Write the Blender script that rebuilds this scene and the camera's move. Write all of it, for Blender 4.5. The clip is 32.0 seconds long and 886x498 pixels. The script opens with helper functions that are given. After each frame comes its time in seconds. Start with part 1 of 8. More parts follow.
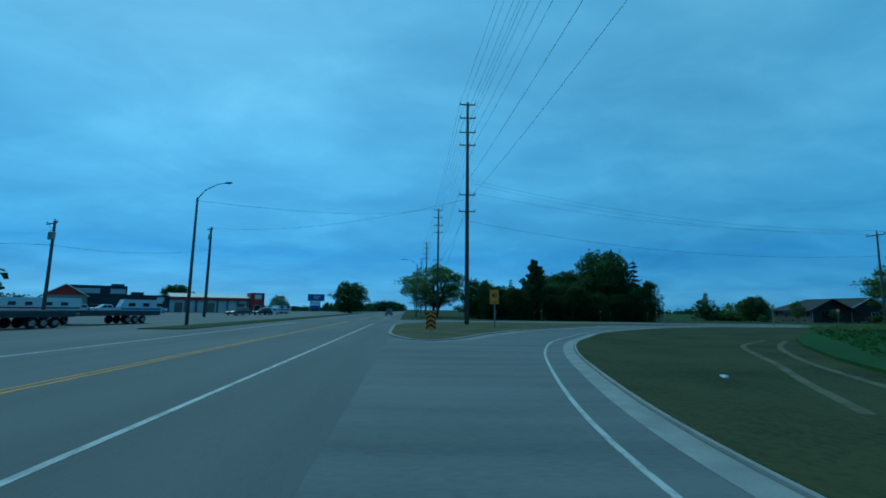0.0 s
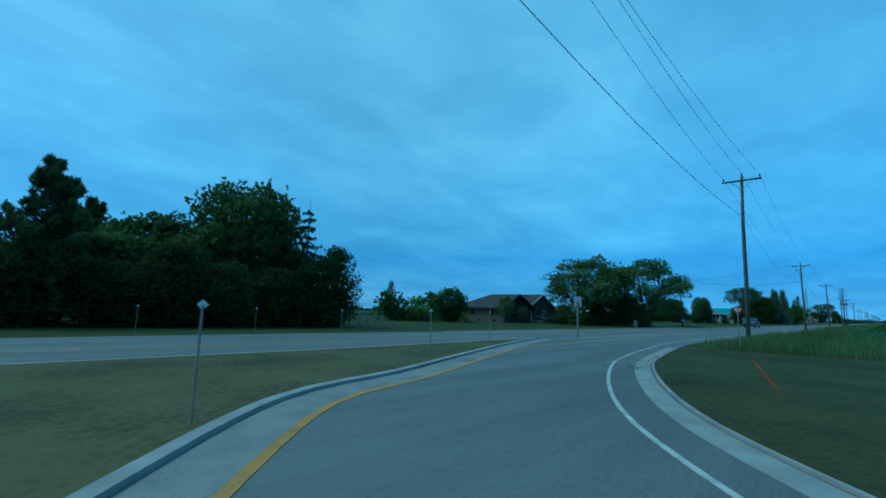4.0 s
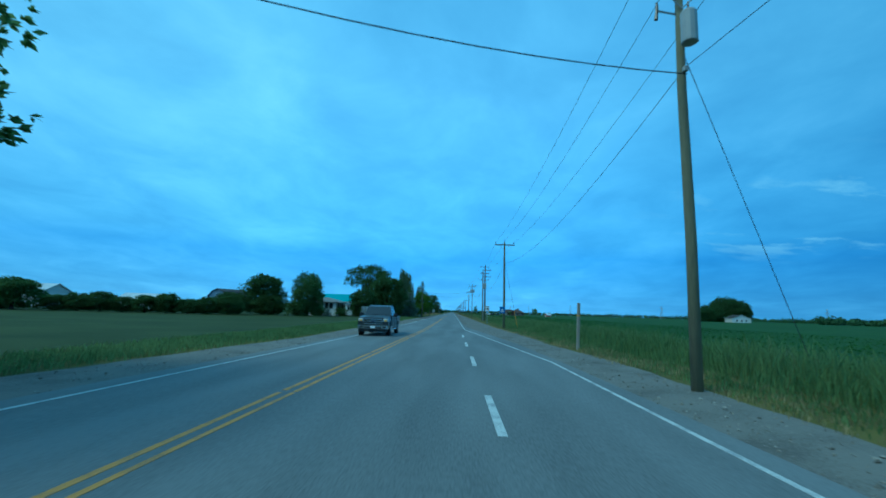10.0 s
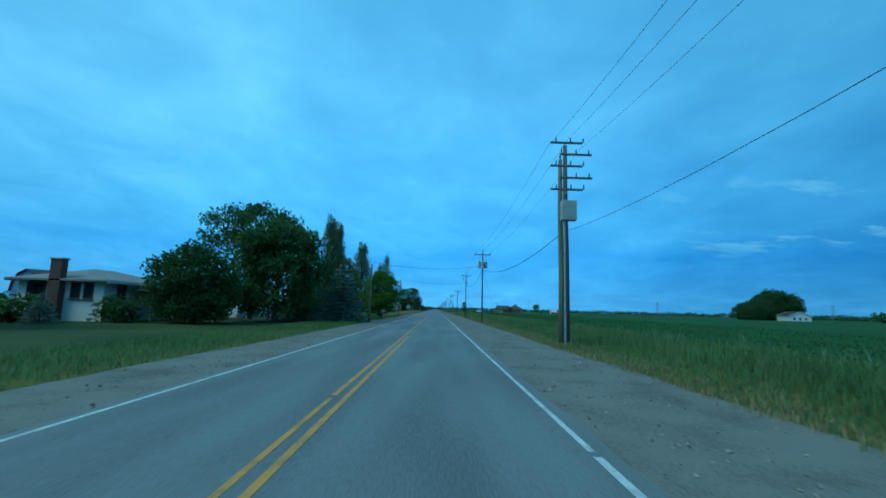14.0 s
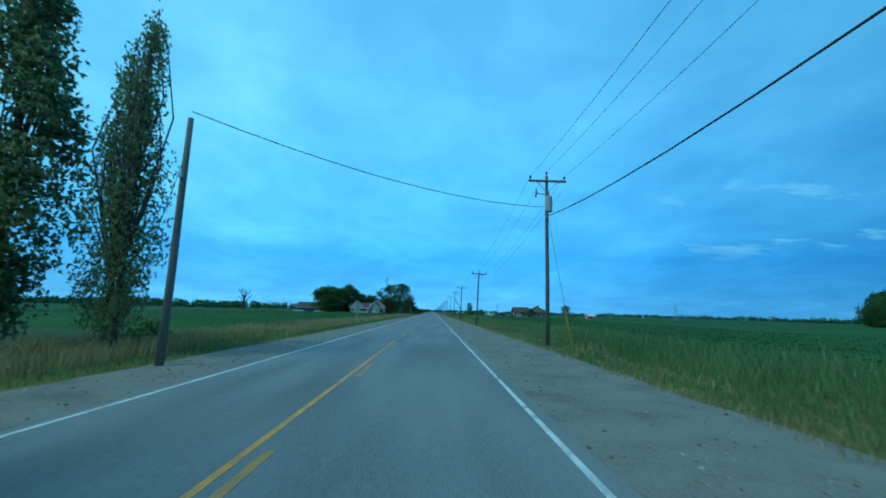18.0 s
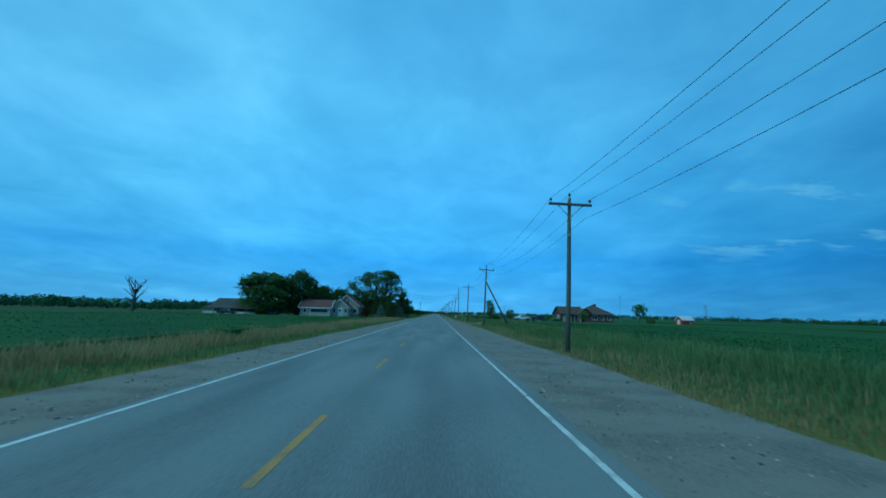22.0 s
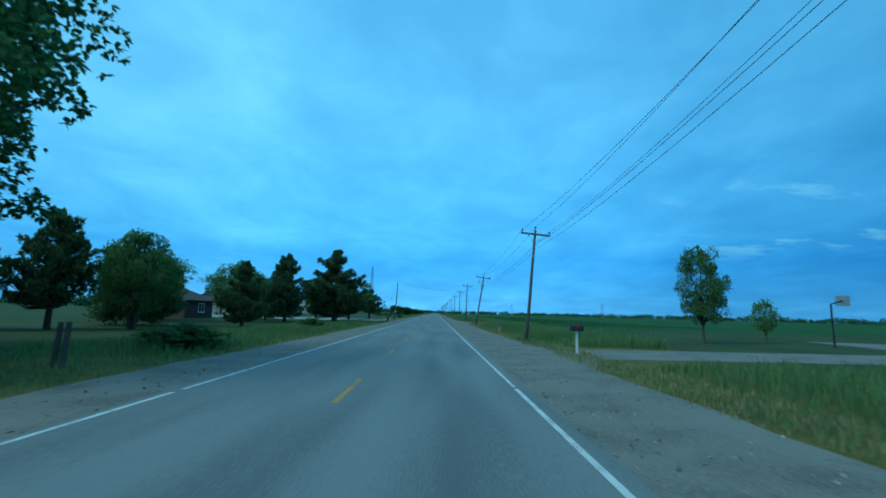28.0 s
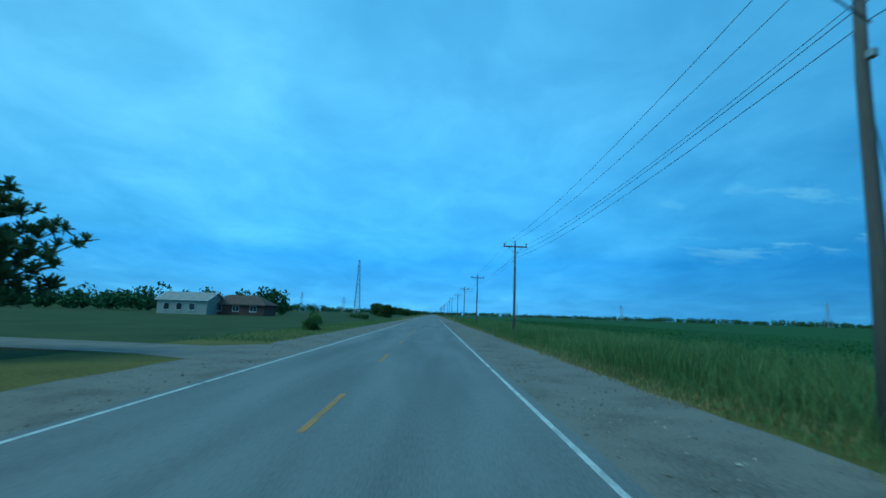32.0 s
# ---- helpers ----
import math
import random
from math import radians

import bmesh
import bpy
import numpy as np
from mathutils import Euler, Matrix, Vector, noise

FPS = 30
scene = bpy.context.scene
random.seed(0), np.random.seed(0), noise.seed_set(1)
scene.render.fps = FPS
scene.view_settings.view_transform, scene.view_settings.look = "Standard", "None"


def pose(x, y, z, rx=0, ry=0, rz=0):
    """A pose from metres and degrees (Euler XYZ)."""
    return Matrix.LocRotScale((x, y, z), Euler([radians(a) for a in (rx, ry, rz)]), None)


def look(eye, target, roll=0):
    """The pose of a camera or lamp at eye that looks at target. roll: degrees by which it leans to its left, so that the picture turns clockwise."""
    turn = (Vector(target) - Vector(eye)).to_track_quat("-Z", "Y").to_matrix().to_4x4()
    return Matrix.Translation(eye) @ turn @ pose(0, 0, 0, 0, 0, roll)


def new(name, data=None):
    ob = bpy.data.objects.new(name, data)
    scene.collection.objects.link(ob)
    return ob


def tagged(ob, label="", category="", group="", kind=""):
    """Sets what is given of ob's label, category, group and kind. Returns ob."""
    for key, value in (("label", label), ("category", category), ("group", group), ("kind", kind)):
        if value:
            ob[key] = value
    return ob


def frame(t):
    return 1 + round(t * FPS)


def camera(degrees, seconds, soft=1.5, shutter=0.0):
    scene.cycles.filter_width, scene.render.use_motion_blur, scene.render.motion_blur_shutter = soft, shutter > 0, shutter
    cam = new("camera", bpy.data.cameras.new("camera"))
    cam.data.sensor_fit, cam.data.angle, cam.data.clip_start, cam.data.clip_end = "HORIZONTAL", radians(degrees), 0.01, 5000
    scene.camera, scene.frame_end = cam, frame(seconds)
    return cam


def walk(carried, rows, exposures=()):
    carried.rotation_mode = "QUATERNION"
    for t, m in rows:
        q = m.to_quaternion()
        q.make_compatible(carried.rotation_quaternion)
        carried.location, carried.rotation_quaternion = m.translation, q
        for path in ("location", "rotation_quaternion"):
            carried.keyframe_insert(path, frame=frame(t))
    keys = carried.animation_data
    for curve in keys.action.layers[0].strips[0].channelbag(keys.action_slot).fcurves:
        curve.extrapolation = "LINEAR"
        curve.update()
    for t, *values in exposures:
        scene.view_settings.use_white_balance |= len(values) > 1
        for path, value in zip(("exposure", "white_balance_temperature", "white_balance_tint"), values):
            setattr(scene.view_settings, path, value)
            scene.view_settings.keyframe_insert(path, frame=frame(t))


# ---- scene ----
# ---- camera ----
cam = camera(89.5, 32.0, soft=1.7, shutter=0.1)
# seconds, x, y, yaw, pitch, roll; the lens rides 1.65 m over the road
PATH = [
    (0.0, 63.86, -2.57, 88.35, 7.77, -0.70),
    (0.5, 57.38, -2.14, 87.21, 7.62, -0.58),
    (1.0, 50.93, -1.40, 85.52, 7.43, -0.73),
    (1.5, 44.70, -0.14, 82.92, 7.51, -1.62),
    (2.0, 38.73, 1.79, 77.93, 7.72, -1.95),
    (2.5, 32.78, 4.46, 70.61, 7.75, -2.34),
    (3.0, 27.50, 7.60, 62.06, 7.89, -2.28),
    (3.5, 22.48, 11.37, 53.45, 7.97, -1.96),
    (4.0, 17.64, 15.49, 44.53, 7.91, -1.54),
    (4.5, 13.49, 20.31, 36.11, 7.61, -1.17),
    (5.5, 8.35, 30.90, 22.60, 7.60, -1.80),
    (6.5, 6.22, 43.85, 13.94, 7.61, -2.53),
    (7.0, 5.01, 50.59, 11.14, 7.72, -2.96),
    (7.5, 4.42, 57.53, 8.54, 7.78, -2.84),
    (8.0, 3.94, 64.71, 6.12, 7.85, -2.46),
    (8.5, 3.58, 72.30, 4.28, 7.90, -2.17),
    (9.0, 3.15, 80.03, 2.93, 8.09, -1.92),
    (9.5, 2.78, 87.90, 1.88, 8.03, -1.90),
    (10.0, 2.53, 95.63, 1.30, 7.99, -1.72),
    (10.5, 2.20, 103.36, 0.73, 7.97, -1.48),
    (11.0, 2.00, 111.27, 0.34, 7.98, -1.37),
    (11.5, 1.93, 119.67, 0.02, 7.99, -1.67),
    (12.0, 1.94, 128.25, -0.18, 8.02, -1.91),
    (12.5, 1.95, 136.41, -0.37, 8.04, -1.88),
    (13.0, 1.88, 144.96, -0.62, 7.91, -1.73),
    (13.5, 1.73, 153.76, -0.75, 7.61, -1.67),
    (15.5, 1.82, 190.70, -1.12, 7.93, -1.22),
    (16.0, 1.89, 200.00, -1.14, 7.94, -1.22),
    (16.5, 1.96, 209.25, -1.18, 7.93, -1.27),
    (17.0, 1.99, 218.48, -1.22, 7.90, -1.40),
    (17.5, 1.97, 227.68, -1.23, 7.93, -1.52),
    (18.0, 1.96, 236.91, -1.18, 8.00, -1.57),
    (18.5, 1.96, 246.35, -1.14, 8.08, -1.56),
    (19.0, 1.98, 255.90, -1.10, 8.16, -1.51),
    (19.5, 1.99, 265.58, -1.03, 8.20, -1.51),
    (20.0, 1.97, 275.40, -0.95, 8.20, -1.55),
    (20.5, 1.93, 285.35, -0.90, 8.20, -1.58),
    (21.0, 1.87, 295.41, -0.89, 8.23, -1.60),
    (21.5, 1.80, 305.60, -0.88, 8.25, -1.55),
    (22.0, 1.72, 315.96, -0.87, 8.22, -1.46),
    (22.5, 1.67, 326.50, -0.82, 8.18, -1.39),
    (23.0, 1.63, 337.17, -0.81, 8.15, -1.36),
    (23.5, 1.61, 347.97, -0.84, 8.16, -1.37),
    (24.0, 1.59, 358.93, -0.88, 8.24, -1.36),
    (24.5, 1.59, 369.90, -0.99, 8.36, -1.35),
    (26.5, 1.77, 413.61, -1.04, 8.22, -1.39),
    (27.0, 1.77, 424.65, -1.05, 8.22, -1.45),
    (27.5, 1.78, 435.81, -1.00, 8.17, -1.44),
    (28.0, 1.78, 447.07, -0.96, 8.14, -1.46),
    (28.5, 1.78, 458.44, -0.98, 8.14, -1.55),
    (29.0, 1.77, 469.82, -1.05, 8.15, -1.61),
    (29.5, 1.76, 481.24, -1.12, 8.15, -1.63),
    (30.0, 1.76, 492.73, -1.16, 8.17, -1.66),
    (30.5, 1.77, 504.26, -1.19, 8.20, -1.70),
    (31.0, 1.77, 515.82, -1.22, 8.23, -1.75),
    (31.5, 1.77, 527.41, -1.22, 8.29, -1.77),
    (32.0, 1.76, 539.00, -1.21, 8.32, -1.79),
]
EXPOSURES = [
    (0.0, -0.69, 4800, -17), (2.0, -0.65, 4800, -17), (4.5, -0.31, 4810, -17), (7.0, -0.15, 4810, -17), (8.0, -0.10, 4820, -17), (9.3, 0.02, 4880, -16), (10.0, -0.03, 4820, -17), (11.0, -0.22, 4790, -17),
    (12.0, -0.29, 4780, -17), (16.0, 0.11, 4960, -16), (18.0, 0.09, 4960, -16), (19.0, -0.22, 4820, -17), (20.0, -0.25, 4780, -17), (24.0, -0.25, 4780, -17), (28.0, 0.01, 4930, -16), (29.0, -0.09, 4830, -17), (32.0, -0.11, 4810, -17),
]
walk(cam, [(t, pose(x, y, 1.65, 90 + p, r, w)) for t, x, y, w, p, r in PATH], EXPOSURES)

# ---- sky and light ----
world = bpy.data.worlds.new("overcast_sky")
scene.world = world
world.use_nodes = True
wn, wl = world.node_tree.nodes, world.node_tree.links
wn.clear()


def wnode(kind):
    return wn.new(kind)


def wmath(op, a, b=None):
    n = wn.new("ShaderNodeMath")
    n.operation = op
    for i, s in enumerate((a, b)):
        if s is None:
            continue
        if isinstance(s, (int, float)):
            n.inputs[i].default_value = s
        else:
            wl.new(s, n.inputs[i])
    return n.outputs[0]


SUN_ELEVATION, SUN_ROTATION = radians(48), radians(239.5)
sky = wnode("ShaderNodeTexSky")
sky.sky_type, sky.sun_disc, sky.sun_elevation, sky.sun_rotation = "NISHITA", False, SUN_ELEVATION, SUN_ROTATION
coord = wnode("ShaderNodeTexCoord")
sep = wnode("ShaderNodeSeparateXYZ")
wl.new(coord.outputs["Generated"], sep.inputs[0])
# the cloud sheet lies flat overhead, so that it draws together towards the horizon
height = wmath("ADD", wmath("MAXIMUM", sep.outputs["Z"], 0.0), 0.16)
flat = wnode("ShaderNodeCombineXYZ")
wl.new(wmath("DIVIDE", sep.outputs["X"], height), flat.inputs[0])
wl.new(wmath("DIVIDE", sep.outputs["Y"], height), flat.inputs[1])


def wnoise(scale, detail, rough, distort, stretch):
    m = wnode("ShaderNodeMapping")
    m.inputs["Scale"].default_value = stretch
    m.inputs["Rotation"].default_value = (0, 0, radians(24))
    wl.new(flat.outputs[0], m.inputs["Vector"])
    n = wnode("ShaderNodeTexNoise")
    for k, v in (("Scale", scale), ("Detail", detail), ("Roughness", rough), ("Distortion", distort)):
        n.inputs[k].default_value = v
    wl.new(m.outputs[0], n.inputs["Vector"])
    return n.outputs["Fac"]


def wramp(fac, stops):
    r = wnode("ShaderNodeValToRGB")
    els = r.color_ramp.elements
    while len(els) < len(stops):
        els.new(0.5)
    for e, (p, c) in zip(els, stops):
        e.position, e.color = p, (*c, 1)
    wl.new(fac, r.inputs[0])
    return r.outputs["Color"]


def wmix(fac, a, b, blend="MIX"):
    n = wnode("ShaderNodeMix")
    n.data_type, n.blend_type = "RGBA", blend
    for s, v in ((n.inputs[0], fac), (n.inputs[6], a), (n.inputs[7], b)):
        if isinstance(v, (int, float)):
            s.default_value = v
        elif isinstance(v, tuple):
            s.default_value = (*v, 1)
        else:
            wl.new(v, s)
    return n.outputs[2]


broad = wnoise(0.5, 5, 0.5, 0.25, (1.0, 0.8, 1.0))
fine = wnoise(2.2, 8, 0.58, 0.35, (1.0, 0.75, 1.0))
blend = wmath("ADD", wmath("MULTIPLY", broad, 0.56), wmath("MULTIPLY", fine, 0.44))
cloud = wramp(blend, [(0.34, (0.19, 0.45, 0.73)), (0.45, (0.235, 0.53, 0.82)), (0.53, (0.285, 0.615, 0.905)), (0.64, (0.38, 0.74, 1.02))])
clear = wmix(1.0, sky.outputs["Color"], (0.10, 0.10, 0.10), "MULTIPLY")
cover = wmix(0.88, clear, cloud)
# the deck is thicker and darker towards the horizon
low = wramp(sep.outputs["Z"], [(0.0, (0.70, 0.79, 0.88)), (0.05, (0.58, 0.72, 0.87)), (0.115, (0.50, 0.67, 0.88)), (0.15, (0.66, 0.80, 0.92)), (0.26, (0.80, 0.89, 0.96)), (0.45, (1.0, 1.0, 1.0))])
# brighter on the side where the sun stands behind the cloud
side = wmath("ADD", wmath("MULTIPLY", sep.outputs["X"], -0.26), wmath("MULTIPLY", sep.outputs["Y"], -0.12))
lit = wramp(wmath("ADD", side, 0.5), [(0.18, (0.48, 0.56, 0.66)), (0.26, (0.58, 0.66, 0.74)), (0.34, (0.76, 0.80, 0.85)), (0.5, (0.88, 0.90, 0.91)), (0.64, (0.94, 0.94, 0.94)), (0.80, (1.44, 1.40, 1.36))])
deck = wmix(1.0, wmix(1.0, cover, low, "MULTIPLY"), lit, "MULTIPLY")
# a thinner stretch of cloud along the road's line
thin = wmath("ADD", wmath("MULTIPLY", wmath("POWER", wmath("MAXIMUM", sep.outputs["Y"], 0.0), 5.0), 0.46), 1.0)
deck = wmix(1.0, deck, thin, "MULTIPLY")
# small pale heaps of cloud low down in the east
heap = wnoise(1.5, 7, 0.6, 0.15, (0.8, 1.5, 1.0))
heaps = wramp(heap, [(0.54, (0.0, 0.0, 0.0)), (0.64, (1.0, 1.0, 1.0))])
zone = wramp(sep.outputs["Z"], [(0.10, (0.0, 0.0, 0.0)), (0.15, (1.0, 1.0, 1.0)), (0.22, (1.0, 1.0, 1.0)), (0.30, (0.0, 0.0, 0.0))])
east = wramp(sep.outputs["X"], [(0.35, (0.0, 0.0, 0.0)), (0.6, (0.7, 0.7, 0.7))])
deck = wmix(wmix(1.0, wmix(1.0, heaps, zone, "MULTIPLY"), east, "MULTIPLY"), deck, (0.34, 0.62, 0.80))
background = wnode("ShaderNodeBackground")
background.inputs["Strength"].default_value = 1.0
wl.new(deck, background.inputs["Color"])
wout = wnode("ShaderNodeOutputWorld")
wl.new(background.outputs[0], wout.inputs["Surface"])

sun = new("sun", bpy.data.lights.new("sun", "SUN"))
sun.data.energy, sun.data.angle, sun.data.color = 1.5, radians(25), (0.93, 0.95, 0.74)
sun.matrix_basis = look((-86, -50, 110), (0, 0, 0))

# ---- materials ----
def material(name, base, dark=None, rough=0.8, scale=4.0, fine=40.0, mix=0.5, bump=0.15, metal=0.0, island=0.0, vary=0.0, spec=0.4, translucent=0.0, stretch=None):
    """A surface of two colours mottled at two scales, with fine relief. island: how far each loose piece differs; vary: how far each object does."""
    m = bpy.data.materials.new(name)
    m.use_nodes = True
    nodes, links = m.node_tree.nodes, m.node_tree.links
    p = nodes["Principled BSDF"]
    p.inputs["Roughness"].default_value = rough
    p.inputs["Metallic"].default_value = metal
    p.inputs["Specular IOR Level"].default_value = spec
    tc = nodes.new("ShaderNodeTexCoord")
    vec = tc.outputs["Object"]
    if stretch:
        mp = nodes.new("ShaderNodeMapping")
        mp.inputs["Scale"].default_value = stretch
        links.new(vec, mp.inputs["Vector"])
        vec = mp.outputs[0]
    big = nodes.new("ShaderNodeTexNoise")
    big.inputs["Scale"].default_value, big.inputs["Detail"].default_value = scale, 4
    small = nodes.new("ShaderNodeTexNoise")
    small.inputs["Scale"].default_value, small.inputs["Detail"].default_value = fine, 3
    links.new(vec, big.inputs["Vector"]), links.new(vec, small.inputs["Vector"])
    add = nodes.new("ShaderNodeMath")
    add.operation = "ADD"
    half = nodes.new("ShaderNodeMath")
    half.operation = "MULTIPLY"
    half.inputs[1].default_value = mix
    links.new(small.outputs["Fac"], half.inputs[0])
    links.new(big.outputs["Fac"], add.inputs[0]), links.new(half.outputs[0], add.inputs[1])
    ramp = nodes.new("ShaderNodeValToRGB")
    lo, hi = ramp.color_ramp.elements
    dark = dark or tuple(c * 0.7 for c in base)
    mid = 0.5 + mix * 0.5
    lo.position, hi.position = mid - 0.22, mid + 0.22
    lo.color, hi.color = (*dark, 1), (*base, 1)
    links.new(add.outputs[0], ramp.inputs[0])
    col = ramp.outputs["Color"]
    for amount, kind, socket in ((island, "ShaderNodeNewGeometry", "Random Per Island"), (vary, "ShaderNodeObjectInfo", "Random")):
        if not amount:
            continue
        src = nodes.new(kind)
        rng = nodes.new("ShaderNodeMapRange")
        rng.inputs["To Min"].default_value, rng.inputs["To Max"].default_value = 1 - amount, 1 + amount
        links.new(src.outputs[socket], rng.inputs["Value"])
        mul = nodes.new("ShaderNodeMix")
        mul.data_type, mul.blend_type = "RGBA", "MULTIPLY"
        mul.inputs[0].default_value = 1.0
        links.new(col, mul.inputs[6]), links.new(rng.outputs[0], mul.inputs[7])
        col = mul.outputs[2]
    links.new(col, p.inputs["Base Color"])
    if bump:
        b = nodes.new("ShaderNodeBump")
        b.inputs["Strength"].default_value, b.inputs["Distance"].default_value = bump, 0.02
        links.new(small.outputs["Fac"], b.inputs["Height"]), links.new(b.outputs[0], p.inputs["Normal"])
    if translucent:
        tr = nodes.new("ShaderNodeBsdfTranslucent")
        links.new(col, tr.inputs["Color"])
        mx = nodes.new("ShaderNodeMixShader")
        mx.inputs[0].default_value = translucent
        links.new(p.outputs[0], mx.inputs[1]), links.new(tr.outputs[0], mx.inputs[2])
        links.new(mx.outputs[0], nodes["Material Output"].inputs["Surface"])
    return m


ASPHALT = material("asphalt", (0.172, 0.178, 0.172), (0.104, 0.107, 0.104), 0.85, 0.8, 45, 0.7, 0.25, stretch=(1.0, 0.12, 1.0))
ASPHALT_CROSS = material("asphalt_crossroad", (0.148, 0.153, 0.147), (0.096, 0.099, 0.096), 0.85, 0.4, 60, 0.5, 0.25, stretch=(0.12, 1.0, 1.0))
GRAVEL = material("shoulder_gravel", (0.178, 0.162, 0.134), (0.102, 0.090, 0.073), 0.95, 0.7, 26, 0.9, 0.8)
DIRT = material("bare_earth", (0.20, 0.165, 0.115), (0.12, 0.10, 0.07), 0.95, 1.2, 24, 0.8, 0.5)
CONCRETE = material("pale_concrete", (0.47, 0.46, 0.43), (0.36, 0.35, 0.33), 0.8, 0.8, 50, 0.5, 0.2)
KERB = material("kerb_concrete", (0.36, 0.35, 0.32), (0.24, 0.235, 0.22), 0.85, 1.5, 40, 0.6, 0.3, vary=0.12)
GUTTER = material("stained_gutter_concrete", (0.27, 0.265, 0.245), (0.15, 0.147, 0.138), 0.85, 0.9, 30, 0.8, 0.3)
PAINT_WHITE = material("road_paint_white", (0.54, 0.54, 0.50), (0.27, 0.27, 0.265), 0.7, 2.4, 30, 0.9, 0.1)
PAINT_WORN = material("worn_yellow_paint", (0.36, 0.20, 0.05), (0.17, 0.135, 0.085), 0.8, 1.1, 24, 0.9, 0.1)
PAINT_YELLOW = material("road_paint_yellow", (0.50, 0.24, 0.035), (0.26, 0.155, 0.055), 0.7, 2.4, 30, 0.9, 0.1)
TURF = material("mown_turf", (0.064, 0.080, 0.029), (0.037, 0.050, 0.018), 0.95, 0.16, 14, 0.6, 0.6, spec=0.08)
DRY_TURF = material("dry_turf", (0.128, 0.117, 0.060), (0.060, 0.064, 0.030), 0.95, 0.35, 9, 0.8, 0.8, spec=0.08)
LAWN_TURF = material("bend_turf", (0.070, 0.073, 0.031), (0.037, 0.042, 0.017), 0.95, 0.3, 9, 0.8, 0.8, spec=0.08)
RUT = material("dry_rut", (0.150, 0.140, 0.092), (0.085, 0.085, 0.050), 0.95, 0.8, 9, 0.8, 0.6, spec=0.08)
VERGE = material("verge_soil", (0.131, 0.116, 0.032), (0.068, 0.068, 0.020), 0.95, 0.3, 10, 0.8, 0.6, spec=0.08)
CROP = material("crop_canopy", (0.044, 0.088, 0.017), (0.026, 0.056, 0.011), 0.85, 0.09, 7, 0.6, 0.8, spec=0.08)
CROP_LEAF = material("crop_leaf", (0.070, 0.130, 0.028), (0.039, 0.084, 0.018), 0.7, 0.1, 4, 0.3, 0.0, island=0.14, translucent=0.5, spec=0.08)
BLADE = material("grass_blade", (0.205, 0.262, 0.098), (0.120, 0.176, 0.060), 0.8, 0.12, 2, 0.4, 0.0, island=0.4, translucent=0.50, spec=0.08)
STRAW = material("dry_grass_blade", (0.400, 0.312, 0.160), (0.230, 0.190, 0.085), 0.85, 0.14, 2, 0.4, 0.0, island=0.35, translucent=0.40, spec=0.08)
SEED_HEAD = material("grass_seed_head", (0.30, 0.31, 0.17), (0.19, 0.22, 0.11), 0.85, 0.2, 2, 0.4, 0.0, island=0.3, translucent=0.40, spec=0.08)
BARK = material("bark", (0.085, 0.070, 0.056), (0.040, 0.034, 0.029), 0.95, 3, 18, 0.9, 0.8, vary=0.15, stretch=(1, 1, 0.25))
LEAF = material("broad_leaf", (0.245, 0.330, 0.115), (0.125, 0.195, 0.062), 0.65, 0.35, 3, 0.3, 0.0, island=0.35, vary=0.18, translucent=0.50, spec=0.08)
LEAF_DARK = material("dark_leaf", (0.150, 0.228, 0.080), (0.078, 0.132, 0.046), 0.65, 0.35, 3, 0.3, 0.0, island=0.35, vary=0.15, translucent=0.50, spec=0.08)
LEAF_BRIGHT = material("bright_leaf", (0.182, 0.274, 0.046), (0.090, 0.163, 0.027), 0.6, 0.35, 3, 0.3, 0.0, island=0.35, vary=0.15, translucent=0.50, spec=0.08)
POPLAR_LEAF = material("poplar_leaf", (0.310, 0.350, 0.180), (0.150, 0.195, 0.085), 0.6, 0.4, 3, 0.3, 0.0, island=0.4, vary=0.15, translucent=0.45, spec=0.08)
NEEDLE = material("pine_needle", (0.135, 0.175, 0.070), (0.068, 0.100, 0.042), 0.7, 0.5, 4, 0.3, 0.0, island=0.35, vary=0.15, translucent=0.35, spec=0.08)
BLUE_NEEDLE = material("blue_spruce_needle", (0.330, 0.420, 0.365), (0.160, 0.220, 0.185), 0.7, 0.6, 4, 0.3, 0.0, island=0.4, vary=0.12, translucent=0.35, spec=0.08)
CEDAR = material("cedar_spray", (0.112, 0.155, 0.055), (0.054, 0.080, 0.034), 0.75, 0.5, 4, 0.3, 0.0, island=0.4, vary=0.15, translucent=0.35, spec=0.08)
# colour lightened to take in distance haze and offset the clumps' own shading
FAR_WOOD = material("far_woodland_hazed", (0.081, 0.144, 0.058), (0.044, 0.084, 0.039), 0.9, 0.05, 0.6, 0.5, 0.0, island=0.3, spec=0.08)
POLE_WOOD = material("weathered_pole_wood", (0.152, 0.137, 0.119), (0.078, 0.071, 0.065), 0.9, 1.2, 30, 0.6, 0.4, vary=0.15, stretch=(1, 1, 0.08))
TREATED = material("greenish_treated_wood", (0.190, 0.180, 0.110), (0.105, 0.100, 0.068), 0.9, 1.2, 30, 0.6, 0.4, vary=0.1, stretch=(1, 1, 0.08))
POST_WOOD = material("old_grey_timber", (0.30, 0.27, 0.23), (0.16, 0.145, 0.125), 0.9, 3, 40, 0.7, 0.4, stretch=(1, 1, 0.15))
GALV = material("galvanised_steel", (0.36, 0.37, 0.37), (0.25, 0.26, 0.26), 0.5, 3, 40, 0.5, 0.05, metal=0.6)
TANK = material("transformer_grey", (0.33, 0.34, 0.34), (0.25, 0.26, 0.26), 0.5, 2, 30, 0.4, 0.05)
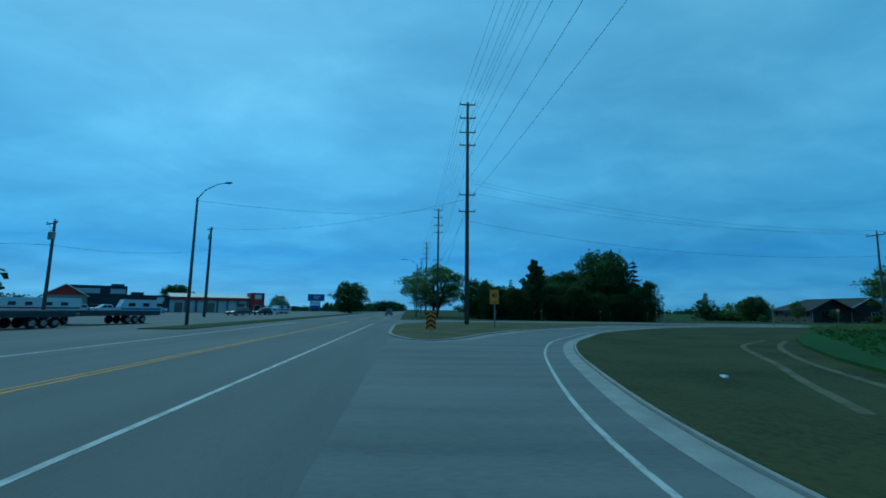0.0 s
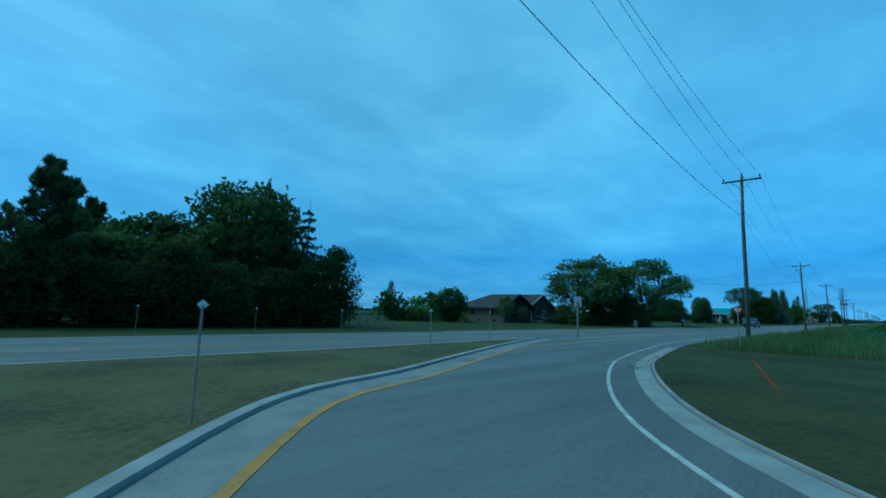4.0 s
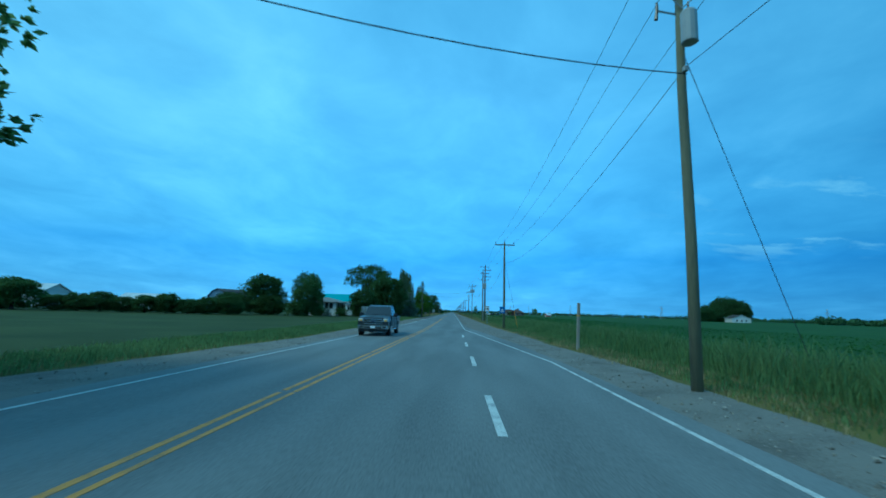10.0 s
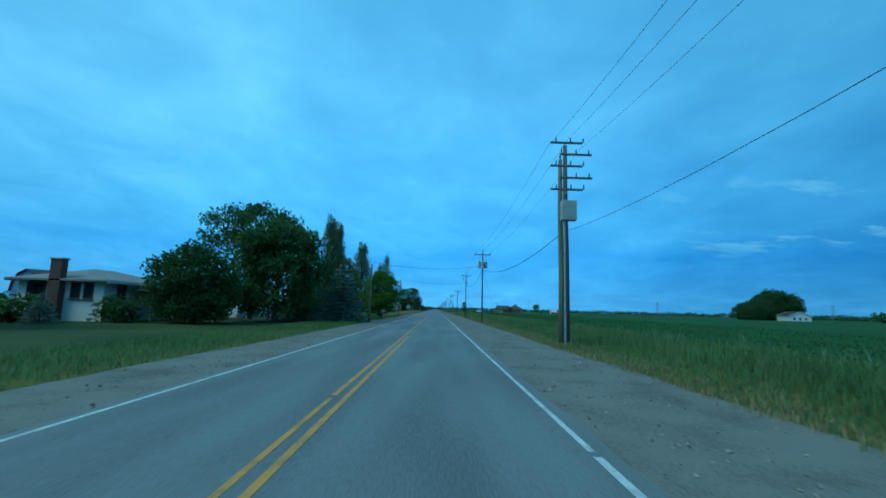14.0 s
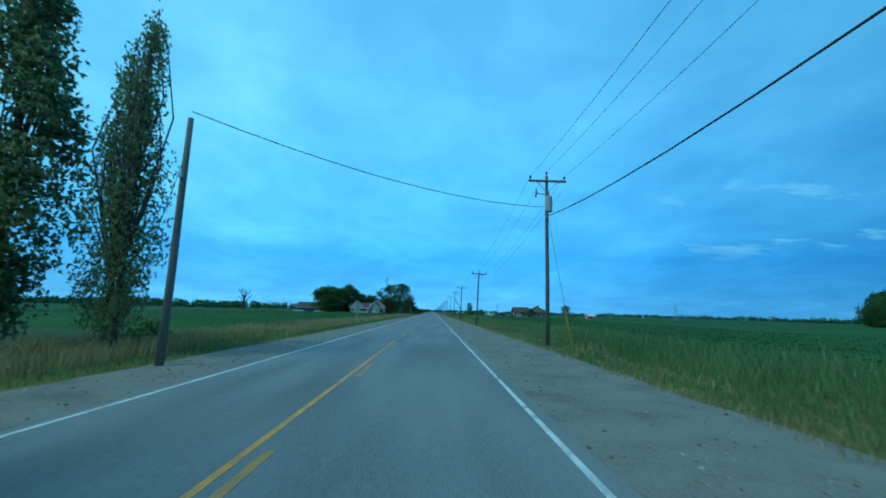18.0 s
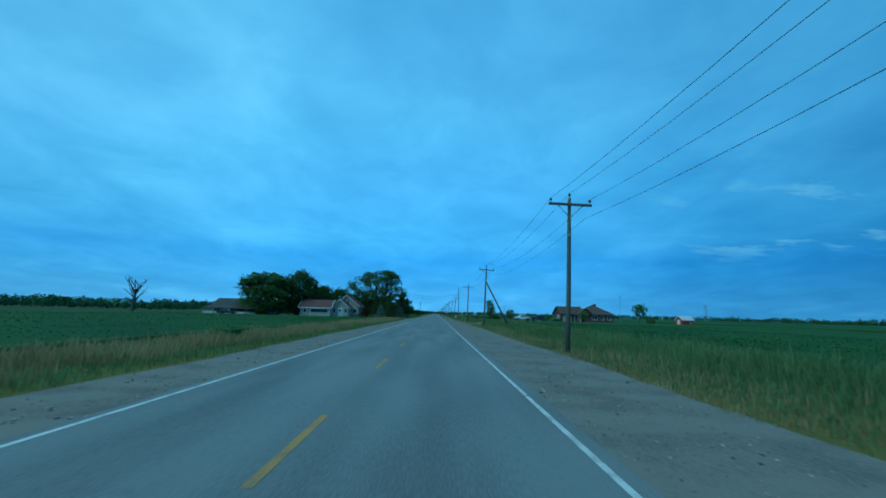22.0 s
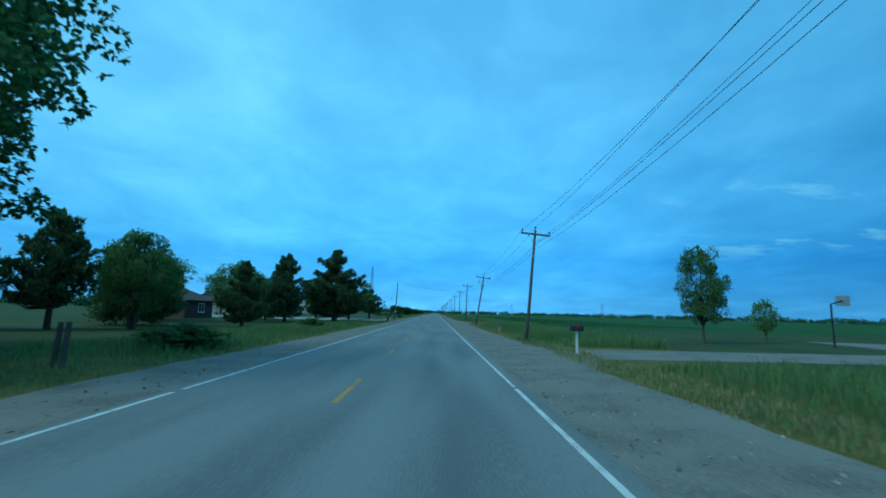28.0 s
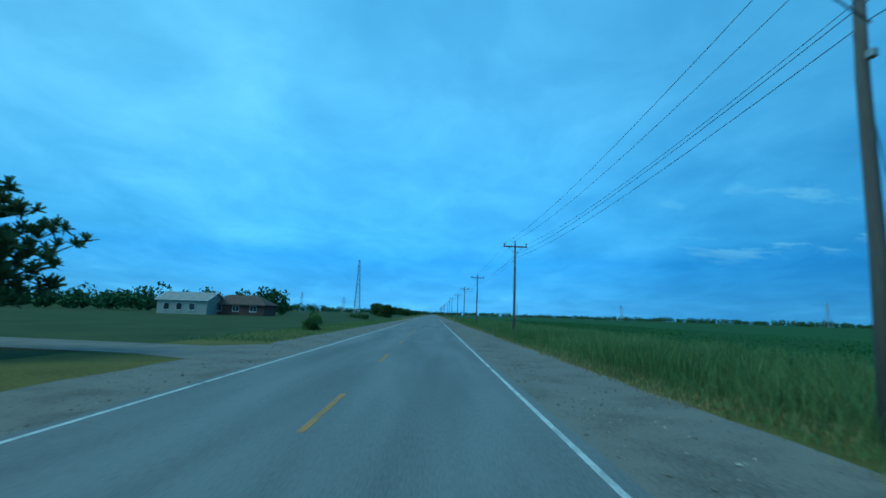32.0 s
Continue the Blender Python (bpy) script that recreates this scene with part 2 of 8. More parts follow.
PORCELAIN = material("insulator_brown", (0.06, 0.035, 0.025), None, 0.25, 6, 40, 0.3, 0.0)
WIRE = material("wire", (0.022, 0.022, 0.024), None, 0.6, 4, 40, 0.3, 0.0)
LAMP_STEEL = material("weathered_lamp_steel", (0.150, 0.155, 0.158), (0.085, 0.090, 0.094), 0.6, 2, 30, 0.6, 0.1, metal=0.2)
SIGN_YELLOW = material("sign_yellow", (0.70, 0.29, 0.015), (0.58, 0.24, 0.015), 0.45, 3, 30, 0.3, 0.0)
SIGN_WHITE = material("sign_white", (0.74, 0.75, 0.75), (0.62, 0.63, 0.63), 0.45, 3, 30, 0.3, 0.0)
SIGN_BLACK = material("sign_black", (0.018, 0.018, 0.018), None, 0.5, 3, 30, 0.3, 0.0)
SIGN_RED = material("sign_red", (0.50, 0.03, 0.03), None, 0.45, 3, 30, 0.3, 0.0)
SIGN_BLUE = material("sign_blue", (0.03, 0.13, 0.40), (0.02, 0.10, 0.32), 0.45, 3, 30, 0.3, 0.0)
SIGN_BACK = material("sign_back_aluminium", (0.40, 0.41, 0.41), (0.30, 0.31, 0.31), 0.45, 3, 30, 0.4, 0.0, metal=0.5)
GUY_YELLOW = material("guy_guard_yellow", (0.60, 0.28, 0.02), (0.42, 0.20, 0.02), 0.5, 3, 30, 0.4, 0.0)
ORANGE = material("marker_orange", (0.72, 0.13, 0.04), None, 0.5, 3, 30, 0.3, 0.0)
PLASTIC_WHITE = material("white_plastic", (0.66, 0.66, 0.64), (0.50, 0.50, 0.48), 0.5, 3, 30, 0.4, 0.05)
PLASTIC_BLACK = material("black_plastic", (0.02, 0.02, 0.021), None, 0.5, 3, 30, 0.3, 0.05)
GREEN_BOX = material("green_painted_metal", (0.03, 0.11, 0.075), None, 0.5, 3, 30, 0.3, 0.05)
GREY_BRICK = material("grey_brick", (0.211, 0.180, 0.140), (0.148, 0.126, 0.099), 0.9, 1.4, 22, 0.6, 0.4, vary=0.15)
RED_BRICK = material("red_brown_brick", (0.108, 0.062, 0.048), (0.068, 0.042, 0.036), 0.9, 1.4, 22, 0.6, 0.4, vary=0.15)
DARK_SIDING = material("dark_brown_siding", (0.060, 0.050, 0.045), (0.042, 0.036, 0.033), 0.7, 2, 30, 0.4, 0.1, vary=0.1)
WHITE_SIDING = material("white_siding", (0.64, 0.63, 0.60), (0.54, 0.53, 0.51), 0.6, 1.5, 30, 0.4, 0.1, vary=0.05)
SAGE_SIDING = material("sage_grey_siding", (0.30, 0.315, 0.275), (0.25, 0.262, 0.232), 0.6, 1.5, 30, 0.4, 0.1, vary=0.05)
BLUE_SIDING = material("blue_grey_siding", (0.12, 0.18, 0.27), (0.09, 0.14, 0.21), 0.6, 1.5, 30, 0.4, 0.1, vary=0.06)
TAN_SIDING = material("tan_siding", (0.34, 0.30, 0.24), (0.27, 0.24, 0.20), 0.6, 1.5, 30, 0.4, 0.1, vary=0.06)
CHARCOAL_SHINGLE = material("charcoal_shingle", (0.058, 0.053, 0.050), (0.034, 0.031, 0.030), 0.9, 1.2, 18, 0.7, 0.4, vary=0.2)
BROWN_SHINGLE = material("brown_shingle", (0.092, 0.060, 0.046), (0.058, 0.040, 0.032), 0.9, 1.2, 18, 0.7, 0.4, vary=0.2)
RED_SHINGLE = material("maroon_shingle", (0.120, 0.062, 0.058), (0.075, 0.040, 0.038), 0.9, 1.2, 18, 0.7, 0.4, vary=0.2)
GREY_SHINGLE = material("grey_shingle", (0.26, 0.25, 0.235), (0.19, 0.18, 0.17), 0.9, 1.2, 18, 0.7, 0.4, vary=0.2)
TEAL_METAL = material("teal_metal_roof", (0.055, 0.32, 0.33), (0.04, 0.25, 0.26), 0.45, 1, 20, 0.3, 0.05)
PALE_METAL = material("pale_metal_roof", (0.55, 0.57, 0.58), (0.43, 0.45, 0.46), 0.5, 0.8, 20, 0.4, 0.05)
RED_METAL = material("red_painted_metal", (0.36, 0.035, 0.028), (0.27, 0.028, 0.024), 0.55, 1, 20, 0.4, 0.05)
DARK_METAL = material("dark_painted_metal", (0.045, 0.050, 0.060), (0.032, 0.035, 0.042), 0.55, 1, 20, 0.4, 0.05)
TRIM = material("white_trim", (0.68, 0.68, 0.66), (0.56, 0.56, 0.55), 0.5, 3, 30, 0.3, 0.05)
SOFFIT = material("dark_trim", (0.075, 0.068, 0.062), None, 0.6, 3, 30, 0.3, 0.05)
TINT = material("tinted_car_glass", (0.012, 0.014, 0.017), (0.008, 0.010, 0.012), 0.12, 0.6, 4, 0.3, 0.0, spec=0.3)
# yellow glow of a lit headlight put into the base colour, without emission
LIT_LAMP = material("headlight_glow_colour", (0.90, 0.52, 0.10), (0.80, 0.42, 0.08), 0.2, 8, 40, 0.3, 0.0)
GLASS = material("window_glass", (0.030, 0.036, 0.042), (0.020, 0.024, 0.028), 0.08, 0.6, 4, 0.3, 0.0, spec=0.7)
CAR_GREY = material("charcoal_car_paint", (0.030, 0.031, 0.034), (0.025, 0.026, 0.028), 0.3, 1, 20, 0.2, 0.0, metal=0.0, spec=0.6)
CAR_WHITE = material("white_car_paint", (0.64, 0.65, 0.65), (0.58, 0.59, 0.59), 0.3, 1, 20, 0.2, 0.0, spec=0.6)
CAR_BLACK = material("black_car_paint", (0.016, 0.016, 0.018), None, 0.25, 1, 20, 0.2, 0.0, spec=0.6)
CAR_BLUE = material("blue_car_paint", (0.045, 0.075, 0.14), None, 0.3, 1, 20, 0.2, 0.0, spec=0.6)
CHROME = material("chrome", (0.60, 0.61, 0.62), (0.50, 0.51, 0.52), 0.2, 3, 30, 0.2, 0.0, metal=1.0)
TYRE = material("tyre_rubber", (0.016, 0.016, 0.016), None, 0.85, 5, 50, 0.4, 0.1)
LAMP_GLASS = material("headlight_glass", (0.50, 0.51, 0.50), (0.36, 0.37, 0.37), 0.15, 8, 40, 0.4, 0.0, spec=0.8)
TAIL_RED = material("tail_light_red", (0.30, 0.012, 0.010), None, 0.2, 5, 40, 0.2, 0.0)
CRUSHED = material("crushed_stone", (0.29, 0.268, 0.23), (0.13, 0.117, 0.098), 0.95, 3, 40, 0.6, 0.2, island=0.6, spec=0.1)
FIELD_STONE = material("field_stone", (0.30, 0.28, 0.25), (0.17, 0.16, 0.15), 0.9, 2.5, 20, 0.7, 0.5, vary=0.25)
RED_SHRUB = material("maroon_leaf", (0.085, 0.022, 0.026), (0.045, 0.012, 0.016), 0.7, 0.6, 4, 0.3, 0.0, island=0.35, spec=0.08)

# ---- mesh tools ----
class Geo:
    """Corners and faces gathered from simple solids."""

    def __init__(self):
        self.v, self.f = [], []

    def add(self, verts, faces):
        n = len(self.v)
        self.v += [tuple(p) for p in verts]
        self.f += [tuple(i + n for i in f) for f in faces]
        return self

    def box(self, x0, x1, y0, y1, z0, z1, c=0.0, m=None):
        """A block with its edges cut back by c."""
        cx, cy, cz = (x0 + x1) / 2, (y0 + y1) / 2, (z0 + z1) / 2
        hx, hy, hz = (x1 - x0) / 2, (y1 - y0) / 2, (z1 - z0) / 2
        if c <= 0:
            vs = [(sx * hx, sy * hy, sz * hz) for sz in (-1, 1) for sy in (-1, 1) for sx in (-1, 1)]
            fs = [(0, 2, 3, 1), (4, 5, 7, 6), (0, 1, 5, 4), (2, 6, 7, 3), (0, 4, 6, 2), (1, 3, 7, 5)]
        else:
            c = min(c, hx * 0.9, hy * 0.9, hz * 0.9)
            vs, idx = [], {}
            for sz in (-1, 1):
                for sy in (-1, 1):
                    for sx in (-1, 1):
                        for a in range(3):
                            h = [hx - c, hy - c, hz - c]
                            h[a] += c
                            idx[(sx, sy, sz, a)] = len(vs)
                            vs.append((sx * h[0], sy * h[1], sz * h[2]))
            fs = []
            for a in range(3):
                b, d = [k for k in range(3) if k != a]
                for s in (-1, 1):
                    ring = []
                    for sb, sd in ((-1, -1), (1, -1), (1, 1), (-1, 1)):
                        k = [0, 0, 0]
                        k[a], k[b], k[d] = s, sb, sd
                        ring.append(idx[(*k, a)])
                    fs.append(tuple(ring))
            for a in range(3):
                b, d = [k for k in range(3) if k != a]
                for sb in (-1, 1):
                    for sd in (-1, 1):
                        q = []
                        for s, w in ((-1, b), (1, b), (1, d), (-1, d)):
                            k = [0, 0, 0]
                            k[a], k[b], k[d] = s, sb, sd
                            q.append(idx[(*k, w)])
                        fs.append(tuple(q))
            for sz in (-1, 1):
                for sy in (-1, 1):
                    for sx in (-1, 1):
                        fs.append(tuple(idx[(sx, sy, sz, a)] for a in range(3)))
        out = [Vector((x + cx, y + cy, z + cz)) for x, y, z in vs]
        if m is not None:
            out = [m @ p for p in out]
        return self.add(out, fs)

    def tube(self, points, radii, n=8, caps=True):
        """A round rod through points with a radius at each."""
        pts = [Vector(p) for p in points]
        if isinstance(radii, (int, float)):
            radii = [radii] * len(pts)
        vs, fs = [], []
        for i, p in enumerate(pts):
            d = (pts[min(i + 1, len(pts) - 1)] - pts[max(i - 1, 0)]).normalized()
            side = d.cross(Vector((0.31, 0.95, 0.05)) if abs(d.y) < 0.9 else Vector((1, 0, 0.1))).normalized()
            other = d.cross(side)
            for k in range(n):
                a = 2 * math.pi * k / n
                vs.append(p + (side * math.cos(a) + other * math.sin(a)) * radii[i])
        for i in range(len(pts) - 1):
            for k in range(n):
                a, b = i * n + k, i * n + (k + 1) % n
                fs.append((a, b, b + n, a + n))
        if caps:
            fs.append(tuple(reversed(range(n))))
            fs.append(tuple(range((len(pts) - 1) * n, len(pts) * n)))
        return self.add(vs, fs)

    def prism(self, poly, z0, z1, m=None):
        """An upright block over a flat outline."""
        n = len(poly)
        vs = [Vector((x, y, z0)) for x, y in poly] + [Vector((x, y, z1)) for x, y in poly]
        if m is not None:
            vs = [m @ p for p in vs]
        fs = [tuple(reversed(range(n))), tuple(range(n, 2 * n))]
        fs += [(i, (i + 1) % n, (i + 1) % n + n, i + n) for i in range(n)]
        return self.add(vs, fs)

    def ball(self, c, rx, ry, rz, n=10, rings=6):
        vs, fs = [], []
        for i in range(1, rings):
            a = math.pi * i / rings
            for k in range(n):
                b = 2 * math.pi * k / n
                vs.append((c[0] + rx * math.sin(a) * math.cos(b), c[1] + ry * math.sin(a) * math.sin(b), c[2] + rz * math.cos(a)))
        top, bot = len(vs), len(vs) + 1
        vs += [(c[0], c[1], c[2] + rz), (c[0], c[1], c[2] - rz)]
        for i in range(rings - 2):
            for k in range(n):
                a, b = i * n + k, i * n + (k + 1) % n
                fs.append((a, a + n, b + n, b))
        for k in range(n):
            fs.append((top, k, (k + 1) % n))
            fs.append((bot, (rings - 2) * n + (k + 1) % n, (rings - 2) * n + k))
        return self.add(vs, fs)

    def mesh(self, name, smooth=False):
        me = bpy.data.meshes.new(name)
        me.from_pydata(self.v, [], self.f)
        if smooth:
            me.polygons.foreach_set("use_smooth", [True] * len(me.polygons))
        me.update()
        return me


def link(name, me, mat, parent=None, m=None, label=""):
    """One object on a mesh, under parent."""
    if not me.materials:
        me.materials.append(mat)
    ob = new(name, me)
    if parent is not None:
        ob.parent = parent
    if m is not None:
        ob.matrix_basis = m
    if label:
        ob["label"] = label
    return ob


def part(name, geo, mat, parent=None, label="", smooth=False, m=None):
    return link(name, geo.mesh(name, smooth), mat, parent, m, label)


def thing(name, m, label, category, group="", kind=""):
    ob = new(name)
    ob.empty_display_size = 0.2
    ob.matrix_basis = m
    return tagged(ob, label, category, group, kind)


def structure(name, geo, mat, label, category, smooth=False, m=None):
    return tagged(part(name, geo, mat, None, "", smooth, m), label, category, "", "structure")


def cards(name, centers, ups, sides, mat, taper=1.0, kite=False):
    """Many loose four-cornered leaves or blades: centre, half-length and half-width vectors, all as arrays. kite: pointed leaves."""
    n = len(centers)
    co = np.empty((n, 4, 3), np.float32)
    if kite:
        co[:, 0], co[:, 1] = centers - ups, centers - ups * 0.1 + sides
        co[:, 2], co[:, 3] = centers + ups, centers - ups * 0.1 - sides
    else:
        co[:, 0], co[:, 1] = centers - ups - sides, centers - ups + sides
        co[:, 2], co[:, 3] = centers + ups + sides * taper, centers + ups - sides * taper
    me = bpy.data.meshes.new(name)
    me.vertices.add(4 * n), me.loops.add(4 * n), me.polygons.add(n)
    me.vertices.foreach_set("co", co.ravel())
    me.loops.foreach_set("vertex_index", np.arange(4 * n, dtype=np.int32))
    me.polygons.foreach_set("loop_start", np.arange(0, 4 * n, 4, dtype=np.int32))
    me.update(calc_edges=True)
    me.materials.append(mat)
    return me


def spline(points, step=1.0):
    """A smooth line through a few points of the plan, as points about step metres apart."""
    p = [Vector((*q, 0.0)) for q in points]
    p = [2 * p[0] - p[1]] + p + [2 * p[-1] - p[-2]]
    out = []
    for i in range(1, len(p) - 2):
        a, b, c, d = p[i - 1 : i + 3]
        k = max(1, round((c - b).length / step))
        for j in range(k):
            t = j / k
            out.append(0.5 * (2 * b + (c - a) * t + (2 * a - 5 * b + 4 * c - d) * t * t + (3 * b - a - 3 * c + d) * t ** 3))
    out.append(p[-2])
    return [(q.x, q.y) for q in out]


def offset(line, d):
    """The line shifted d to its left."""
    out = []
    for i, (x, y) in enumerate(line):
        x0, y0 = line[max(i - 1, 0)]
        x1, y1 = line[min(i + 1, len(line) - 1)]
        n = math.hypot(x1 - x0, y1 - y0) or 1
        out.append((x - (y1 - y0) / n * d, y + (x1 - x0) / n * d))
    return out


def ribbon(line, w, z0, z1):
    """A flat band of width w along a line, from z0 to z1."""
    g = Geo()
    a, b = offset(line, w / 2), offset(line, -w / 2)
    n = len(line)
    vs = [(*p, z1) for p in a] + [(*p, z1) for p in b] + [(*p, z0) for p in a] + [(*p, z0) for p in b]
    fs = []
    for i in range(n - 1):
        fs += [(n + i, n + i + 1, i + 1, i), (i, i + 1, 2 * n + i + 1, 2 * n + i), (n + i + 1, n + i, 3 * n + i, 3 * n + i + 1)]
    fs += [(0, 2 * n, 3 * n, n), (n - 1, 2 * n - 1, 4 * n - 1, 3 * n - 1)]
    return g.add(vs, fs)


def between(xa, xb, ys, z0, z1):
    """A slab between two sides that are functions of y."""
    g = Geo()
    n = len(ys)
    vs = [(xa(y), y, z1) for y in ys] + [(xb(y), y, z1) for y in ys] + [(xa(y), y, z0) for y in ys] + [(xb(y), y, z0) for y in ys]
    fs = []
    for i in range(n - 1):
        fs += [(i, n + i, n + i + 1, i + 1), (2 * n + i, i, i + 1, 2 * n + i + 1), (n + i, 3 * n + i, 3 * n + i + 1, n + i + 1)]
    return g.add(vs, fs)


def lerp(table):
    xs, vs = [a for a, b in table], [b for a, b in table]
    return lambda y: float(np.interp(y, xs, vs))


# ---- ground, roads and fields ----
structure("ground", Geo().add([(-4500, -4500, -0.06), (4500, -4500, -0.06), (4500, 4500, -0.06), (-4500, 4500, -0.06)], [(0, 1, 2, 3)]),
          TURF, "flat mown and rough grassland reaching the horizon", "ground")

# the county road runs along y; the crossroad runs along x, turned three degrees
CROSS = pose(40, -11.5, 0, 0, 0, 3.0)
road_left = lerp([(-8, -9.6), (30, -9.2), (60, -6.2), (100, -4.9), (140, -3.45), (2500, -3.45)])
road_right = lerp([(-8, 2.4), (25, 2.0), (41, 1.4), (41.1, 8.2), (60, 7.4), (90, 6.75), (118, 6.3), (150, 3.92), (2500, 3.80)])
centre = lerp([(0, -2.3), (60, -2.0), (90, -1.0), (135, 0.0), (2500, 0.0)])
edge_left = lerp([(40, -5.9), (60, -5.5), (95, -4.4), (135, -3.25), (2500, -3.25)])
edge_right = lerp([(41, 8.0), (60, 6.9), (90, 6.1), (112, 6.05), (140, 3.65), (2500, 3.55)])
def ragged(fn, seed, amp):
    return lambda y: fn(y) + amp * (noise.noise((y * 0.11, seed, 0)) + 0.6 * noise.noise((y * 0.5, seed, 3)))


YS = [-8, 0, 10, 20, 30, 40.9, 41.1] + list(range(45, 160, 5)) + list(range(160, 680)) + [700, 800, 1000, 1500, 2400]
structure("road", between(ragged(road_left, 2.2, 0.06), ragged(road_right, 7.3, 0.07), YS, -0.2, 0.0), ASPHALT, "grey two-lane asphalt county road, straight and worn", "road")
structure("road_crossing", Geo().box(-1200, 700, -9.0, 6.7, -0.2, -0.004), ASPHALT_CROSS, "wide grey asphalt main road at the junction", "road", m=CROSS)
structure("pavement_turn", Geo().prism([(1.5, -7.6), (130, -0.9), (130, 4.0), (66, 3.0), (44, 9.0), (27, 20.0), (17, 30), (9.6, 60), (1.0, 60)], -0.2, -0.006), ASPHALT,
          "grey asphalt turning lane curving past the island", "road")
# kerbed island and lawn stand a step above the lanes
ISLAND = spline([(38.9, -3.6), (39.3, -2.3), (38.3, -1.3), (36.4, -0.4), (33.3, 0.9), (30.2, 2.5), (25.6, 5.0), (20.5, 9.3), (14.5, 14.7), (9.8, 19.3), (8.2, 23.4), (6.2, 27.9), (3.2, 35.0), (0.9, 41.5)], 1.0)
ISLAND_BACK = spline([(0.9, 41.5), (1.9, 25), (2.2, 10), (3.2, 0.5), (7.0, -4.2), (14.0, -6.1), (26, -5.7), (34.0, -5.1), (38.9, -3.6)], 1.0)
LAWN = spline([(128, 4.6), (100, 2.6), (80, 1.5), (68, 1.05), (62, 0.95), (57, 1.2), (50.5, 2.35), (45.1, 3.6), (39.6, 5.4), (34.8, 7.8), (29.1, 10.8), (23.2, 15.5), (18.3, 20.6), (15.2, 24.4), (12.5, 30.0), (10.9, 35.2), (8.9, 46.0), (8.4, 56.0)], 1.0)
island = structure("ground_island", Geo().prism(offset(ISLAND, 0.1)[:-1] + offset(ISLAND_BACK, 0.1)[:-1], -0.1, 0.065), DRY_TURF, "dry mown grass on the kerbed traffic island", "ground")
structure("ground_lawn", Geo().prism(LAWN + [(9.2, 60), (60, 60), (128, 60)], -0.1, 0.045), LAWN_TURF, "mown grass verge inside the bend", "ground")


def kerb(name, line, w, label, top=0.07):
    """Kerb stones end to end along a line."""
    root = thing(name, pose(*line[0], 0), label, "kerb", "", "structure")
    inv = pose(-line[0][0], -line[0][1], 0)
    for i in range(0, len(line) - 1, 3):
        seg = line[i : i + 4]
        if len(seg) < 2:
            continue
        g = ribbon(seg, w, -0.05, top)
        g.v = [tuple(inv @ Vector(p)) for p in g.v]
        part("kerb_stone", g, KERB, root)
    return root


kerb("kerb_island", ISLAND, 0.22, "pale concrete kerb round the grass island")
kerb("kerb_island", ISLAND_BACK, 0.22, "pale concrete kerb round the grass island")
kerb("kerb_lawn", LAWN[:-14], 0.16, "low concrete edging along the bend", 0.035)
structure("gutter", ribbon(offset(LAWN, 0.36)[:-14], 0.46, -0.05, 0.004), KERB, "pale concrete gutter along the kerb of the bend", "gutter")
structure("gutter_island", ribbon(offset(ISLAND, -0.58), 0.85, -0.05, 0.003), GUTTER, "narrow stained concrete gutter beside the island", "gutter")
structure("gravel_bend", Geo().prism([(7.45, 60.5), (9.0, 60.5), (9.0, 52), (8.2, 52)], -0.05, 0.012), GRAVEL, "gravel at the end of the kerb", "gravel")

# shoulders
sh_r = lerp([(58, 8.9), (90, 8.9), (112, 8.6), (150, 7.5), (300, 7.4), (385, 7.2), (490, 7.0), (519, 7.0), (525, 8.6), (535, 8.6), (543, 6.9), (2500, 6.6)])
sh_l = lerp([(40, -9.4), (62, -8.6), (90, -8.2), (120, -6.0), (500, -5.7), (560, -6.2), (2500, -5.8)])


FINE_YS = [60 + 1.0 * i for i in range(600)] + list(range(660, 1000, 20)) + [1300, 2400]
structure("shoulder_east", between(lambda y: road_right(y) - 0.3, ragged(sh_r, 1.7, 0.35), FINE_YS, -0.2, -0.012), GRAVEL, "broad grey gravel shoulder beside the asphalt", "shoulder")
structure("shoulder_west", between(ragged(sh_l, 5.1, 0.3), lambda y: road_left(y) + 0.3, [42 + i for i in range(18)] + FINE_YS, -0.2, -0.012), GRAVEL, "grey gravel shoulder beside the asphalt", "shoulder")
structure("verge_east", between(lambda y: sh_r(y) - 0.4, lambda y: 15.0, FINE_YS, -0.3, -0.03), VERGE, "rough grassy verge between shoulder and crop field", "ground")
structure("verge_west", between(lambda y: -10.5, lambda y: sh_l(y) + 0.4, [100 + 4 * i for i in range(90)] + [470, 700, 1200, 2400], -0.3, -0.035), VERGE, "rough grassy verge beside the shoulder", "ground")

# road markings
PZ = 0.004


def marking(name, line, w, mat, label, gaps=0.0):
    """A painted line, broken where it has worn away."""
    g = Geo()
    r = random.Random(int(line[0][0] * 10 + line[-1][1]))
    run = [line[0]]
    for a, b in zip(line, line[1:]):
        run.append(b)
        if b[1] < 700 and r.random() < gaps:
            if len(run) > 1:
                q = r.uniform(0.75, 0.96)
                x, y = run[-2]
                end = (x + (b[0] - x) * q, y + (b[1] - y) * q)
                h = ribbon(run[:-1] + [end], w * r.uniform(0.8, 1.0), -0.01, PZ)
                g.add(h.v, h.f)
            run = [b]
    h = ribbon(run, w, -0.01, PZ)
    g.add(h.v, h.f)
    return structure(name, g, mat, label, "road marking")


def along(fn, y0, y1, step=4.0, d=0.0):
    n = max(2, int((y1 - y0) / step) + 1)
    return [(fn(y) + d, y) for y in np.linspace(y0, y1, n)]


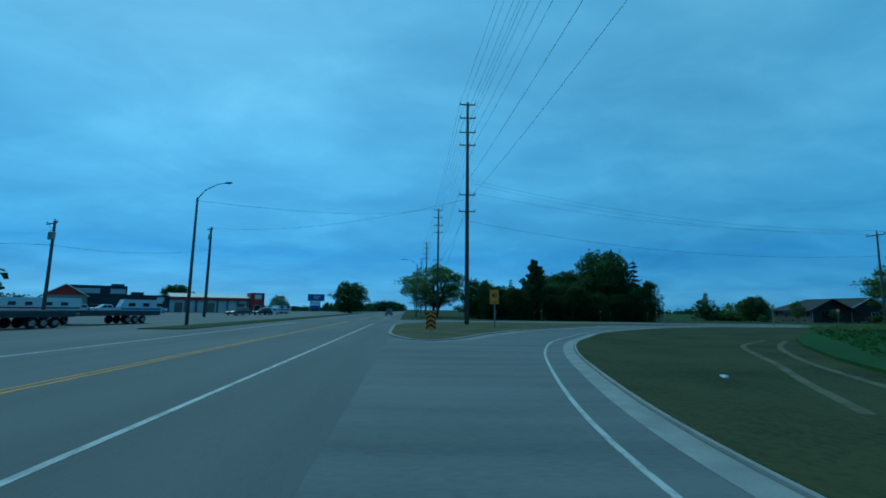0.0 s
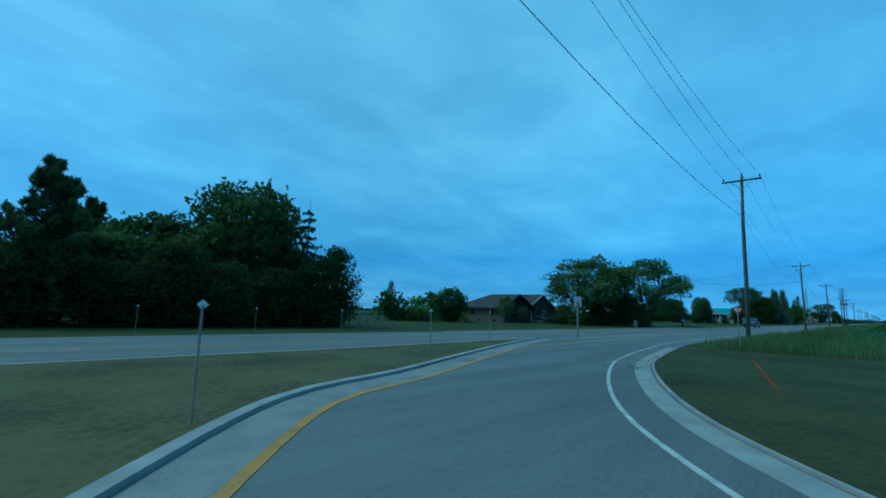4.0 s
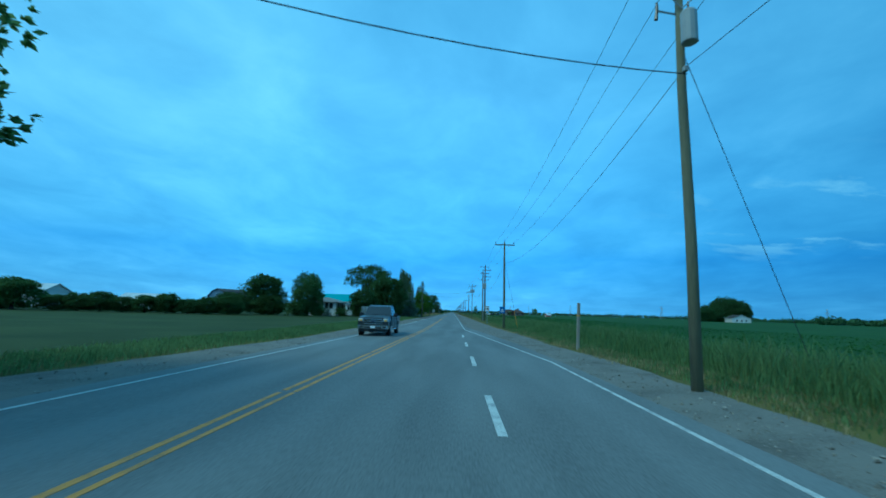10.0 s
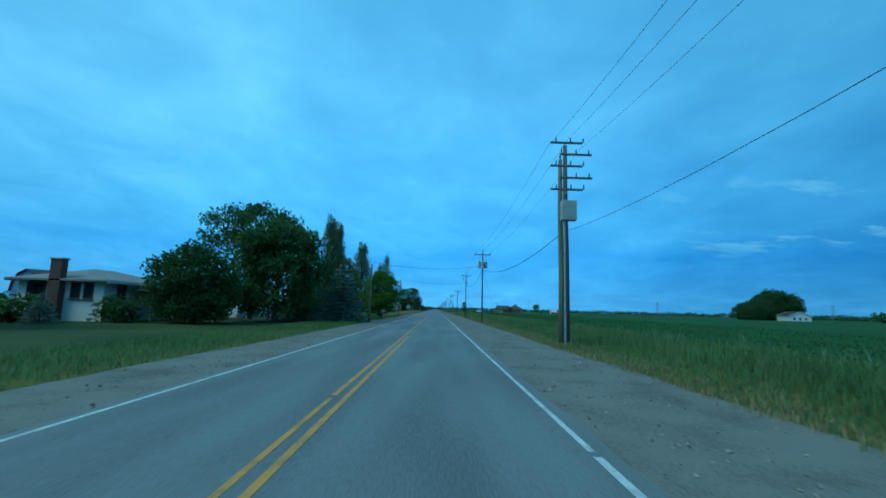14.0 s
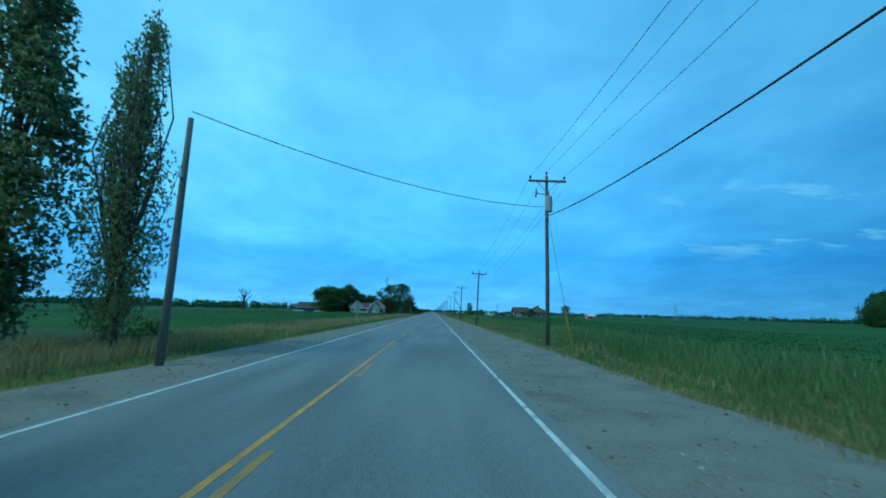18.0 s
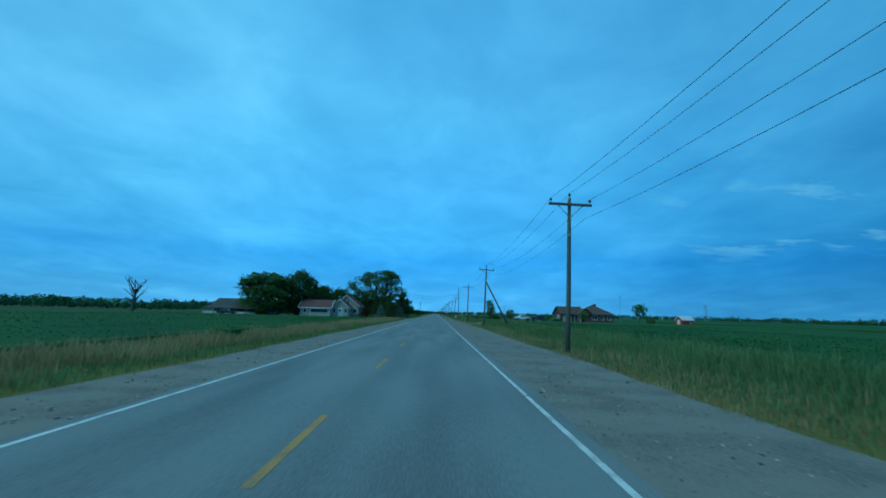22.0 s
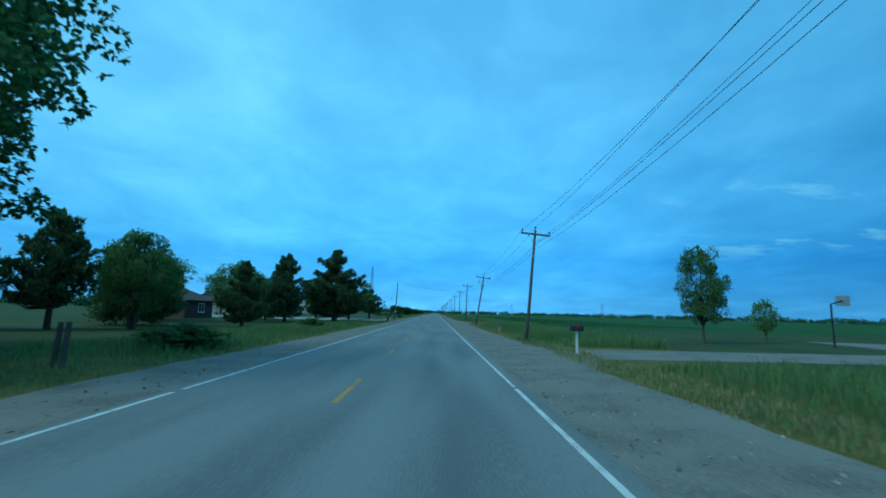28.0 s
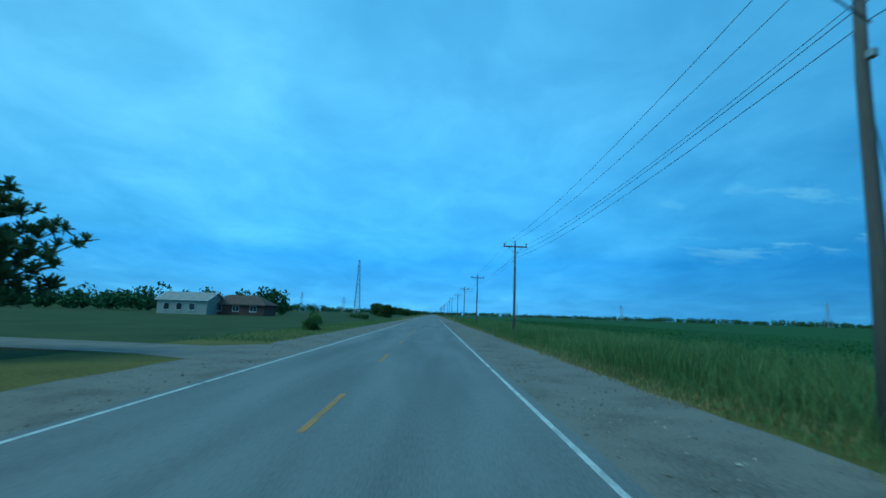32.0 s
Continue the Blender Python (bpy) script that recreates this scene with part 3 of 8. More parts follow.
marking("marking_edge_west", along(edge_left, 42, 2300, 1.6), 0.10, PAINT_WHITE, "solid white edge line, worn in places", 0.08)
marking("marking_edge_east", along(edge_right, 58, 2300, 1.2), 0.10, PAINT_WHITE, "solid white edge line, worn in places", 0.2)
marking("marking_centre_solid", along(centre, 4, 262, 1.7, d=-0.13), 0.11, PAINT_YELLOW, "solid yellow centre line, worn", 0.12)
marking("marking_centre_solid", along(centre, 4, 190, 1.7, d=0.13), 0.11, PAINT_YELLOW, "solid yellow centre line, worn", 0.12)
marking("marking_turn_edge", [(x0 + (x1 - x0) * q, y0 + (y1 - y0) * q) for i, ((x0, y0), (x1, y1)) in enumerate(zip(offset(LAWN, 1.35), offset(LAWN, 1.3))) for q in [min(1.0, abs(i - 90) / 24)]][62:-9] + [(7.3, 52.5), (7.0, 58.2)], 0.09, PAINT_WHITE, "white edge line following the bend")
marking("marking_turn_yellow", offset(ISLAND, -1.05)[8:-9] + [(4.6, 35), (3.6, 48), (2.9, 62), (2.35, 70)], 0.16, PAINT_YELLOW, "solid yellow line at the inside of the turning lane")
marking("marking_merge", [(1.75, 46), (1.85, 58), (1.95, 66), (2.4, 75.5)], 0.16, PAINT_WHITE, "solid white line where the turning lane joins")
ROOT_DASH = thing("marking_lane_dashes", pose(3.25, 78, 0), "white lane dashes of the merging lane", "road marking", "", "structure")
for i in range(7):
    part("dash", ribbon([(0.0, 8.0 * i), (0.02, 8.0 * i + 3.0)], 0.14, -0.01, PZ), PAINT_WHITE, ROOT_DASH)
ROOT_DASH = thing("marking_centre_dashes", pose(0.12, 194.4, 0), "broken yellow centre dashes, worn", "road marking", "", "structure")
for i in range(90):
    part("dash", ribbon([(0.0 if i < 8 else -0.12, 9.0 * i), (0.0 if i < 8 else -0.12, 9.0 * i + 3.0)], 0.12, -0.01, PZ), PAINT_WORN, ROOT_DASH)
for d, mat, lab in ((0.14, PAINT_YELLOW, "double yellow centre line of the main road"), (-0.14, PAINT_YELLOW, "double yellow centre line of the main road"),
                    (3.95, PAINT_WHITE, "white edge line of the main road"), (-5.2, PAINT_WHITE, "white edge line of the main road")):
    for a, b in ((-600, -52), (-36, 400)) if abs(d) < 1 else ((-600, -52), (-30, 90)):
        tagged(part("marking_main", ribbon([(a, d), (b, d)], 0.13, -0.01, PZ), mat, None, m=CROSS), lab, "road marking", "", "structure")

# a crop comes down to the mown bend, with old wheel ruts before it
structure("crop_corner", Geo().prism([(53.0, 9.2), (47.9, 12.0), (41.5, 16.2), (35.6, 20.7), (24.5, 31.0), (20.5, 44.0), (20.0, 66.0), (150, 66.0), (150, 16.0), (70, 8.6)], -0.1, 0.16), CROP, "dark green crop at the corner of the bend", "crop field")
for line in ([(56.5, 4.6), (52.8, 6.6), (49.3, 8.7), (45.0, 11.0), (41.0, 13.5), (36.5, 18.0)], [(58.0, 6.0), (52.4, 8.4), (47.6, 10.9), (42.0, 14.6), (37.0, 18.9)]):
    structure("rut", ribbon(spline(line, 0.8), 0.24, 0.0, 0.050), RUT, "faint dry wheel rut in the mown grass", "rut")
# drives and lots
for nm, poly, mat, lab in (
    ("drive_west", [(-5.8, 92.5), (-12, 94.5), (-34, 95.5), (-34, 99.5), (-12, 99.0), (-8.4, 101.0), (-5.6, 103.0)], GRAVEL, "pale gravel drive beside the maples"),
    ("drive_west", [(-5.2, 214.0), (-7.0, 217), (-32, 217.0), (-32, 220.5), (-7.5, 221.0), (-5.2, 224.0)], GRAVEL, "gravel farm drive"),
    ("drive_west", [(-5.2, 429.5), (-8.0, 433.5), (-15, 434.5), (-36, 433.5), (-36, 440.5), (-14, 441.5), (-7.0, 441.5), (-5.2, 446.0)], GRAVEL, "broad gravel drive before the house"),
    ("drive_west", [(-6.9, 527.8), (-46, 527.0), (-46, 532.5), (-14, 532.7), (-8.1, 533.0)], CONCRETE, "bright pale concrete drive"),
    ("drive_west", [(-7.5, 541.9), (-14, 541.0), (-46, 540.2), (-46, 544.8), (-18, 545.3), (-8.5, 545.0)], CONCRETE, "bright pale concrete drive"),
    ("drive_west", [(-5.4, 553.5), (-8.5, 555), (-30, 558.0), (-30, 562.0), (-8.0, 559.0), (-5.4, 561.5)], GRAVEL, "gravel drive across the lawn"),
    ("drive_east", [(7.0, 388.5), (9.0, 393.5), (13.5, 398.3), (26, 399.4), (95, 401.0), (95, 404.0), (26, 402.2), (12.5, 402.6), (9.0, 404.4), (7.0, 407.5)], CONCRETE, "pale gravel lane across the field"),
    ("drive_east", [(6.6, 461.0), (8.6, 465.0), (40, 467.0), (40, 484.0), (34, 486), (30, 471.4), (9.2, 470.2), (6.6, 474.0)], GRAVEL, "gravel drive to the parking place"),
    ("drive_east", [(6.4, 520.5), (8.4, 523.0), (13.8, 524.0), (13.8, 536), (8.4, 537.0), (6.4, 539.5)], DIRT, "dusty field entrance"),
):
    structure(nm, Geo().prism(poly, -0.1, 0.006 if mat is CONCRETE else -0.007), mat, lab, "drive")
structure("ground_drive_island", Geo().prism([(-11, 434.2), (-7.6, 434.6), (-6.3, 435.0), (-6.2, 435.7), (-7.4, 435.9), (-11, 435.2)], -0.1, 0.012), TURF, "grass patch left in the gravel drive", "ground")
structure("lot_south", Geo().prism([(64, -17.5), (-170, -29.8), (-190, -62), (-60, -130), (70, -70)], -0.2, -0.016), ASPHALT_CROSS, "wide grey paved yard of the roadside businesses", "yard")
structure("lot_strip", Geo().prism([(30, -20.4), (-110, -27.5), (-112, -30.5), (30, -24.0)], -0.1, 0.05), TURF, "grass strip between road and yard", "ground")


def field(name, x0, x1, y0, y1, label, near):
    """A crop: an uneven leafy canopy, finer towards the road."""
    g = Geo()
    xs = [x0 + (x1 - x0) * (i / 46) ** 2.4 for i in range(47)] if near == "west" else [x1 - (x1 - x0) * (i / 46) ** 2.4 for i in range(47)]
    ys = list(np.arange(y0, y1 + 0.1, 2.0 if y1 - y0 < 700 else 6.0))
    vs = []
    for y in ys:
        for x in xs:
            if x in (xs[0], xs[-1]) or y in (ys[0], ys[-1]):
                vs.append((x, y, -0.08))
                continue
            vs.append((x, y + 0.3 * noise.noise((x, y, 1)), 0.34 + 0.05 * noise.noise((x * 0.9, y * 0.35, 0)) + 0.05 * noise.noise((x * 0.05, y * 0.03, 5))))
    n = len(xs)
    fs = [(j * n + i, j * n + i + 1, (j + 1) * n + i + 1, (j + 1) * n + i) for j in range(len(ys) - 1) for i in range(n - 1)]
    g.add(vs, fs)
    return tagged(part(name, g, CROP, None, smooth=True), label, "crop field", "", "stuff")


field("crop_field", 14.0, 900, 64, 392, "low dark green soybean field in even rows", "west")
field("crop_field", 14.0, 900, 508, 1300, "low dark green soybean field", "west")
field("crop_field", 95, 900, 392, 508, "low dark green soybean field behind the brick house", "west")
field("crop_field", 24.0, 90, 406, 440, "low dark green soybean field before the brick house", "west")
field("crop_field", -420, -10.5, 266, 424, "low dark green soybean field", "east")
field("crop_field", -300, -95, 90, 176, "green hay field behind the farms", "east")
rng = np.random.default_rng(7)


def blades(name, x0, x1, y0, y1, per_m2, h, mat, label, lean=0.5, width=0.012, patch=0.0, seed=0.0, ramp=0.0):
    """Bent grass in tufts over a stretch of the plan between two sides that are functions of y; ramp: metres over which it grows up from the first side."""
    area = (x1((y0 + y1) / 2) - x0((y0 + y1) / 2)) * (y1 - y0)
    n = int(area * per_m2)
    y = rng.uniform(y0, y1, n)
    lo, hi = np.array([x0(v) for v in y]), np.array([x1(v) for v in y])
    x = lo + (hi - lo) * rng.random(n)
    x += 0.08 * rng.normal(0, 1, n)
    wave = 0.5 + 0.5 * np.sin(x * 1.7 + np.sin(y * 0.23 + seed) * 3.0) * np.sin(y * 0.41 + seed)
    clump = 0.5 + 0.5 * np.sin(x * 4.1 + 2.0 * np.sin(y * 1.3 + seed)) * np.sin(y * 3.7 + 1.7 * np.sin(x * 2.3))
    if patch:
        keep = wave > patch
        x, y, wave, clump, lo = x[keep], y[keep], wave[keep], clump[keep], lo[keep]
        n = len(x)
    hh = h * (0.5 + 0.3 * wave + 0.35 * clump) * rng.uniform(0.55, 1.25, n)
    if ramp:
        hh *= np.clip((x - lo) / ramp, 0.22, 1.0)
    # tufts lean together, each blade a little its own way
    a = 5.0 * wave + 6.0 * clump + rng.normal(0, 1.1, n)
    k = hh * lean * rng.uniform(0.1, 1.0, n)
    bend = np.stack([np.cos(a) * k, np.sin(a) * k, np.zeros(n)], 1)
    b = rng.uniform(0, 2 * math.pi, n)
    w = width * rng.uniform(0.7, 1.6, n)
    side = np.stack([np.cos(b) * w, np.sin(b) * w, np.zeros(n)], 1)
    base = np.stack([x, y, np.full(n, -0.05)], 1)
    rise = np.stack([np.zeros(n), np.zeros(n), hh], 1)
    co = np.empty((n, 5, 3), np.float32)
    mid = base + rise * 0.6 + bend * 0.3
    co[:, 0], co[:, 1] = base - side * 0.8, base + side * 0.8
    co[:, 2], co[:, 3] = mid + side, mid - side
    co[:, 4] = base + rise + bend
    me = bpy.data.meshes.new(name)
    me.vertices.add(5 * n), me.loops.add(7 * n), me.polygons.add(2 * n)
    me.vertices.foreach_set("co", co.ravel())
    me.loops.foreach_set("vertex_index", (np.arange(n, dtype=np.int32)[:, None] * 5 + np.array([0, 1, 2, 3, 3, 2, 4], np.int32)).ravel())
    me.polygons.foreach_set("loop_start", (np.arange(n, dtype=np.int32)[:, None] * 7 + np.array([0, 4], np.int32)).ravel())
    me.update(calc_edges=True)
    ob = link(name, me, mat)
    return tagged(ob, label, "grass", "", "stuff")


def const(v):
    return lambda y: v


# ---- grass and crop leaves ----
R0 = lambda y: sh_r(y) + 0.1
blades("tall_grass", lambda y: sh_r(y) + 0.9, const(15.0), 60, 172, 100, 1.0, BLADE, "tall lush green roadside grass and reeds", width=0.011, ramp=2.6)
blades("tall_grass", lambda y: sh_r(y) + 0.8, const(14.6), 172, 392, 84, 0.8, BLADE, "tall green roadside grass", width=0.011, seed=2, ramp=3.2)
blades("tall_grass", lambda y: sh_r(y) + 0.9, const(20.0), 408, 462, 62, 0.55, BLADE, "knee-high green roadside grass", width=0.011, seed=3, ramp=2.0)
blades("tall_grass", lambda y: sh_r(y) + 0.8, const(14.8), 472, 514, 86, 0.75, BLADE, "tall green roadside grass", width=0.011, seed=4, ramp=2.2)
blades("tall_grass", const(13.2), const(14.8), 514, 541, 81, 0.6, BLADE, "tall green roadside grass", width=0.011, seed=16)
blades("dry_grass", lambda y: sh_r(y) + 0.4, const(13.4), 517, 541, 60, 0.16, STRAW, "wide patch of dry brown grass", width=0.010, patch=0.3, seed=17)
blades("tall_grass", lambda y: sh_r(y) + 0.4, const(14.8), 541, 660, 88, 0.95, BLADE, "tall green roadside grass", width=0.011, seed=18, ramp=1.2)
blades("dry_grass", lambda y: sh_r(y) - 0.25, lambda y: sh_r(y) + 1.7, 60, 660, 70, 0.20, STRAW, "short straw-coloured grass at the shoulder", width=0.009, patch=0.25, seed=1)
blades("seed_grass", lambda y: sh_r(y) + 2.4, const(14.6), 60, 392, 9, 1.05, SEED_HEAD, "pale feathery seed heads over the roadside grass", width=0.007, patch=0.3, seed=31, ramp=2.0)
blades("seed_grass", lambda y: sh_r(y) + 2.2, const(14.6), 472, 660, 9, 0.95, SEED_HEAD, "pale feathery seed heads over the roadside grass", width=0.007, patch=0.3, seed=32, ramp=2.0)
blades("short_grass", R0, lambda y: sh_r(y) + 1.6, 60, 660, 61, 0.20, BLADE, "short green grass at the shoulder", width=0.009, seed=5)
blades("dry_grass", lambda y: sh_r(y) + 0.8, lambda y: sh_r(y) + 3.4, 200, 400, 13, 0.50, STRAW, "dry brown seed grass in patches", width=0.010, patch=0.55, seed=6)
blades("short_grass", const(-10.5), lambda y: sh_l(y) - 0.1, 104, 430, 68, 0.26, BLADE, "rough green verge grass", width=0.010, seed=7)
blades("tall_grass", const(-10.5), lambda y: sh_l(y) - 1.0, 108, 210, 50, 0.28, BLADE, "tall green ditch grass", width=0.011, seed=8)
blades("dry_grass", const(-10.8), lambda y: sh_l(y) - 0.9, 244, 426, 95, 0.60, STRAW, "dry brown verge grass in patches", width=0.011, patch=0.30, seed=9)
blades("tall_grass", const(-10.8), lambda y: sh_l(y) - 1.2, 222, 246, 40, 0.55, BLADE, "green ditch grass", width=0.011, seed=10)
blades("tall_grass", const(-10.8), lambda y: sh_l(y) - 1.2, 246, 430, 17, 0.5, BLADE, "green ditch grass", width=0.011, patch=0.4, seed=15)
blades("short_grass", const(-14), lambda y: sh_l(y) - 0.1, 442, 526, 44, 0.24, BLADE, "rough green verge grass", width=0.010, seed=11)
blades("tall_grass", const(-12), lambda y: sh_l(y) - 1.0, 462, 500, 51, 0.5, BLADE, "tall green ditch grass", width=0.011, seed=12)
blades("short_grass", const(-11), lambda y: sh_l(y) - 0.1, 562, 660, 34, 0.2, BLADE, "rough green verge grass", width=0.010, seed=13)
blades("reeds", const(10.6), const(18.5), 42, 63, 60, 0.85, BLADE, "clump of tall green reeds beside the bend", width=0.010, patch=0.3, seed=14)


def loose_stones(name, x0, x1, y0, y1, n, label):
    """Small broken stones lying on a shoulder, each an eight-sided lump."""
    y = rng.uniform(y0, y1, n)
    lo, hi = np.array([x0(v) for v in y]), np.array([x1(v) for v in y])
    q = rng.beta(1.1, 1.6, n)
    r = rng.gamma(2.2, 0.0062, n).clip(0.006, 0.042)
    c = np.stack([lo + (hi - lo) * q, y, -0.012 + r * 0.25], 1)
    axes = np.array([(1, 0, 0), (0, 1, 0), (-1, 0, 0), (0, -1, 0), (0, 0, 0.7), (0, 0, -0.7)])
    co = c[:, None, :] + axes[None] * r[:, None, None] * rng.uniform(0.6, 1.4, (n, 6, 1)) + rng.normal(0, 0.18, (n, 6, 3)) * r[:, None, None]
    tri = np.array([(0, 1, 4), (1, 2, 4), (2, 3, 4), (3, 0, 4), (1, 0, 5), (2, 1, 5), (3, 2, 5), (0, 3, 5)])
    f = (tri[None] + 6 * np.arange(n)[:, None, None]).reshape(-1, 3)
    me = bpy.data.meshes.new(name)
    me.from_pydata(co.reshape(-1, 3).tolist(), [], f.tolist())
    return tagged(link(name, me, CRUSHED), label, "gravel", "", "stuff")


loose_stones("shoulder_stones", lambda y: road_right(y) + 0.02, sh_r, 62, 640, 34000, "loose pale crushed stones on the shoulder")
loose_stones("shoulder_stones", lambda y: road_left(y) - 0.02, sh_l, 62, 640, 24000, "loose pale crushed stones on the shoulder")


def crop_leaves(name, x0, x1, y0, y1, per_m2, label, size=1.0):
    n = int((x1 - x0) * (y1 - y0) * per_m2)
    x = np.round(rng.uniform(x0, x1, n) / 0.75) * 0.75 + rng.normal(0, 0.16, n)
    y = rng.uniform(y0, y1, n)
    z = 0.36 + rng.normal(0, 0.05, n)
    nrm = rng.normal(0, 1, (n, 3)) + (0, 0, 2.6)
    nrm /= np.linalg.norm(nrm, axis=1)[:, None]
    a = np.cross(nrm, rng.normal(0, 1, (n, 3)))
    a /= np.linalg.norm(a, axis=1)[:, None]
    b = np.cross(nrm, a)
    s = size * rng.uniform(0.04, 0.085, n)[:, None]
    ob = link(name, cards(name, np.stack([x, y, z], 1), a * s, b * s * 0.8, CROP_LEAF, taper=0.4), CROP_LEAF)
    return tagged(ob, label, "crop", "", "stuff")


blades("short_grass", const(9.6), const(16.5), 30, 61, 60, 0.10, BLADE, "short mown grass beside the bend", width=0.008, seed=21)
for x0, x1, y0, y1 in ((56, 42, 3.2, 9.0), (42, 28, 8.6, 16.0), (30, 18, 14.5, 26.0)):
    blades("short_grass", const(x1), const(x0), y0, y1, 26, 0.07, STRAW, "short dry mown grass inside the bend", width=0.010, patch=0.5, seed=x0)
crop_leaves("soybean_leaves", 13.6, 24, 100, 392, 11, "broad dark green soybean leaves in rows")
crop_leaves("soybean_leaves", 13.6, 26, 510, 640, 9, "broad dark green soybean leaves in rows")
crop_leaves("soybean_leaves", -22, -10.2, 268, 424, 12, "broad dark green soybean leaves in rows", 0.7)

crop_leaves("soybean_leaves", 24, 42, 90, 400, 7, "broad dark green soybean leaves in rows", 0.9)
crop_leaves("soybean_leaves", 24, 42, 510, 700, 7, "broad dark green soybean leaves in rows", 0.9)
crop_leaves("soybean_leaves", -60, -22, 268, 424, 4.0, "broad dark green soybean leaves in rows", 1.0)
# leaves over the crop at the bend
n = 9000
cx, cy = rng.uniform(22, 82, n), rng.uniform(8.6, 46, n)
keep = cy > 9.6 + np.maximum(53 - cx, 0) * 0.765
cx, cy = cx[keep], cy[keep]
n = len(cx)
nv = rng.normal(0, 1, (n, 3)) + (0, 0, 1.4)
av = np.cross(nv, rng.normal(0, 1, (n, 3)))
av /= np.linalg.norm(av, axis=1)[:, None]
bv = np.cross(nv / np.linalg.norm(nv, axis=1)[:, None], av)
tagged(link("corner_crop_leaves", cards("corner_crop_leaves", np.stack([cx, cy, 0.2 + rng.normal(0, 0.05, n)], 1), av * 0.13, bv * 0.1, CROP_LEAF, taper=0.4), CROP_LEAF), "dark green crop leaves at the bend", "crop", "", "stuff")
# ---- poles and wires ----
def utility_pole(x, y, h, arm=2.3, lean=0.0, mat=POLE_WOOD, r=0.15, transformers=0, insul=True, label="", arm_z=None, bracket=False, rz=0.0, base_z=0.0):
    """A tapered timber pole with a crossarm, braces and insulators. Returns the tips where the wires rest."""
    root = thing("utility_pole", pose(x, y, base_z, 0, lean, rz), label or "weathered timber utility pole with a crossarm", "utility pole", "roadside utility poles")
    rr = random.Random(int(x * 7 + y))
    g = Geo().tube([(0, 0, -0.3), (0.02, 0, h * 0.35), (rr.uniform(-0.04, 0.04), 0, h * 0.7), (0, 0, h)], [r, r * 0.92, r * 0.8, r * 0.66], 12)
    part("pole", g, mat, root, smooth=True)
    tips = [Vector((0, 0, h + 0.22))]
    if arm:
        az = arm_z or h - 0.35
        part("crossarm", Geo().box(-arm / 2, arm / 2, -r - 0.1, -r + 0.0, az - 0.06, az + 0.06, 0.012), mat, root)
        for s in (-1, 1):
            part("brace", Geo().tube([(s * arm * 0.28, -r - 0.05, az - 0.05), (0, -r, az - 0.65)], 0.018, 6), GALV, root)
        tips = [Vector((-arm / 2 + 0.1, -r - 0.05, az + 0.28)), Vector((0, 0, h + 0.24)), Vector((arm / 2 - 0.1, -r - 0.05, az + 0.28))]
    if insul:
        for t in tips:
            part("insulator", Geo().tube([(t.x, t.y, t.z - 0.24), (t.x, t.y, t.z - 0.14), (t.x, t.y, t.z - 0.12), (t.x, t.y, t.z)], [0.02, 0.02, 0.065, 0.05], 8), PORCELAIN, root)
    for k in range(transformers):
        a = (-0.42, 0.42, 0.0)[k] if transformers > 1 else 0.0
        yy = -0.15 if a else -0.42
        tz = h - 1.75
        tr = part("transformer", Geo().tube([(a, yy, tz - 0.42), (a, yy, tz - 0.40), (a, yy, tz + 0.40), (a, yy, tz + 0.46), (a, yy, tz + 0.5)], [0.17, 0.2, 0.2, 0.16, 0.05], 12), TANK, root)
        part("bushing", Geo().tube([(a, yy, tz + 0.44), (a, yy, tz + 0.72)], [0.035, 0.02], 8), PORCELAIN, tr)
    if bracket:
        part("bracket", Geo().tube([(0, 0, h - 1.1), (-0.55, 0, h - 1.0), (-0.6, 0, h - 0.75)], 0.03, 6), GALV, root)
        part("cutout", Geo().tube([(-0.62, 0, h - 1.25), (-0.58, 0, h - 0.8)], [0.05, 0.03], 8), PORCELAIN, root)
    part("neutral_bracket", Geo().box(-0.06, 0.06, -r - 0.08, -r + 0.04, h * 0.74, h * 0.74 + 0.14, 0.01), GALV, root)
    m = root.matrix_basis
    return [m @ t for t in tips] + [m @ Vector((0, -r - 0.06, h * 0.75))]


def sag(a, b, drop, n=12):
    a, b = Vector(a), Vector(b)
    return [a.lerp(b, i / n) - Vector((0, 0, drop * 4 * (i / n) * (1 - i / n))) for i in range(n + 1)]


def wires(name, runs, label, r=0.012, drop=0.018):
    """One line of wire: every span is a part."""
    root = thing(name, Matrix(), label, "overhead wire", "overhead wires", "structure")
    for run in runs:
        for a, b in zip(run, run[1:]):
            part("wire_span", Geo().tube(sag(a, b, (Vector(b) - Vector(a)).length * drop), r, 5, False), WIRE, root)
    return root


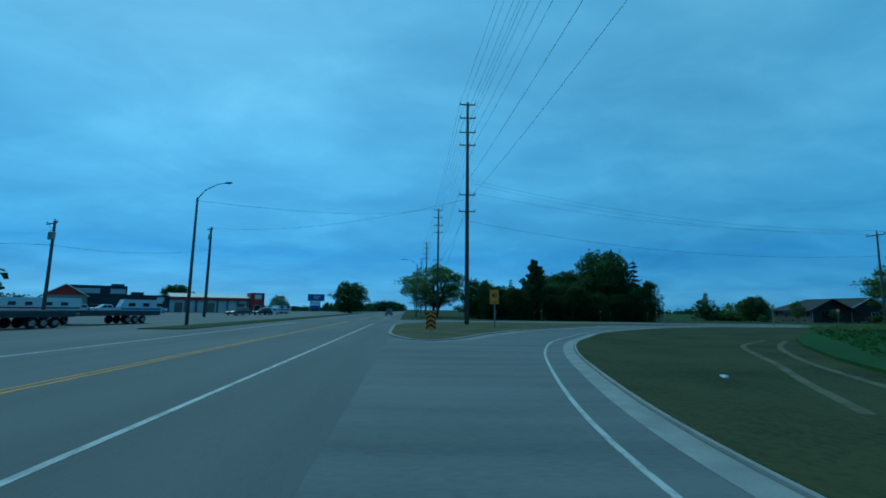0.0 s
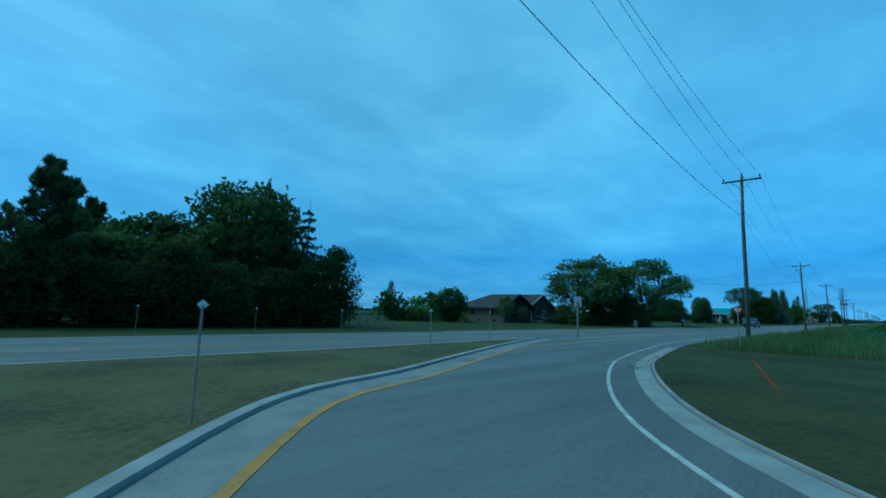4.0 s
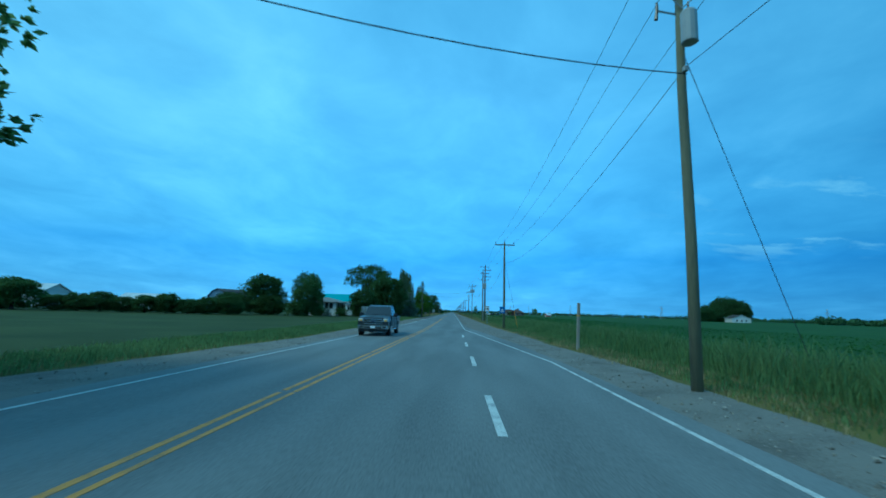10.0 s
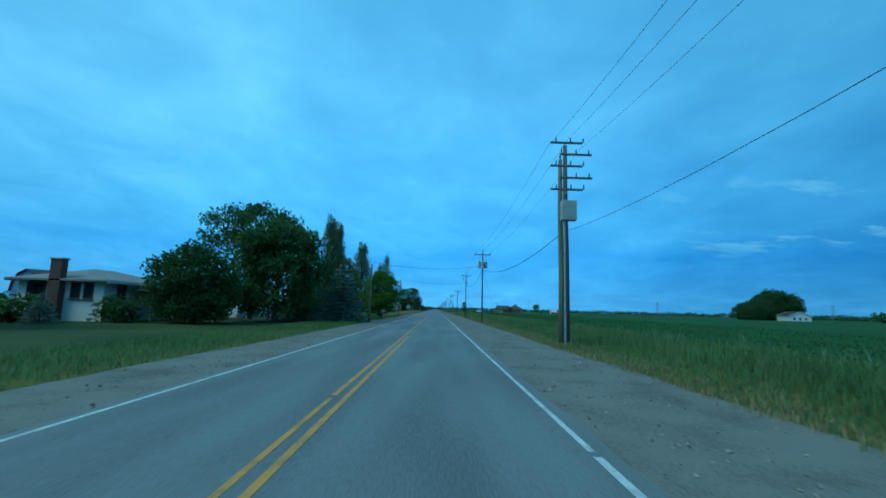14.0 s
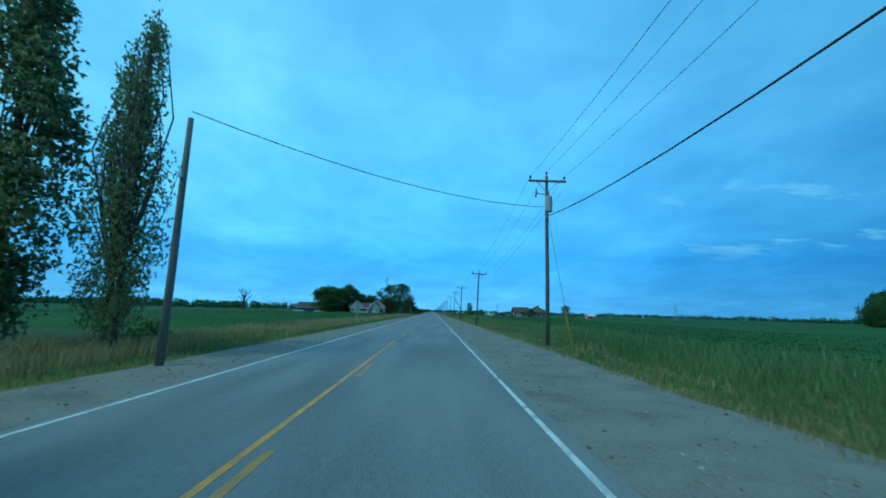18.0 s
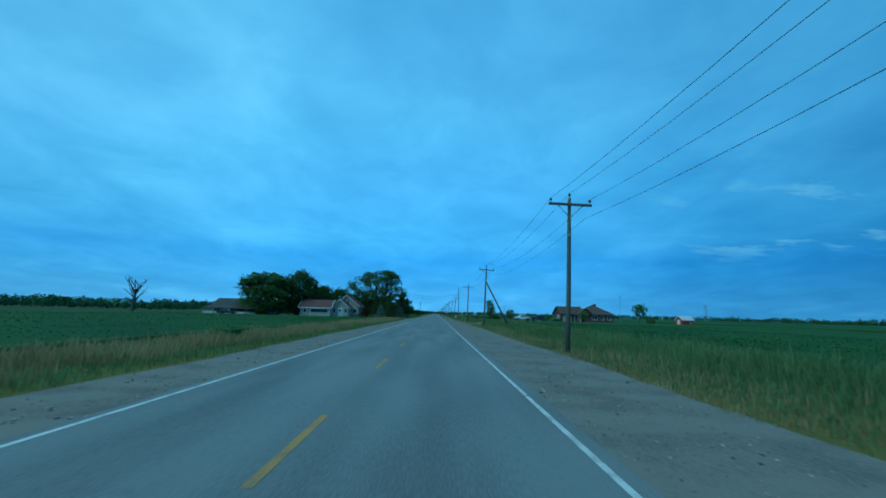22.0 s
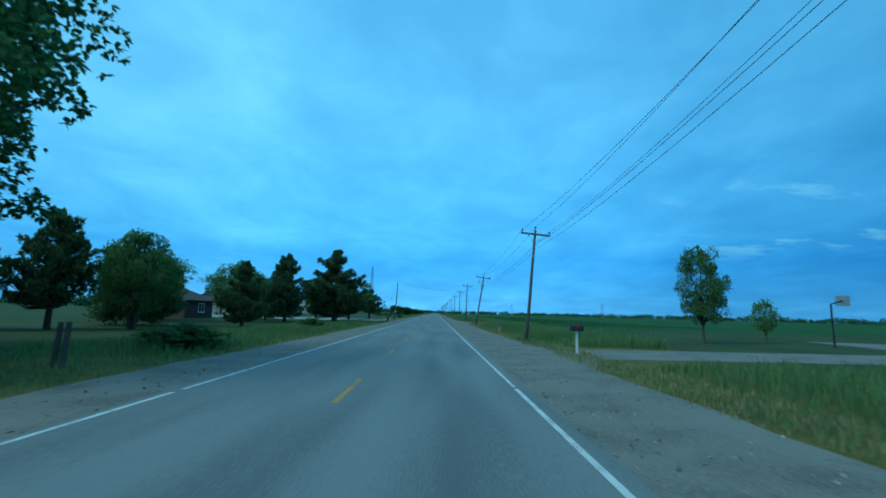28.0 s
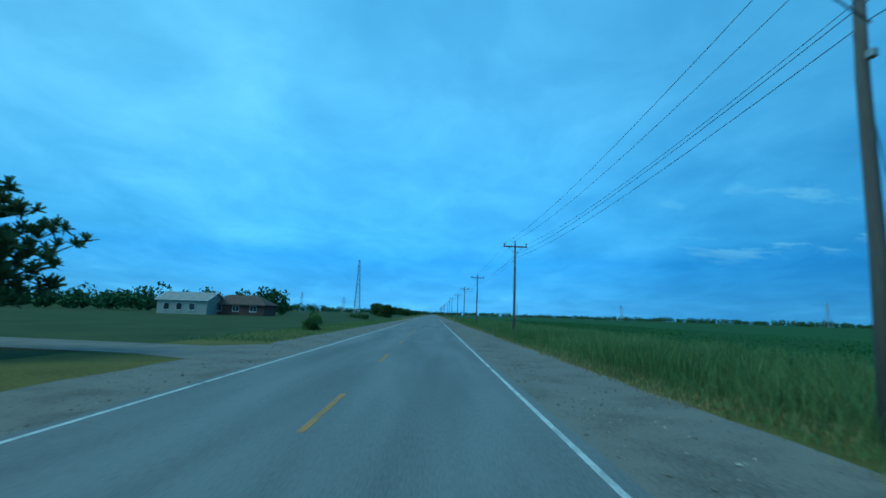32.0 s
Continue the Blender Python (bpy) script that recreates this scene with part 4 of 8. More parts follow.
LINE = [  # x, y, height, lean, transformers, arm, treated
    (10.7, 52.5, 11.8, 1.2, 0, 2.4, False), (8.3, 106.6, 10.7, 0.0, 1, 2.3, True), (8.3, 147.3, 9.9, 0.0, 0, 2.3, True), (8.55, 187.0, 10.4, 0.0, 0, 0, False),
    (7.75, 222.3, 9.35, 0.0, 3, 2.1, True), (8.1, 261.2, 9.4, 0.0, 1, 2.1, False), (7.85, 299.0, 7.35, 2.2, 0, 2.1, False), (7.9, 337.2, 7.4, 1.5, 0, 2.1, False),
    (8.13, 376.8, 8.05, 2.4, 0, 2.1, False), (8.4, 412.6, 7.8, 0.8, 0, 2.2, False), (8.0, 444.6, 8.9, 0.0, 0, 0, True), (8.07, 478.3, 7.7, 5.0, 0, 2.1, False),
    (8.0, 516.0, 7.6, 8.3, 1, 2.1, False), (8.36, 545.6, 8.0, 2.4, 0, 2.1, False), (8.7, 578.0, 8.1, 0.6, 0, 2.1, False),
] + [(8.6 + 0.2 * (i % 3), 611.0 + 33 * i, 8.0, 0.4, 0, 2.1, False) for i in range(14)]
tips = []
for x, y, h, lean, tr, arm, treated in LINE:
    if y == 187.0:
        # a pair of close poles with stacked crossarms
        a = utility_pole(x + 0.34, y + 0.5, 11.2, 0, r=0.17, label="pair-mounted tall timber pole with stacked crossarms")
        b = utility_pole(x - 0.14, y - 0.2, 10.1, 0, r=0.16, label="second timber pole close beside with cable boxes", mat=TREATED)
        stack = thing("crossarm_stack", pose(x + 0.2, y - 0.7, 0), "stacked timber crossarms bolted to paired poles", "crossarms")
        for k in range(5):
            dz = 10.9 - 0.66 * k
            part("crossarm", Geo().box(-1.0 + 0.5 * (k % 2), 0.75 + 0.5 * (k % 2), -0.06, 0.06, dz - 0.05, dz + 0.05, 0.01), POLE_WOOD, stack)
            for s in (-0.7, 0.1, 0.8):
                part("insulator", Geo().tube([(s + 0.3 * (k % 2), 0, dz + 0.04), (s + 0.3 * (k % 2), 0, dz + 0.28)], [0.04, 0.03], 8), PORCELAIN, stack)
        part("cable_box", Geo().box(-0.5, 0.3, -0.35, 0.05, 6.5, 7.6, 0.04), TANK, stack)
        part("conduit", Geo().tube([(-0.3, -0.1, 0), (-0.3, -0.1, 6.6)], 0.06, 8), GALV, stack)
        tips.append([Vector((x - 0.8, y, 10.9)), Vector((x + 0.3, y, 11.3)), Vector((x + 1.1, y, 10.9)), Vector((x, y, 6.0))])
        continue
    t = utility_pole(x, y, h, arm, lean, TREATED if treated else POLE_WOOD, r=0.14 if y < 160 else 0.118, transformers=tr, bracket=tr == 1,
                     label="leaning weathered utility pole with a crossarm" if lean > 3 else "")
    if not arm:
        t = [Vector((x - 0.25, y, h - 0.5)), t[0], Vector((x + 0.25, y, h - 0.5)), t[-1]]
    tips.append(t)
for k in range(3):
    wires("power_line", [[t[k] for t in tips]], "thin dark conductor strung from pole to pole", 0.008)
wires("telephone_cable", [[t[3] for t in tips[:4]]], "thin dark cable slung low between the poles", 0.009, 0.03)
wires("telephone_cable", [[t[3] for t in tips[3:6]]], "thick dark cable slung low between the poles", 0.024, 0.03)
wires("telephone_cable", [[t[2] + Vector((-0.2, 0, -0.9)) for t in tips[5:9]]], "thin dark cable slung below the crossarms", 0.008, 0.018)
wires("telephone_cable", [[t[1] + Vector((0.1, 0, -1.2)) for t in tips[8:]]], "dark cable slung below the crossarms", 0.009, 0.016)
wires("telephone_cable", [[t[1] + Vector((0.15, 0, -1.5)) for t in tips[10:]]], "second dark cable slung below the crossarms", 0.009, 0.016)
brace = thing("brace_pole", pose(8.3, 376.8, 0), "slanting timber prop against a utility pole", "brace pole")
part("prop", Geo().tube([(3.4, 0.1, -0.2), (0.1, 0.0, 6.1)], [0.125, 0.10], 10), POLE_WOOD, brace, smooth=True)

# poles across the road with their service wires
WEST = [(-8.0, 101.0, 7.8, 0.5, 1), (-5.6, 212.4, 6.4, 0.5, 4), (-5.5, 249.6, 7.1, 1.0, 5), (-9.1, 434.1, 7.1, 2.0, 10), (-6.4, 538.0, 7.5, 3.0, 13)]
for x, y, h, lean, k in WEST:
    t = utility_pole(x, y, h, 0, lean, r=0.12, insul=False, bracket=y == 212.4, label="bare weathered service pole beside the verge" if lean < 3 else "leaning bare service pole beside the drive")
    wires("service_wire", [[t[0], tips[k][3] + Vector((0, 0, -0.2 if k == 1 else 0.5))]], "sagging service wire across the road", 0.016, 0.05 if k == 10 else 0.035)
wires("service_wire", [[Vector((-8.0, 101.0, 7.9)), tips[1][0]]], "thin service wire across the road", 0.011, 0.02)
wires("service_wire", [[Vector((-9.0, 434.1, 6.2)), tips[10][3] + Vector((0, 0, -0.6))]], "second service wire across the road", 0.012, 0.03)
# guy wires with yellow guards
for x, y, h, dx, dy, guard in ((8.3, 106.6, 8.4, 4.4, 2.0, False), (8.3, 147.3, 7.4, 1.6, 0.0, True), (7.75, 222.3, 7.0, 2.4, 2.5, False), (8.1, 261.2, 7.0, 1.5, 0.6, True),
                               (8.0, 444.6, 7.6, 1.3, -0.4, True), (8.4, 545.6, 6.4, 2.0, 1.0, False), (-5.5, 249.6, 6.0, -2.2, 1.2, False), (-6.4, 538.0, 6.6, -2.4, 1.0, False), (12.7, 1.6, 14.0, 2.4, -4.6, True)):
    root = thing("guy_wire", pose(x, y, 0), "taut steel guy wire" + (" with a yellow guard" if guard else ""), "guy wire")
    part("strand", Geo().tube([(0.08, 0, h), (dx, dy, 0)], 0.010, 5), WIRE, root)
    if guard:
        part("guard", Geo().tube([(dx * (1 - 2.0 / h), dy * (1 - 2.0 / h), 2.0), (dx, dy, -0.02)], 0.035, 8), GUY_YELLOW, root)

# tall line along the main road
def tall_pole(x, y, h):
    root = thing("transmission_pole", pose(x, y, 0, 0, 0, 90), "very tall timber pole with many short crossarms", "utility pole", "main road poles")
    part("pole", Geo().tube([(0, 0, -0.2), (0, 0, h * 0.5), (0, 0, h)], [0.27, 0.22, 0.15], 14), POLE_WOOD, root, smooth=True)
    out = []
    for k, z in enumerate((h - 0.3, h - 2.0, h - 3.8, h - 5.4, h - 11.5, h - 13.5)):
        part("crossarm", Geo().box(-0.95, 0.95, -0.06, 0.06, z - 0.06, z + 0.06, 0.01), POLE_WOOD, root)
        for s in (-0.9, 0.9):
            part("insulator", Geo().tube([(s, 0, z + 0.04), (s, 0, z + 0.34)], [0.05, 0.03], 8), PORCELAIN, root)
        out += [root.matrix_basis @ Vector((-0.9, 0, z + 0.36)), root.matrix_basis @ Vector((0.9, 0, z + 0.36))]
    return out


tall = [tall_pole(*p) for p in ((72.0, 6.5, 26.0), (12.7, 1.6, 26.6), (-34.2, -1.0, 24.1), (-84.0, -4.0, 24.0), (-132.0, -6.5, 24.0), (-185, -9, 24), (-240, -12, 24), (-300, -15, 24))]
for k in range(10):
    wires("power_line", [[t[k] for t in tall]], "high conductor along the main road", 0.013, 0.012)
wires("power_line", [[Vector((12.7, 1.6, 17.0)), tips[0][1]]], "conductor from the tall pole to the county road line", 0.009, 0.03)
wires("power_line", [[Vector((12.7, 1.6, 16.6)), tips[0][0]]], "conductor from the tall pole to the county road line", 0.009, 0.03)
wires("power_line", [[Vector((12.7, 1.6, 15.5)), tips[0][2]]], "conductor from the tall pole to the county road line", 0.009, 0.03)
wires("telephone_cable", [[Vector((12.7, 1.6, 12.0)), tips[0][3]]], "cable from the tall pole to the county road line", 0.013, 0.03)
LOT = [utility_pole(-14.2, -41.0, 15.4, 1.0, rz=90, transformers=1, r=0.26), utility_pole(12.5, -45.5, 11.2, 2.6, rz=60, transformers=2, r=0.19)]
wires("power_line", [[Vector((12.7, 1.6, 14.6)), LOT[0][0]]], "conductor across the main road", 0.013, 0.03)
wires("service_wire", [[Vector((22.0, -24.7, 11.6)), tall[2][0]]], "thin wire from the street lamp to a tall pole", 0.013, 0.02)
wires("power_line", [[LOT[0][3], LOT[1][3], Vector((60, -66, 8.5))]], "cable along the yard", 0.018, 0.03)


def street_lamp(x, y, h, ux, uy):
    d = Vector((ux, uy, 0)).normalized()
    root = thing("street_lamp", pose(x, y, 0), "tall grey street lamp with a curved arm", "street lamp", "street lamps")
    part("column", Geo().tube([(0, 0, 0), (0, 0, h)], [0.16, 0.10], 12), LAMP_STEEL, root, smooth=True)
    part("base_plate", Geo().box(-0.2, 0.2, -0.2, 0.2, 0, 0.05, 0.01), LAMP_STEEL, root)
    part("arm", Geo().tube([(0, 0, h - 0.1), tuple(d * 0.9 + Vector((0, 0, h + 0.7))), tuple(d * 2.2 + Vector((0, 0, h + 1.15))), tuple(d * 3.0 + Vector((0, 0, h + 1.2)))], [0.05, 0.045, 0.04, 0.04], 8), LAMP_STEEL, root, smooth=True)
    head = d * 3.4 + Vector((0, 0, h + 1.2))
    part("lamp_head", Geo().ball(head, 0.42, 0.2, 0.09), LAMP_STEEL, root, smooth=True, m=Matrix.Translation(head) @ pose(0, 0, 0, 0, 0, math.degrees(math.atan2(uy, ux))) @ Matrix.Translation(-head))


street_lamp(22.0, -24.7, 11.9, 0.30, 1)
street_lamp(-35.9, -5.6, 11.7, -0.35, -1)

# ---- trees ----
def leaf_cards(name, blobs, per, size, mat, seed, droop=0.0, aspect=0.55):
    """Sprays of pointed leaves set over a crowd of clumps (centre, radii); each spray fans outwards, its leaves lying mostly flat."""
    r = np.random.default_rng(seed)
    fan = 8
    cs, ups, sides = [], [], []
    for c, rad in blobs:
        m = max(3, per // fan)
        d = r.normal(0, 1, (m, 3))
        d[:, 2] = np.where(d[:, 2] < -0.4, d[:, 2] * 0.4, d[:, 2])
        d /= np.linalg.norm(d, axis=1)[:, None]
        p = np.array(c) + d * np.array(rad) * (r.uniform(0.30, 1.0, m) ** 0.5 * r.uniform(0.85, 1.22, m))[:, None]
        axis = d * 0.8 + r.normal(0, 0.35, (m, 3)) + (0, 0, 0.1 - droop)
        axis /= np.linalg.norm(axis, axis=1)[:, None]
        u = np.repeat(axis, fan, 0) + r.normal(0, 0.55, (m * fan, 3))
        u /= np.linalg.norm(u, axis=1)[:, None]
        nrm = r.normal(0, 0.45, (m * fan, 3)) + (0, 0, 1.0)
        b = np.cross(u, nrm)
        b /= np.linalg.norm(b, axis=1)[:, None] + 1e-6
        s = size * r.uniform(0.6, 1.4, m * fan)[:, None]
        cs.append(np.repeat(p, fan, 0) + u * s * r.uniform(0.4, 1.5, m * fan)[:, None]), ups.append(u * s), sides.append(b * s * aspect)
    return cards(name, np.concatenate(cs), np.concatenate(ups), np.concatenate(sides), mat, kite=True)


def limbs(name, trunk, tips, r0, seed, n=9):
    """A trunk with tapered limbs that bend towards the clumps."""
    rr = random.Random(seed)
    g = Geo()
    pts = [Vector(p) for p in trunk]
    rad = [r0 * (1 - 0.75 * i / (len(pts) - 1)) for i in range(len(pts))]
    g.tube([pts[0] - Vector((0, 0, 0.2))] + pts[0:], [r0 * 1.35] + [r0 * 1.1] + rad[1:], n)
    for t in tips:
        t = Vector(t)
        k = min(len(pts) - 2, max(1, int((t.z - pts[0].z) / max(0.1, pts[-1].z - pts[0].z) * 0.62 * (len(pts) - 1))))
        a = pts[k].lerp(pts[k + 1], rr.random())
        mid = a.lerp(t, 0.5) + Vector((rr.uniform(-0.14, 0.14), rr.uniform(-0.14, 0.14), 0.08)) * (t - a).length
        r1 = rad[k] * rr.uniform(0.3, 0.5)
        g.tube([a, mid, t], [r1, r1 * 0.6, r1 * 0.18], 6)
    return g.mesh(name, True)


def broad_tree(seed, n_blobs, per, leaf, bottom=0.22, wide=0.5, spread=1.0, blob=0.15, trunk_r=0.035, flat=1.0, mat=None, multi=1, boughs=26, droop=0.0):
    """Meshes of a broad tree, one unit high and about one wide: clumps of leaves at the ends of the limbs, with gaps between."""
    rr = random.Random(seed)
    blobs = []
    while len(blobs) < n_blobs:
        a, z = rr.uniform(0, 2 * math.pi), rr.uniform(0, 1)
        prof = math.sin(math.pi * (0.12 + 0.80 * z ** 0.85)) ** 0.7
        lump = 1.0 + 0.30 * noise.noise((1.6 * math.cos(a) + seed, 1.6 * math.sin(a), 2.6 * z))
        k = rr.uniform(0.2, 1.0) ** 0.5 * wide * prof * spread * lump
        b = blob * rr.uniform(0.55, 1.25)
        top = 0.92 * (1.0 + 0.10 * noise.noise((2.0 * math.cos(a), 2.0 * math.sin(a), seed)))
        blobs.append(((k * math.cos(a), k * math.sin(a), bottom + (1 - bottom) * (0.05 + top * z * 0.92)), (b, b, b * 0.62 * flat)))
    crown = leaf_cards("crown", blobs, per, leaf, mat, seed, droop)
    stems = []
    g = Geo()
    for s in range(multi):
        ox = 0 if multi == 1 else 0.05 * math.cos(2.1 * s)
        oy = 0 if multi == 1 else 0.05 * math.sin(2.1 * s)
        stems.append([(ox * 0.6, oy * 0.6, 0), (ox * 1.2, oy * 1.2, 0.14), (ox * 2 + rr.uniform(-0.02, 0.02), oy * 2, 0.34), (ox * 3, oy * 3 + rr.uniform(-0.02, 0.02), 0.58), (ox * 3.6, oy * 3.6, 0.85)])
    tips = [b[0] for b in blobs]
    rr.shuffle(tips)
    for s, st in enumerate(stems):
        me = limbs("x", st, tips[s::multi][: boughs // multi], trunk_r * (1 if multi == 1 else 0.72), seed + s)
        g.add([v.co for v in me.vertices], [tuple(p.vertices) for p in me.polygons])
        bpy.data.meshes.remove(me)
    return g.mesh("trunk", True), crown


def conifer(seed, tiers, per, leaf, mat, wide=0.5, bottom=0.04, droop=0.3, ragged_=0.2, trunk_r=0.022, power=0.9):
    """Meshes of a spruce: whorls of flat boughs in layers, each clothed in needle sprays that turn up at the tip."""
    rr = random.Random(seed)
    r = np.random.default_rng(seed)
    g = Geo()
    g.tube([(0, 0, -0.02), (0, 0, 0.5), (0, 0, 0.99)], [trunk_r * 1.2, trunk_r * 0.7, 0.003], 8)
    cs, ups, sides = [], [], []
    for i in range(tiers):
        z = bottom + (0.97 - bottom) * (i / tiers)
        reach = wide * (1 - (z - bottom) / (1.02 - bottom)) ** power
        k = max(4, round(9 * (1 - i / tiers)) + 3)
        for j in range(k):
            a = 2 * math.pi * (j + 0.5 * (i % 2)) / k + rr.uniform(-0.25, 0.25)
            ln = reach * rr.uniform(1 - ragged_ * 1.6, 1 + ragged_)
            zj = z + rr.uniform(-0.012, 0.012)
            fall = droop * ln * 0.45
            g.tube([(0, 0, zj), (math.cos(a) * ln * 0.6, math.sin(a) * ln * 0.6, zj - fall * 0.8), (math.cos(a) * ln, math.sin(a) * ln, zj - fall * 0.8)], [trunk_r * 0.28, trunk_r * 0.18, 0.001], 4, False)
            m = max(6, int(per * (0.3 + ln / max(wide, 1e-3))))
            t = r.uniform(0.10, 1.04, m) ** 0.7
            out, tan = np.array([math.cos(a), math.sin(a), 0.0]), np.array([-math.sin(a), math.cos(a), 0.0])
            across = r.normal(0, 1, m) * (0.26 * ln * (1.12 - t) + 0.010)
            drop = -fall * np.minimum(1.0, t * 1.4) + 0.05 * ln * np.maximum(0, t - 0.75) * 4
            p = out * (t * ln)[:, None] + tan * across[:, None]
            p[:, 2] = zj + drop - 0.25 * np.abs(across) + r.normal(0, 0.012 * ln + 0.003, m)
            u = out + tan * (np.sign(across) * 0.7)[:, None] + r.normal(0, 0.35, (m, 3)) + (0, 0, 0.1)
            u /= np.linalg.norm(u, axis=1)[:, None]
            b = np.cross(u, r.normal(0, 0.35, (m, 3)) + (0, 0, 1.0))
            b /= np.linalg.norm(b, axis=1)[:, None] + 1e-6
            s = leaf * r.uniform(0.6, 1.3, m)[:, None]
            cs.append(p), ups.append(u * s), sides.append(b * s * 0.42)
    return g.mesh("trunk", True), cards("crown", np.concatenate(cs), np.concatenate(ups), np.concatenate(sides), mat, kite=True)


def pine(seed, tiers, per, leaf, mat, wide=0.5, bottom=0.12, trunk_r=0.03):
    """Meshes of a pine: rising limbs that end in upright tufts of long needles."""
    rr = random.Random(seed)
    r = np.random.default_rng(seed)
    g = Geo()
    g.tube([(0, 0, -0.02), (0.01, 0, 0.5), (0, 0, 0.96)], [trunk_r * 1.2, trunk_r * 0.7, 0.004], 8)
    spots = []
    for i in range(tiers):
        q = i / (tiers - 1)
        z = bottom + (0.90 - bottom) * q
        reach = wide * min(1.0, 0.72 + 1.4 * q) * (1.03 - q) ** 0.62
        for j in range(max(4, round(10 - 6 * q))):
            a = rr.uniform(0, 2 * math.pi)
            ln = reach * rr.uniform(0.55, 1.12)
            lift = rr.uniform(0.05, 0.45) * ln
            tip = Vector((math.cos(a) * ln, math.sin(a) * ln, z + lift))
            root = Vector((0, 0, z))
            mid = root.lerp(tip, 0.55) - Vector((0, 0, 0.12 * ln))
            g.tube([root, mid, tip], [trunk_r * 0.34, trunk_r * 0.2, 0.003], 4, False)
            for k in range(9):
                t = 0.2 + 0.8 * (k / 8) ** 0.8
                c = (root * (1 - t) ** 2 + mid * (2 * t * (1 - t)) + tip * t * t)
                w = 0.13 * ln * (1.1 - 0.5 * t)
                spots.append((c.x + rr.gauss(0, w), c.y + rr.gauss(0, w), c.z + abs(rr.gauss(0, 0.012)) + 0.01))
            spots.append(tuple(tip))
    c = np.repeat(np.array(spots), per, 0)
    n = len(c)
    u = r.normal(0, 0.75, (n, 3)) + (0, 0, 0.85)
    u /= np.linalg.norm(u, axis=1)[:, None]
    b = np.cross(u, r.normal(0, 1, (n, 3)))
    b /= np.linalg.norm(b, axis=1)[:, None] + 1e-6
    s = leaf * r.uniform(0.6, 1.3, n)[:, None]
    return g.mesh("trunk", True), cards("crown", c + u * s * 0.9, u * s, b * s * 0.26, mat, taper=0.5)


def column_tree(seed, n_blobs, per, leaf, mat, wide=0.5, bottom=0.06, twigs=False):
    """Meshes of a narrow upright tree: a poplar or a clipped cedar."""
    rr = random.Random(seed)
    blobs = []
    for i in range(n_blobs):
        z = bottom + (0.96 - bottom) * (i + rr.random()) / n_blobs
        q = (z - bottom) / (1 - bottom)
        prof = min(1.0, 0.45 + 2.2 * q) * (1 - q ** 2.6) ** 0.6
        slim = wide < 0.3
        a, k = rr.uniform(0, 6.28), rr.uniform(0.2, 0.95 if slim else 0.82) * wide * prof
        b = wide * (rr.uniform(0.2, 0.38) if slim else rr.uniform(0.32, 0.55)) * (0.4 + 0.6 * prof)
        blobs.append(((k * math.cos(a), k * math.sin(a), z), (b, b, rr.uniform(0.05, 0.1) if slim else b * 0.56)))
    crown = leaf_cards("crown", blobs, per, leaf, mat, seed, droop=-0.5 if twigs else 0.0)
    tr = limbs("trunk", [(0, 0, 0), (0.0, 0, 0.2), (0.01, 0, 0.5), (0, 0.01, 0.97)], [(b[0][0], b[0][1], min(1.0, b[0][2] + 0.08)) for b in blobs[:: 2 if twigs else 4]], 0.016, seed, 7)
    return tr, crown


